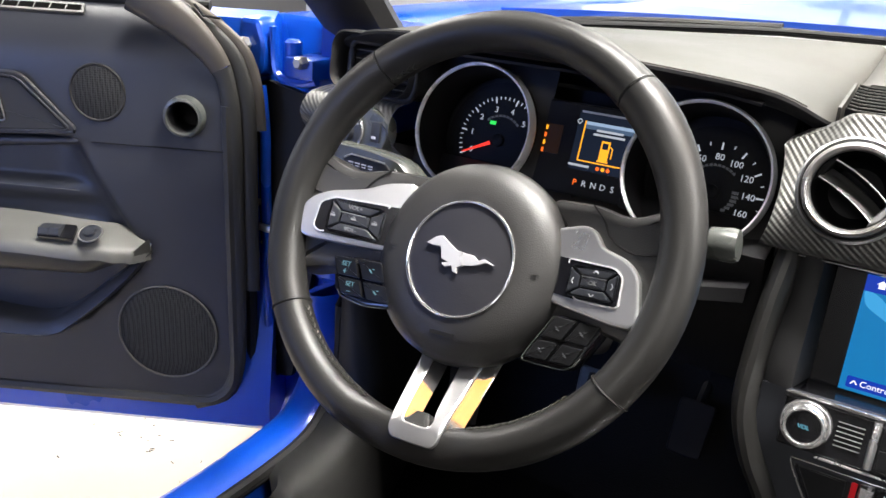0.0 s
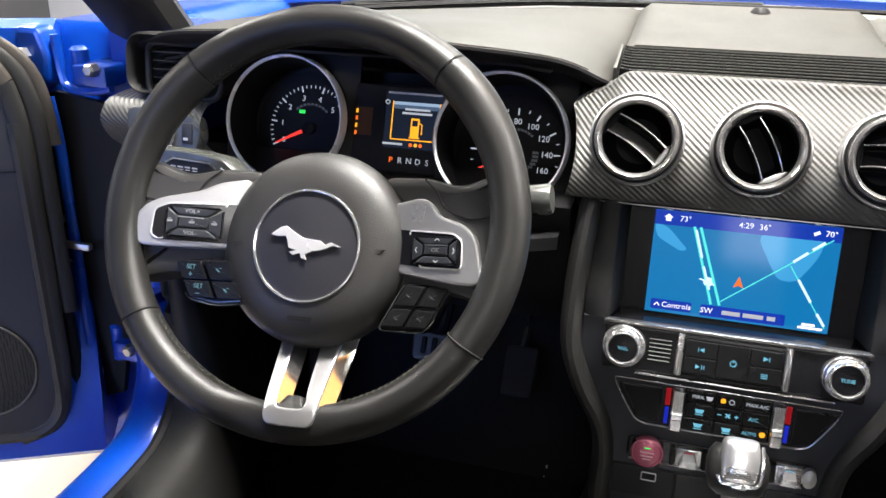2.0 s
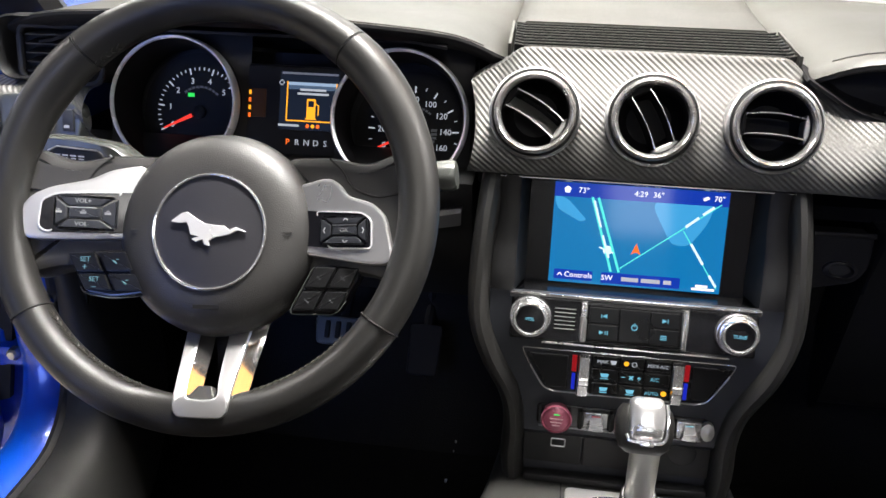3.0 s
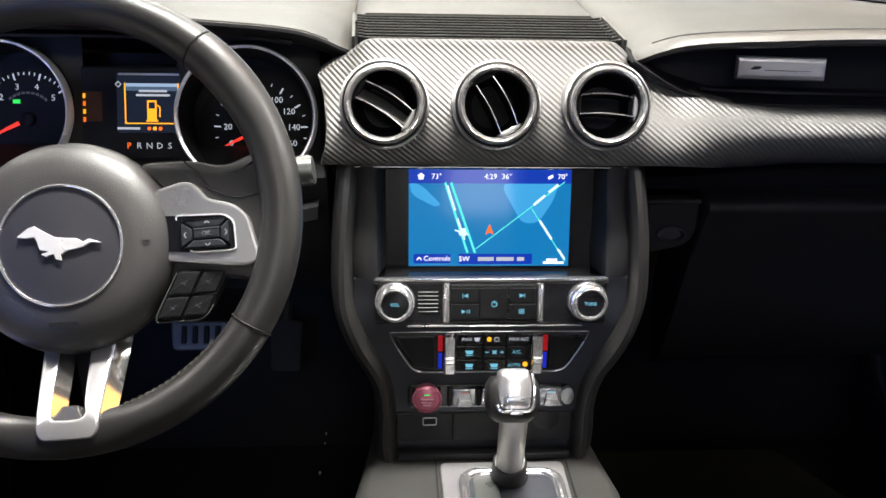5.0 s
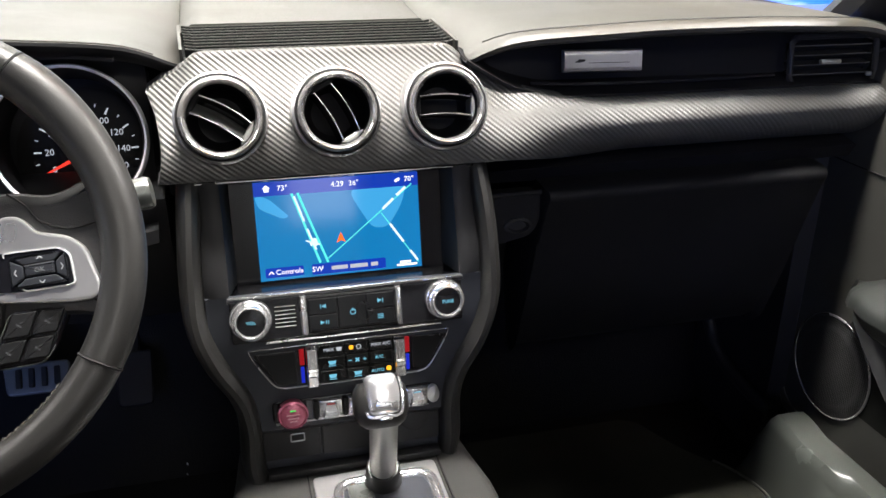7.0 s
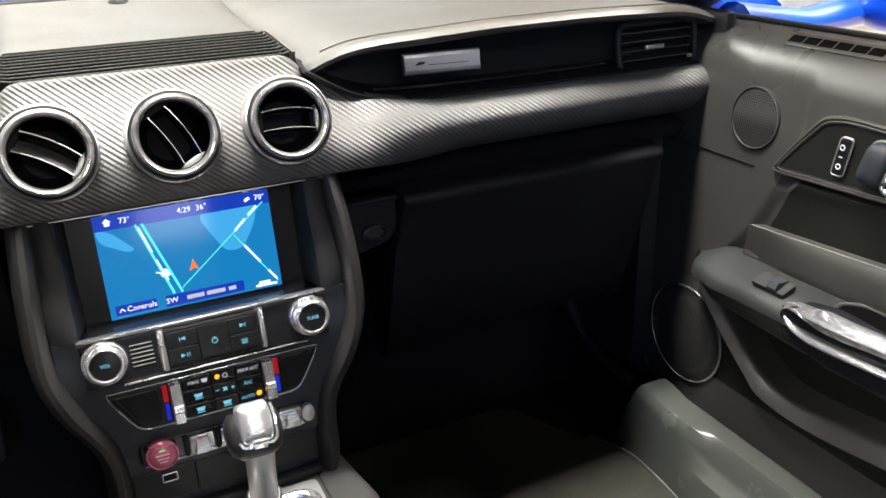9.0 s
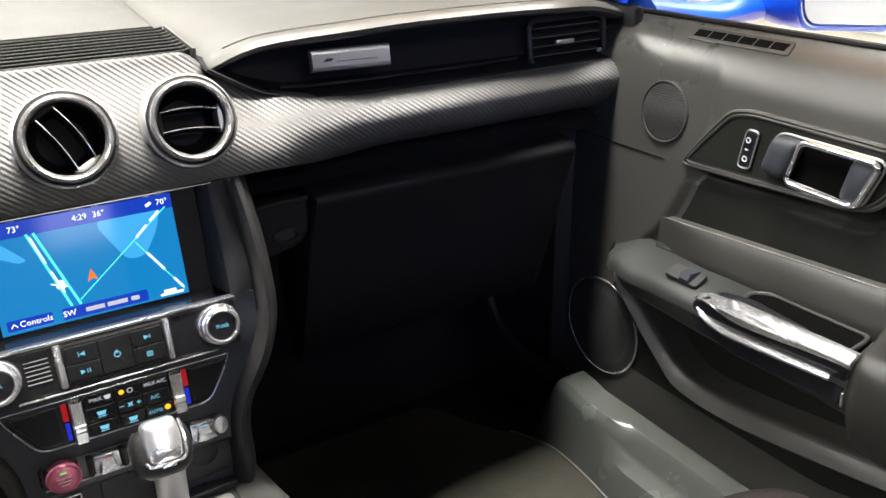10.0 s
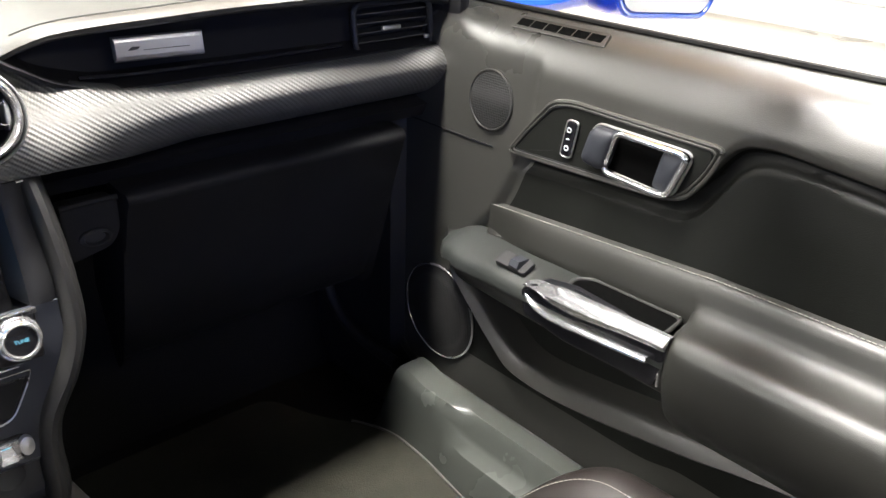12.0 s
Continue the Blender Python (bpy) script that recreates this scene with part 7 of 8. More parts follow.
def car_door(P, plane, opened):
    sec = [(-0.012, 0.352), (-0.016, 0.336), (-0.040, 0.318), (-0.120, 0.318), (-0.175, 0.40), (-0.185, 0.62), (-0.150, 0.90), (-0.085, 0.940), (-0.064, 0.930), (-0.060, 0.60)]
    if opened:
        sec[:3] = [(-0.004, 0.353), (-0.004, 0.322), (-0.024, 0.304)]
    else:
        sec = [(w, z - 0.026 if z > 0.85 else z) for w, z in sec]
    t = part("car_door", loft([[P(u, w, z) for w, z in sec] for u in (-0.150, -0.140, 0.2, 0.6, 1.06)]), BLUE, CAR, "open bright blue door with dark trim panel" if opened else "closed blue door with dark vinyl trim")
    u0, u1 = -0.100, 1.02
    rows = []
    us = [u0 + (u1 - u0) * i / 224 for i in range(225)]
    zs = [0.362 + (0.868 - 0.362) * j / 130 for j in range(131)] + [0.868 + 0.070 * (1 - (1 - j / 24) ** 1.8) for j in range(1, 25)]
    if not opened:
        zs = [0.362 + (0.872 - 0.362) * j / 130 for j in range(131)] + [0.872 + 0.045 * (1 - (1 - j / 24) ** 1.8) for j in range(1, 25)]
    col = min(range(225), key=lambda i: abs(us[i] - 0.10))
    line = min(range(131), key=lambda j: abs(zs[j] - 0.80))
    for u in us:
        row = []
        for z in zs:
            uu, zz = u, z
            if opened:
                # rounded lower front corner
                du, dz = u + 0.045, z - 0.417
                if du < 0 and dz < 0:
                    k = max(-du, -dz) / math.hypot(du, dz)
                    uu, zz = -0.045 + du * k, 0.417 + dz * k
            else:
                # one column follows the insert's front edge, one line the foot of the handle panel
                f = insert_front(z) + 0.004
                uu = u0 + (u - u0) * (f - u0) / (us[col] - u0) if u <= us[col] else f + (u - us[col]) * (u1 - f) / (u1 - us[col])
                if z < 0.872:
                    foot = soft(uu, PANEL_FOOT, 0.012) + 0.003
                    zz = 0.362 + (z - 0.362) * (foot - 0.362) / (zs[line] - 0.362) if z <= zs[line] else foot + (z - zs[line]) * (0.872 - foot) / (0.872 - zs[line])
            w = door_depth(uu, zz) if opened else closed_depth(uu, zz)
            if u < -0.03 and z > 0.86:
                uu = max(u, -0.10 + 0.9 * (z - 0.86)) if z < 0.94 else u
            row.append(P(uu, w, zz))
        rows.append(row)
    bm = sheet(rows)
    if opened:
        hole = P(-0.043, 0, 0.803)
        bmesh.ops.delete(bm, geom=[f for f in bm.faces if (f.calc_center_median() - hole).length < 0.0235], context="FACES")
    if opened:
        part("trim_panel", bm, DOORCOOL, t, "dark vinyl trim panel, tinted for blue light")
    else:
        # roll coloured as if lit and insert as if shaded meet along the channel
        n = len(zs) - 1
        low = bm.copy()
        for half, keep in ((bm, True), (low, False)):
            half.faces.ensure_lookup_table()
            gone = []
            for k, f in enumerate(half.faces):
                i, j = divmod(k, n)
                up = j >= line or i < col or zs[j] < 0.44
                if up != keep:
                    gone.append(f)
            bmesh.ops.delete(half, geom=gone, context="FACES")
        part("trim_surround", bm, ROLLV, t, "warm grey vinyl roll and lower edge, paler as if lit")
        part("trim_panel", low, INSERTV, t, "dark vinyl insert panel with shade in its colour")
    # rolled lower and front edges of the trim
    edge = [P(u0, -0.006, z) for z in (0.82, 0.74, 0.6, 0.48, 0.43)] + [P(-0.045 - 0.055 * math.cos(a), -0.005, 0.417 - 0.057 * math.sin(a)) for a in [radians(15 * k) for k in range(1, 6)]] + [P(-0.03, -0.004, 0.360)] + [P(u, -0.004, 0.360) for u in (0.1, 0.4, 0.7, 1.02)]
    inw = tuple(P(0, 1, 0) - P(0, 0, 0))
    part("trim_edge", tube(edge, 0.010, 8, 1.0, inw), DOORV2, t)
    if opened:
        part("insert_seam", tube([P(u, door_depth(u, 0.680) + 0.0010, 0.680 + 0.02 * u) for u in [0.12 + 0.05 * k for k in range(18)]], 0.0007, 5), SEAMD, t, "faint stitched seam")
    else:
        seam = [P(u, 0.001, seam_z(u) + 0.0018 if u < 0.42 else 0.7032 + 0.02 * (u - 0.43)) for u in [0.100 + 0.0325 * k for k in range(29)]]
        part("insert_seam", stitches(seam, 0.0036, 0.0014, 0.0006), SEAM, t, "pale stitched seam", kind="stuff")
    # panel seam ahead of the armrest
    part("panel_seam", tube([P(u, 0.0008, 0.757) for u in (-0.1, -0.04, 0.02, 0.09)], 0.0009, 5), DARK, t)
    # handle panel
    hp = plane(0, 0.0, 0)
    o = [(0.108, 0.770), (0.182, 0.846), (0.405, 0.846), (0.372, 0.762), (0.345, 0.755)]
    if not opened:
        o = [(0.120, 0.760), (0.150, 0.798), (0.186, 0.838), (0.215, 0.844), (0.412, 0.841), (0.398, 0.808), (0.376, 0.778), (0.345, 0.770)]
    o2 = rounded(o, 0.012, 5)
    cx, cz = sum(p[0] for p in o) / len(o), sum(p[1] for p in o) / len(o)
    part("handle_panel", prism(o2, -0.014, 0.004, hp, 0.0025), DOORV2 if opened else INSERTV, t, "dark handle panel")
    for ku, kz, d, rr, mat in ((1.0, 1.0, 0.0020, 0.0028, DOORCOOL if opened else ROLLV), (0.955, 0.91, 0.0042, 0.0014, DOORCOOL if opened else ROLLV), (0.93, 0.86, 0.0040, 0.0009, DARK)):
        part("panel_rim", tube([hp @ Vector((cx + (p[0] - cx) * ku, cz + (p[1] - cz) * kz, d)) for p in o2 + [o2[0]]], rr, 8), mat, t, "raised contour of the panel")
    if opened:
        part("panel_hollow", tube([hp @ Vector(p) for p in ((0.11, 0.757, -0.004), (0.20, 0.750, -0.010), (0.34, 0.742, -0.010), (0.382, 0.752, -0.006), (0.425, 0.828, -0.002), (0.46, 0.840, -0.001), (0.60, 0.836, -0.001), (1.0, 0.822, -0.001))], [0.004, 0.008, 0.010, 0.010, 0.008, 0.006, 0.006, 0.006], 10), DOORCOOL, t)
    # handle: cup (a flat black plate for its shade), lever and rims
    cup = rounded([(0.240, 0.784), (0.254, 0.831), (0.382, 0.829), (0.362, 0.775)], 0.014, 5)
    part("cup_shade", prism(cup, 0.0, 0.0048, hp, 0, 0), VOID, t, "flat black plate for the shade in the handle cup", False)
    part("cup_rim", tube([hp @ Vector((p[0], p[1], 0.0052)) for p in cup + [cup[0]]], 0.0016, 8), ALU, t, "thin metal cup rim")
    lev = rounded([(0.243, 0.785), (0.256, 0.829), (0.290, 0.829), (0.277, 0.781)], 0.010, 5)
    cl = Vector((0.267, 0.806))
    part("handle_lever", loft([[hp @ Vector((cl.x + (p[0] - cl.x) * k, cl.y + (p[1] - cl.y) * k, d)) for p in lev] for k, d in ((1.0, 0.004), (1.0, 0.012), (0.96, 0.0155), (0.86, 0.0185), (0.66, 0.0205), (0.35, 0.0213), (0.1, 0.0215))]), STACK, t, "dark rounded pull lever")
    lo = rounded([(0.276, 0.781), (0.288, 0.829), (0.379, 0.827), (0.360, 0.777)], 0.011, 5)
    part("lever_loop", tube([hp @ Vector((p[0], p[1], 0.0135)) for p in lo + [lo[0]]], 0.0034, 10), CHROME, t, "chrome pull loop")
    ce = Vector((0.360, 0.803))
    end = rounded([(0.338, 0.780), (0.348, 0.826), (0.376, 0.825), (0.358, 0.779)], 0.008, 4)
    part("lever_end", loft([[hp @ Vector((ce.x + (p[0] - ce.x) * k, ce.y + (p[1] - ce.y) * k, d)) for p in end] for k, d in ((1.0, 0.004), (1.0, 0.009), (0.93, 0.0125), (0.7, 0.0145), (0.2, 0.015))]), STACK, t, "dark rounded end of the pull")
    lk = plane(0.2185, 0.005, 0.802)
    lr = rounded([(-0.0105, -0.0215), (0.0045, -0.0215), (0.0115, 0.0215), (-0.0035, 0.0215)], 0.005, 4)
    part("lock_switch", prism(lr, -0.002, 0.003, lk, 0.0015), GLOSS, t, "black lock rocker")
    part("lock_rim", tube([lk @ Vector((p[0] * 1.08, p[1] * 1.04, 0.001)) for p in lr + [lr[0]]], 0.0012, 6), ALU, t, "thin metal rim")
    for y in (0.011, -0.011):
        part("lock_sign", hoop(0.0028, 0.0008, lk @ Matrix.Translation((y * 0.09, y, 0.0036)), 16, 6), GREYM, t, "pale lock sign")
    part("lock_sign", bar((-0.0022, 0.0), (0.0022, 0.0), 0.0016, 0.0036, 0.0008, lk), GREYM, t, "", False)
    # tweeter
    tw = plane(0.078, -0.002, 0.826, 4) if opened else plane(0.081, -0.0010, 0.815, 4)
    part("tweeter_grille", lathe([(0.0, 0.001), (0.034, 0.001), (0.0365, 0.0), (0.0365, -0.004), (0.0, -0.004)], tw, 48), MESH, t, "black mesh tweeter grille")
    part("tweeter_ring", hoop(0.0375, 0.0018, tw, 56, 8), DOORV2, t, "thin ring")
    # woofer
    wf = plane(0.0, 0.003, 0.475)
    part("speaker_grille", lathe([(0.0, 0.005), (0.05, 0.004), (0.072, 0.0), (0.072, -0.005), (0.0, -0.005)], wf, 56), MESH, t, "black mesh speaker grille")
    part("speaker_ring", hoop(0.0742, 0.0015, wf, 64, 8), VENTR if not opened else GRILLE, t, "thin speaker ring")
    # round duct to the side window
    tb = plane(-0.043, 0.0, 0.803)
    if opened:
        part("duct_ring", lathe([(0.0205, -0.002), (0.0205, 0.010), (0.0225, 0.0135), (0.0265, 0.0120), (0.0280, 0.004), (0.0285, -0.002)], tb, 44, True), SILL, t, "grey duct ring")
        part("duct_bore", lathe([(0.0208, 0.012), (0.0200, 0.004), (0.0190, -0.03), (0.0005, -0.030)], tb, 36, caps=False), DARK, t, "black duct bore")
    # armrest: padded body, top plate (lit colour on the open door), rounded tip
    body, top = [], []
    for k in range(40):
        u = 0.016 + 0.404 * (k / 39) ** 1.5
        wm = ramp(u, [(0.016, 0.006), (0.035, 0.034), (0.06, 0.052), (0.10, 0.063), (0.2, 0.066)])
        zu = ramp(u, [(0.016, 0.608), (0.04, 0.592), (0.10, 0.576), (0.42, 0.572)])
        zf, zb = pad_z(u, 1), pad_z(u, 0)
        body.append([P(u, -0.012, zb - 0.010), P(u, wm * 0.80, zf - 0.010), P(u, wm * 0.95, zf - 0.012), P(u, wm * 0.985, zf - 0.017), P(u, wm * 0.97, (zf + zu) / 2), P(u, wm * 0.90, zu + 0.014), P(u, wm * 0.72, zu + 0.003), P(u, wm * 0.45, zu), P(u, -0.012, zu - 0.004)])
        top.append([P(u, -0.006, zb + 0.003), P(u, wm * 0.20, zb * 0.8 + zf * 0.2 + 0.0005), P(u, wm * 0.45, zb * 0.5 + zf * 0.5), P(u, wm * 0.68, pad_z(u, 0.72) - 0.0005), P(u, wm * 0.82, zf - 0.0012), P(u, wm * 0.91, zf - 0.0036), P(u, wm * 0.968, zf - 0.0078), P(u, wm * 1.0, zf - 0.0135), P(u, wm * 1.005, zf - 0.020)])
    part("armrest", loft(body), DOORV2, t, "dark padded armrest underside")
    part("armrest_pad", sheet(top, 0.002), LITARM if opened else ARMV, t, "grey armrest top")
    # broad flat band round the map pocket
    low = spline([(0.016, 0.602, 0), (0.045, 0.565, 0), (0.082, 0.528, 0), (0.130, 0.487, 0), (0.171, 0.462, 0), (0.267, 0.461, 0), (0.432, 0.489, 0), (0.561, 0.518, 0), (1.0, 0.600, 0)], 72)
    high = spline([(0.034, 0.596, 0), (0.062, 0.568, 0), (0.098, 0.538, 0), (0.143, 0.503, 0), (0.188, 0.483, 0), (0.272, 0.488, 0), (0.434, 0.514, 0), (0.572, 0.540, 0), (1.0, 0.622, 0)], 72)
    band = [[P(l.x + (h.x - l.x) * f, w * min(1.0, 0.35 + k / 12), l.y + (h.y - l.y) * f) for f, w in ((-0.10, -0.004), (-0.03, 0.016), (0.04, 0.0215), (0.14, 0.0235), (0.40, 0.0205), (0.75, 0.0155), (0.92, 0.0120), (1.0, 0.006), (1.03, -0.006), (1.05, -0.03))] for k, (l, h) in enumerate(zip(low, high))]
    part("pocket_lip", sheet(band), DOORCOOL if opened else ROLLV, t, "broad flat grey pocket lip")
    sw = plane(0.181, 0.042, 0.6405, 66) if not opened else plane(0.130, 0.047, 0.640, 62)
    part("switch_plate", prism([(-0.024, -0.0115), (0.026, -0.0115), (0.026, 0.0115), (-0.022, 0.0115)] if not opened else [(-0.028, -0.013), (0.022, -0.013), (0.022, 0.013), (-0.026, 0.013)], -0.004, 0.0015, sw, 0.001, 0.004), GLOSS if opened else PLASTIC, t, "black switch plate")
    for x in ((0.008,) if not opened else (-0.002, 0.013)):
        part("window_switch", loft([[sw @ Vector((x + dx, y, z)) for dx, z in ((-0.008, 0.001), (-0.007, h), (0.007, h), (0.008, 0.001))] for y, h in ((-0.011, 0.005), (-0.004, 0.010), (0.004, 0.006), (0.011, 0.003))]), STACK, t, "window switch")
    if opened:
        dial = part("mirror_dial", lathe([(0.0, 0.0), (0.015, 0.0), (0.0145, 0.002), (0.009, 0.003), (0.008, 0.007), (0.0, 0.0075)], sw @ Matrix.Translation((-0.049, 0, 0.0)), 28), STACK, t, "round mirror control")
        part("dial_ring", hoop(0.0155, 0.0011, sw @ Matrix.Translation((-0.049, 0, 0.0012)), 32, 6), ALU, dial, "thin metal ring")
    # chrome pull: a broad upper blade, a slim lower bar and a black core
    core = [(0.214, 0.626), (0.222, 0.594), (0.285, 0.585), (0.412, 0.589), (0.424, 0.640), (0.280, 0.648), (0.235, 0.640)]
    part("pull_core", prism(core, 0.040, 0.066, plane(0, 0, 0), 0.004, 0.008), GLOSS, t, "glossy black pull core")
    blade = []
    for k in range(16):
        f = k / 15
        u = 0.218 + 0.205 * f
        zt = ramp(u, [(0.218, 0.634), (0.240, 0.643), (0.281, 0.650), (0.424, 0.656)])
        zl = ramp(u, [(0.218, 0.629), (0.252, 0.631), (0.279, 0.627), (0.424, 0.640)])
        w = ramp(u, [(0.218, 0.060), (0.26, 0.068), (0.424, 0.070)])
        blade.append([P(u, w - 0.012, zt - 0.001), P(u, w - 0.004, zt), P(u, w + 0.002, zt - 0.004), P(u, w + 0.006, (zt + zl) / 2), P(u, w + 0.003, zl + 0.002), P(u, w - 0.004, zl), P(u, w - 0.012, zl + 0.001)])
    part("pull_grip", loft(blade), CHROME, t, "polished chrome door pull")
    pl = [P(0.222, 0.060, 0.629), P(0.226, 0.063, 0.620), P(0.240, 0.066, 0.6135), P(0.270, 0.069, 0.611), P(0.33, 0.071, 0.616), P(0.404, 0.070, 0.622)]
    part("pull_lower_bar", tube(spline(pl, 22), [0.0036] + [0.0042] * 5 + [0.0052] * 16, 10, 0.8), CHROME, t, "polished chrome lower bar")
    part("pull_end", tube([P(0.4185, 0.068, 0.596), P(0.4195, 0.071, 0.612)], 0.0016, 8), CHROME, t)
    # flat black plate behind the pull stands for the shaded hand recess
    cup = [(0.262, 0.026), (0.272, 0.050), (0.405, 0.052), (0.405, 0.014), (0.282, 0.012)]
    ring = [P(u, w, pad_z(u, w / 0.066)) for u, w in rounded(cup, 0.010, 4)]
    part("recess_shade", loft([[p + Vector((0, 0, 0.0040)) for p in ring], [p + Vector((0, 0, 0.0046)) for p in ring]]), VOID, t, "flat black plate for the shade in the hand recess", False)
    part("recess_rim", tube([p + Vector((0, 0, 0.0050)) for p in ring + [ring[0]]], 0.0026, 8), DOORV, t)
    # rear part of the armrest swells past the pull
    sec = spline([(-0.012, 0.706, 0), (0.001, 0.7015, 0), (0.0078, 0.6955, 0), (0.0118, 0.686, 0), (0.0165, 0.675, 0), (0.0265, 0.6665, 0), (0.042, 0.6615, 0), (0.057, 0.6585, 0), (0.067, 0.652, 0), (0.0735, 0.642, 0), (0.075, 0.622, 0), (0.073, 0.600, 0), (0.066, 0.576, 0), (0.054, 0.552, 0), (0.038, 0.534, 0), (0.020, 0.522, 0), (-0.015, 0.512, 0)], 46)
    rows = []
    for u in [0.414, 0.4155, 0.418, 0.422, 0.428, 0.436, 0.448, 0.465] + [0.49 + 0.0265 * k for k in range(21)]:
        f = soft(u, [(0.40, 0.30), (0.414, 0.40), (0.417, 0.72), (0.422, 0.90), (0.430, 0.97), (0.445, 1.0), (1.1, 1.0)], 0.002)
        rows.append([P(u, min(p.x, 0.015) + max(0.0, p.x - 0.015) * f, p.y - (0.03 * (1 - f) * (p.y - 0.60) / 0.1 if p.x > 0.015 else 0.0) + 0.02 * (u - 0.43) * (0.4 + 0.6 * (p.y - 0.512) / 0.19)) for p in sec])
    part("elbow_rest", sheet(rows, 0.004), DOORV2 if opened else ELBOWV, t, "padded vinyl elbow rest")
    if not opened:
        rows = []
        for k in range(26):
            u = 0.094 + 0.326 * k / 25
            g = ramp(u, [(0.094, 0.15), (0.20, 0.8), (0.42, 1.0)])
            z = seam_z(u)
            rows.append([P(u, -0.012, z + 0.006), P(u, 0.001 * g, z + 0.0008), P(u, 0.005 * g, z - 0.002), P(u, 0.0080 * g, z - 0.006), P(u, 0.0115 * g, z - 0.0145), P(u, 0.0135 * g, z - 0.024), P(u, 0.0150 * g, z - 0.034), P(u, 0.0155 * g, z - 0.042), P(u, 0.012 * g, 0.638)])
        part("armrest_roll", sheet(rows, 0.003), ELBOWV, t, "padded roll over the armrest")
    # belt seal, demister slot, glass
    bz = 0.943 if opened else 0.919
    part("belt_seal", tube([P(u, -0.068 if opened else -0.073, bz) for u in (-0.06, 0.3, 0.7, 1.02)], 0.007 if opened else 0.0042, 8), RUBBER, t, "black belt seal")
    ds = plane(0.175, -0.0440, 0.9300, 58) if opened else plane(0.151, -0.0400, 0.9085, 53)
    part("demister_vent", prism([(-0.072, -0.0105), (0.074, -0.0105), (0.070, 0.0105), (-0.066, 0.0105)], -0.004, 0.0015, ds, 0.001, 0.004), DOORV if opened else ROLLV, t, "slotted demister vent")
    # slots are flat black plates, their shade put into the colour
    for k in range(6):
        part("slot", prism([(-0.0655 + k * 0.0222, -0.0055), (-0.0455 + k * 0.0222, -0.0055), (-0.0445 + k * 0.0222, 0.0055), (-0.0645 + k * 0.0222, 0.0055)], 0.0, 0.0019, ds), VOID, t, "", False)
    part("edge_seal", tube(spline([P(-0.075, -0.045, 0.925), P(-0.108, -0.036, 0.885), P(-0.118, -0.030, 0.82), P(-0.118, -0.030, 0.7), P(-0.118, -0.030, 0.46), P(-0.112, -0.03, 0.405), P(-0.086, -0.03, 0.366), P(-0.045, -0.03, 0.350), P(0.02, -0.03, 0.347), P(0.3, -0.03, 0.347), P(1.0, -0.03, 0.347)], 90), 0.009, 8, 1.0, inw), RUBBER, t, "black rubber edge seal")
    gl = part("window_glass", sheet([[P(u, -0.082 + 0.25 * (z - 0.94), z) for u in (-0.02 + 0.8 * (z - 0.94), 0.5, 1.02)] for z in (0.89, 1.05, 1.25)]), GLASS, t, "raised clear side window")
    gl.visible_shadow = False
    if opened:
        # rounded bands that sweep round the upper front corner
        inner = [(0.02, 0.958), (-0.033, 0.924), (-0.062, 0.896), (-0.081, 0.868), (-0.091, 0.838), (-0.095, 0.785), (-0.095, 0.70), (-0.095, 0.55), (-0.092, 0.44), (-0.075, 0.386), (-0.03, 0.366)]
        for nm, k, w, r, n, mat, lab in (("front_border", 0.011, -0.004, 0.0150, 11, WARMV, "tapered front border, its top coloured as if warmly lit"), ("corner_band", 0.032, -0.012, 0.0130, 8, DOORV2, "dark moulded corner band"), ("corner_band", 0.047, -0.018, 0.0110, 6, WARMV, "moulded corner band coloured as if warmly lit"), ("edge_strip", 0.047, -0.036, 0.0075, 11, BLUE, "blue painted door edge")):
            pts = []
            for i, (u, z) in enumerate(inner[:n]):
                a, b = Vector(inner[max(i - 1, 0)]), Vector(inner[min(i + 1, len(inner) - 1)])
                d = (b - a).normalized()
                fan = min(1.0, 0.35 + 0.65 * (i / 3))
                pts.append(P(u + d.y * k * fan * (1 if n == 11 else 0.92), w, z - d.x * k * fan))
            taper = [r * (0.85 + 1.0 * max(0.0, 1 - k / 13)) for k in range(36)] if nm == "front_border" else r
            way = spline(pts[4:] if nm == "edge_strip" else pts, 36)
            # border split in two: the warm light on its top is put into the colour
            if nm == "front_border":
                part(nm, tube(way[:12], taper[:12], 14, 0.45, inw), mat, t, lab)
                part(nm, tube(way[11:], taper[11:], 14, 0.45, inw), DOORV2, t, "dark lower front border")
            else:
                part(nm, tube(way, taper, 14, 0.45, inw), mat, t, lab)
        part("corner_catch", tube([P(-0.060, -0.008, 0.950), P(-0.072, -0.006, 0.936), P(-0.094, -0.006, 0.934)], 0.0018, 6), DARK, t, "thin black corner catch")
        part("weld_line", tube(spline([P(-0.162, -0.052, 0.56), P(-0.158, -0.052, 0.47), P(-0.135, -0.045, 0.395), P(-0.085, -0.035, 0.352), P(0.0, -0.033, 0.334), P(0.3, -0.033, 0.330), P(1.0, -0.033, 0.330)], 34), 0.003, 6, 1.0, inw), SATIN, t, "thin pale seal line")
    return t


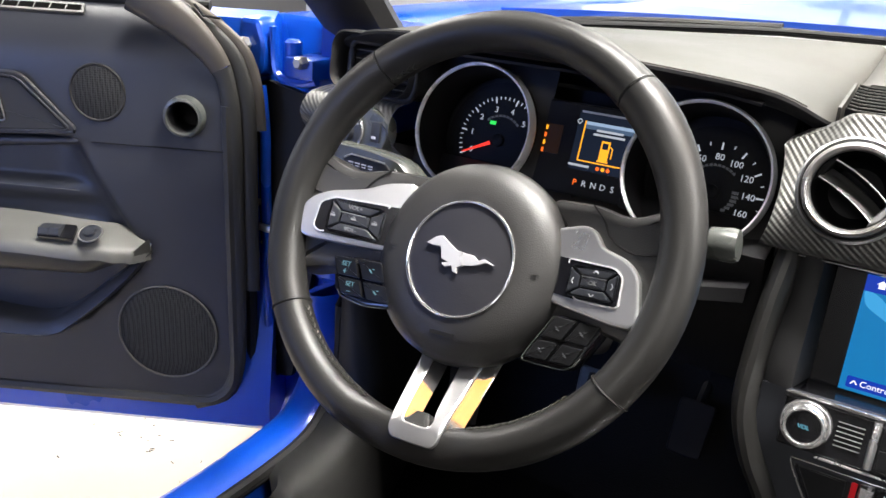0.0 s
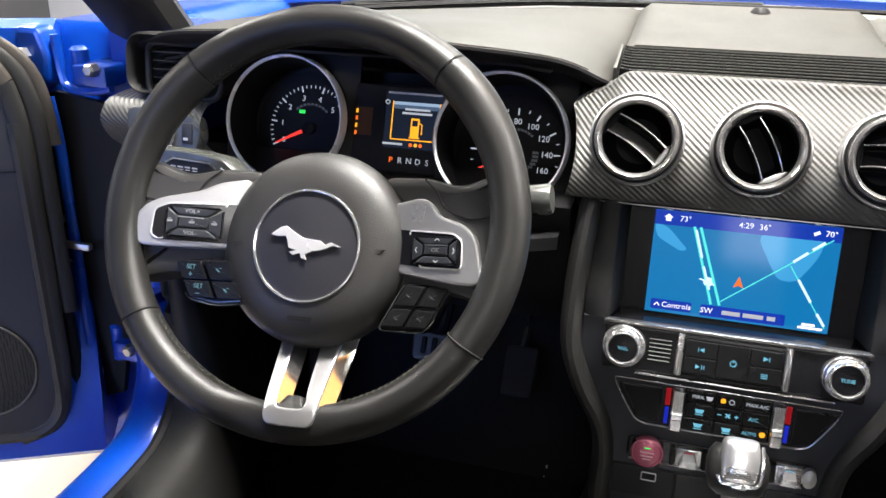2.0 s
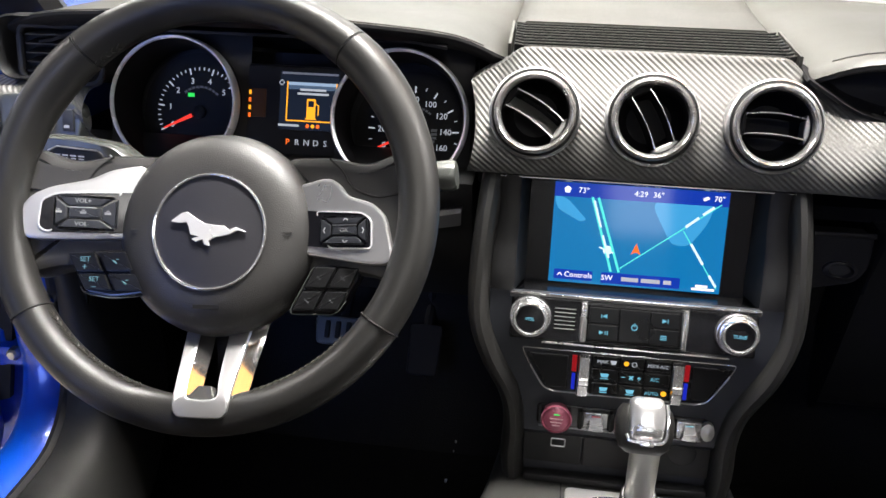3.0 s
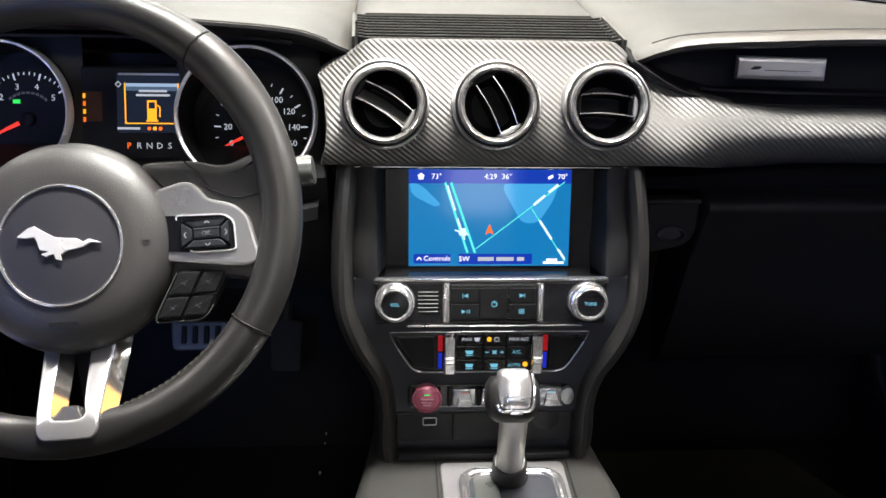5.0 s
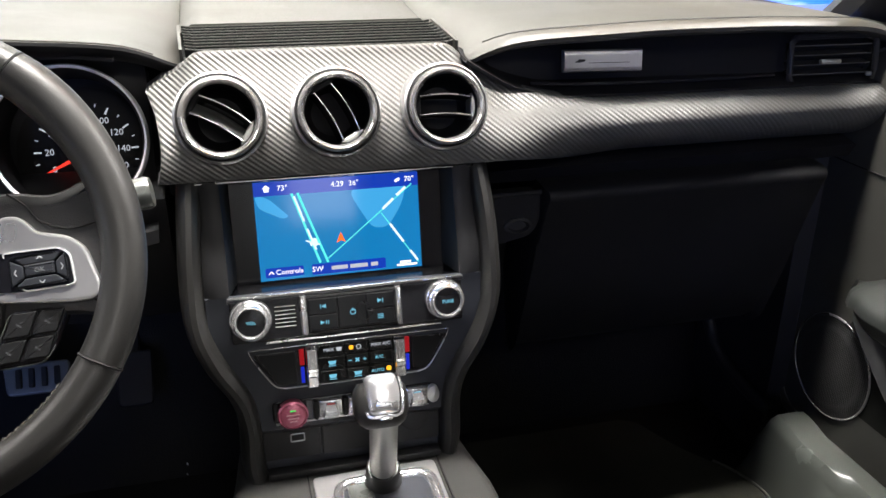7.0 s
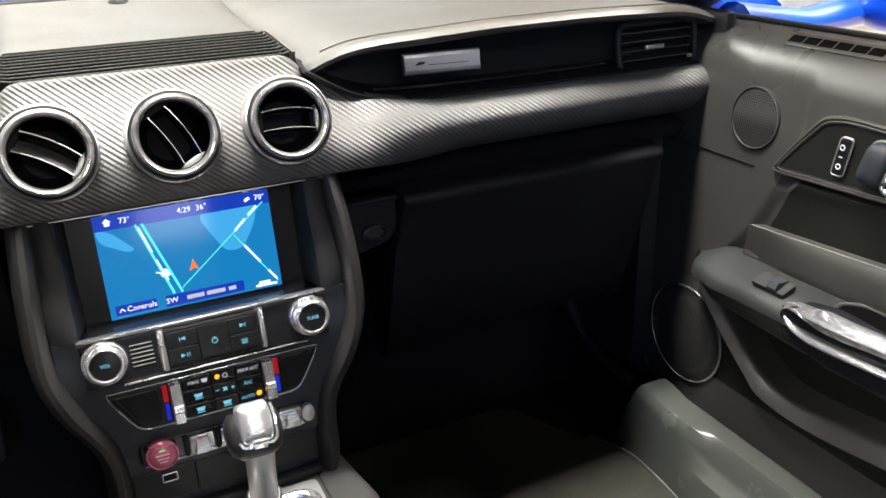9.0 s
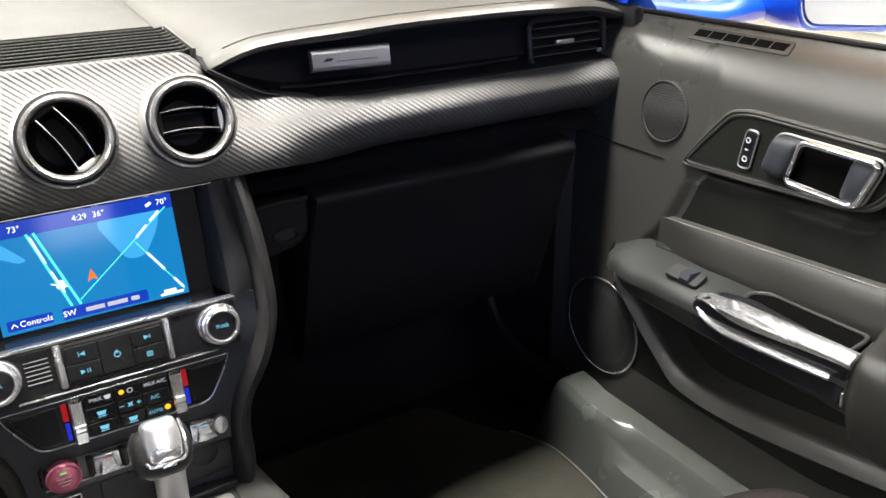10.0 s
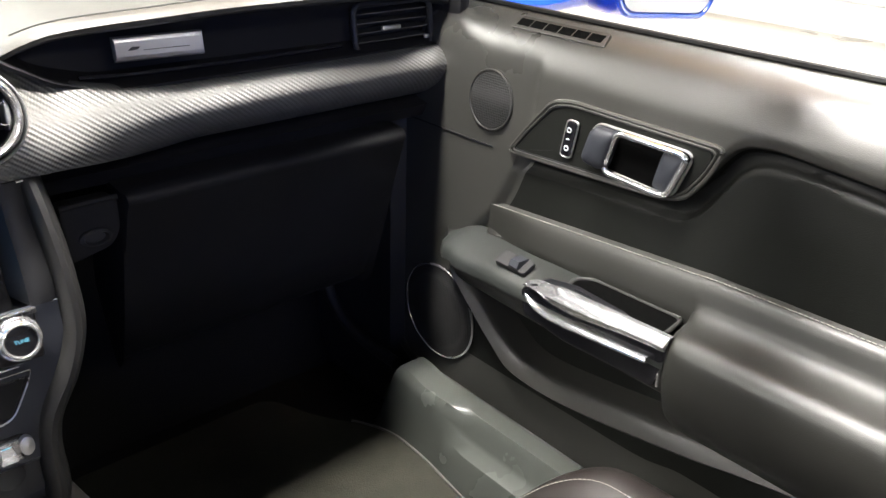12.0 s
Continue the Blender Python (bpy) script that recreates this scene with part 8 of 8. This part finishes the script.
def door_mirror():
    t = thing("door_mirror", "blue door mirror with silver glass outside the window", "door mirror", at=(1.1, 0.0, 0.93))
    m = frame_at((1.125, -0.02, 0.945), (1, 0.10, -0.03), (0, 0.05, 1)) @ Matrix.Diagonal((1.35, 1.15, 1, 1))
    shell = rounded([(-0.115, -0.055), (0.085, -0.075), (0.115, -0.04), (0.11, 0.055), (-0.09, 0.065), (-0.125, 0.02)], 0.03, 5)
    rings = [[m @ Vector((p[0] * s, p[1] * s, -z)) for p in shell] for s, z in ((1.0, 0.0), (1.03, 0.02), (0.98, 0.06), (0.8, 0.10), (0.45, 0.125))]
    part("shell", loft(rings), BLUE, t, "blue mirror shell")
    part("rim", tube([m @ Vector((p[0], p[1], 0.001)) for p in shell + [shell[0]]], 0.0045, 8), BLUE, t, "blue mirror rim")
    part("glass", prism([(p[0] * 0.94, p[1] * 0.92) for p in shell], 0.001, 0.004, m), MIRRORM, t, "silver mirror glass", False)
    part("foot", tube([(0.76, 0.06, 0.915), (0.88, 0.05, 0.90), (1.02, 0.05, 0.91)], [0.035, 0.03, 0.04], 12, 0.6), BLUE, t, "blue mirror foot")


# ---- seats ----
def seat(cx, yb, length, lean, label):
    t = thing("bucket_seat", label, "seat", "front seats", (cx, yb, 0.27))
    # cushion
    rings = []
    for k in range(41):
        f = (1 - (1 - k / 40) ** 1.7)
        y = yb + 0.06 + length * f
        nose = 1 - math.sqrt(max(0.0, 1 - max(0.0, (f - 0.80) / 0.2001) ** 2))
        top = 0.435 + 0.03 * math.sin(f * 2.4) - 0.085 * nose
        hw = 0.255 - 0.02 * f - 0.105 * nose
        sec = spline([(-hw, 0.30, 0), (-hw - 0.012, 0.345, 0), (-hw + 0.002, top + 0.006, 0), (-hw + 0.040, top + 0.030, 0), (-hw + 0.10, top + 0.006, 0), (0, top - 0.006, 0), (hw - 0.10, top + 0.006, 0), (hw - 0.040, top + 0.030, 0), (hw - 0.002, top + 0.006, 0), (hw + 0.012, 0.345, 0), (hw, 0.30, 0)], 41)
        rings.append([(cx + p.x, y, max(p.y, 0.295)) for p in sec])
    part("cushion", loft(rings), SEATL, t, "black leather cushion")
    for side in (13, 27):
        part("cushion_piping", stitches([(r[side][0], r[side][1], r[side][2] + 0.0006) for r in rings[4:39]], 0.0034, 0.0012, 0.0006), SEAM, t, "pale stitched piping", kind="stuff")
    # backrest with side bolsters
    rings = []
    for k in range(15):
        f = k / 14
        z = 0.44 + 0.70 * f
        y = yb + 0.04 - lean * f
        hw = 0.20 - 0.03 * max(0, f - 0.8) / 0.2
        b = 0.03 + 0.075 * math.exp(-((f - 0.86) / 0.22) ** 2)
        sec = [(-hw, y - 0.11), (-hw - 0.012, y - 0.02), (-hw + 0.02, y + b), (-hw + 0.06, y + b * 0.9), (-hw + 0.11, y + 0.01), (hw - 0.11, y + 0.01), (hw - 0.06, y + b * 0.9), (hw - 0.02, y + b), (hw + 0.012, y - 0.02), (hw, y - 0.11)]
        rings.append([(cx + x, yy, z) for x, yy in sec])
    part("backrest", loft(rings), SEATL, t, "black leather backrest")
    part("base", rbox(cx, yb + 0.30, 0.285, 0.42, 0.42, 0.05, 0.01), PLASTIC, t)
    part("head_restraint", rbox(cx, yb - 0.15, 1.21, 0.26, 0.09, 0.16, 0.035), SEATL, t)


# ---- build ----
showroom()
CAR = car_shell()
wiper()
sill_trim(1)
sill_trim(-1)
floor_mat()
dashboard()
dash_grille()
round_vents()
side_vents()
glovebox()
instruments()
steering_wheel()
column()
headlight_switch()
stack()
touch_screen()
audio_panel()
climate_panel()
toggle_row()
usb_panel()
console()
pedals()
P, plane = door_map((-0.971, -0.019, 0), (-0.88, -0.475, 0), (0.475, -0.88, 0))
car_door(P, plane, True)
P, plane = door_map((0.68, 0.005, 0), (0, -1, 0), (-1, 0, 0))
car_door(P, plane, False)
door_mirror()
seat(0.37, -0.875, 0.50, 0.17, "black leather passenger seat with pale stitching")
seat(-0.43, -0.797, 0.36, 0.03, "black leather driver's seat")
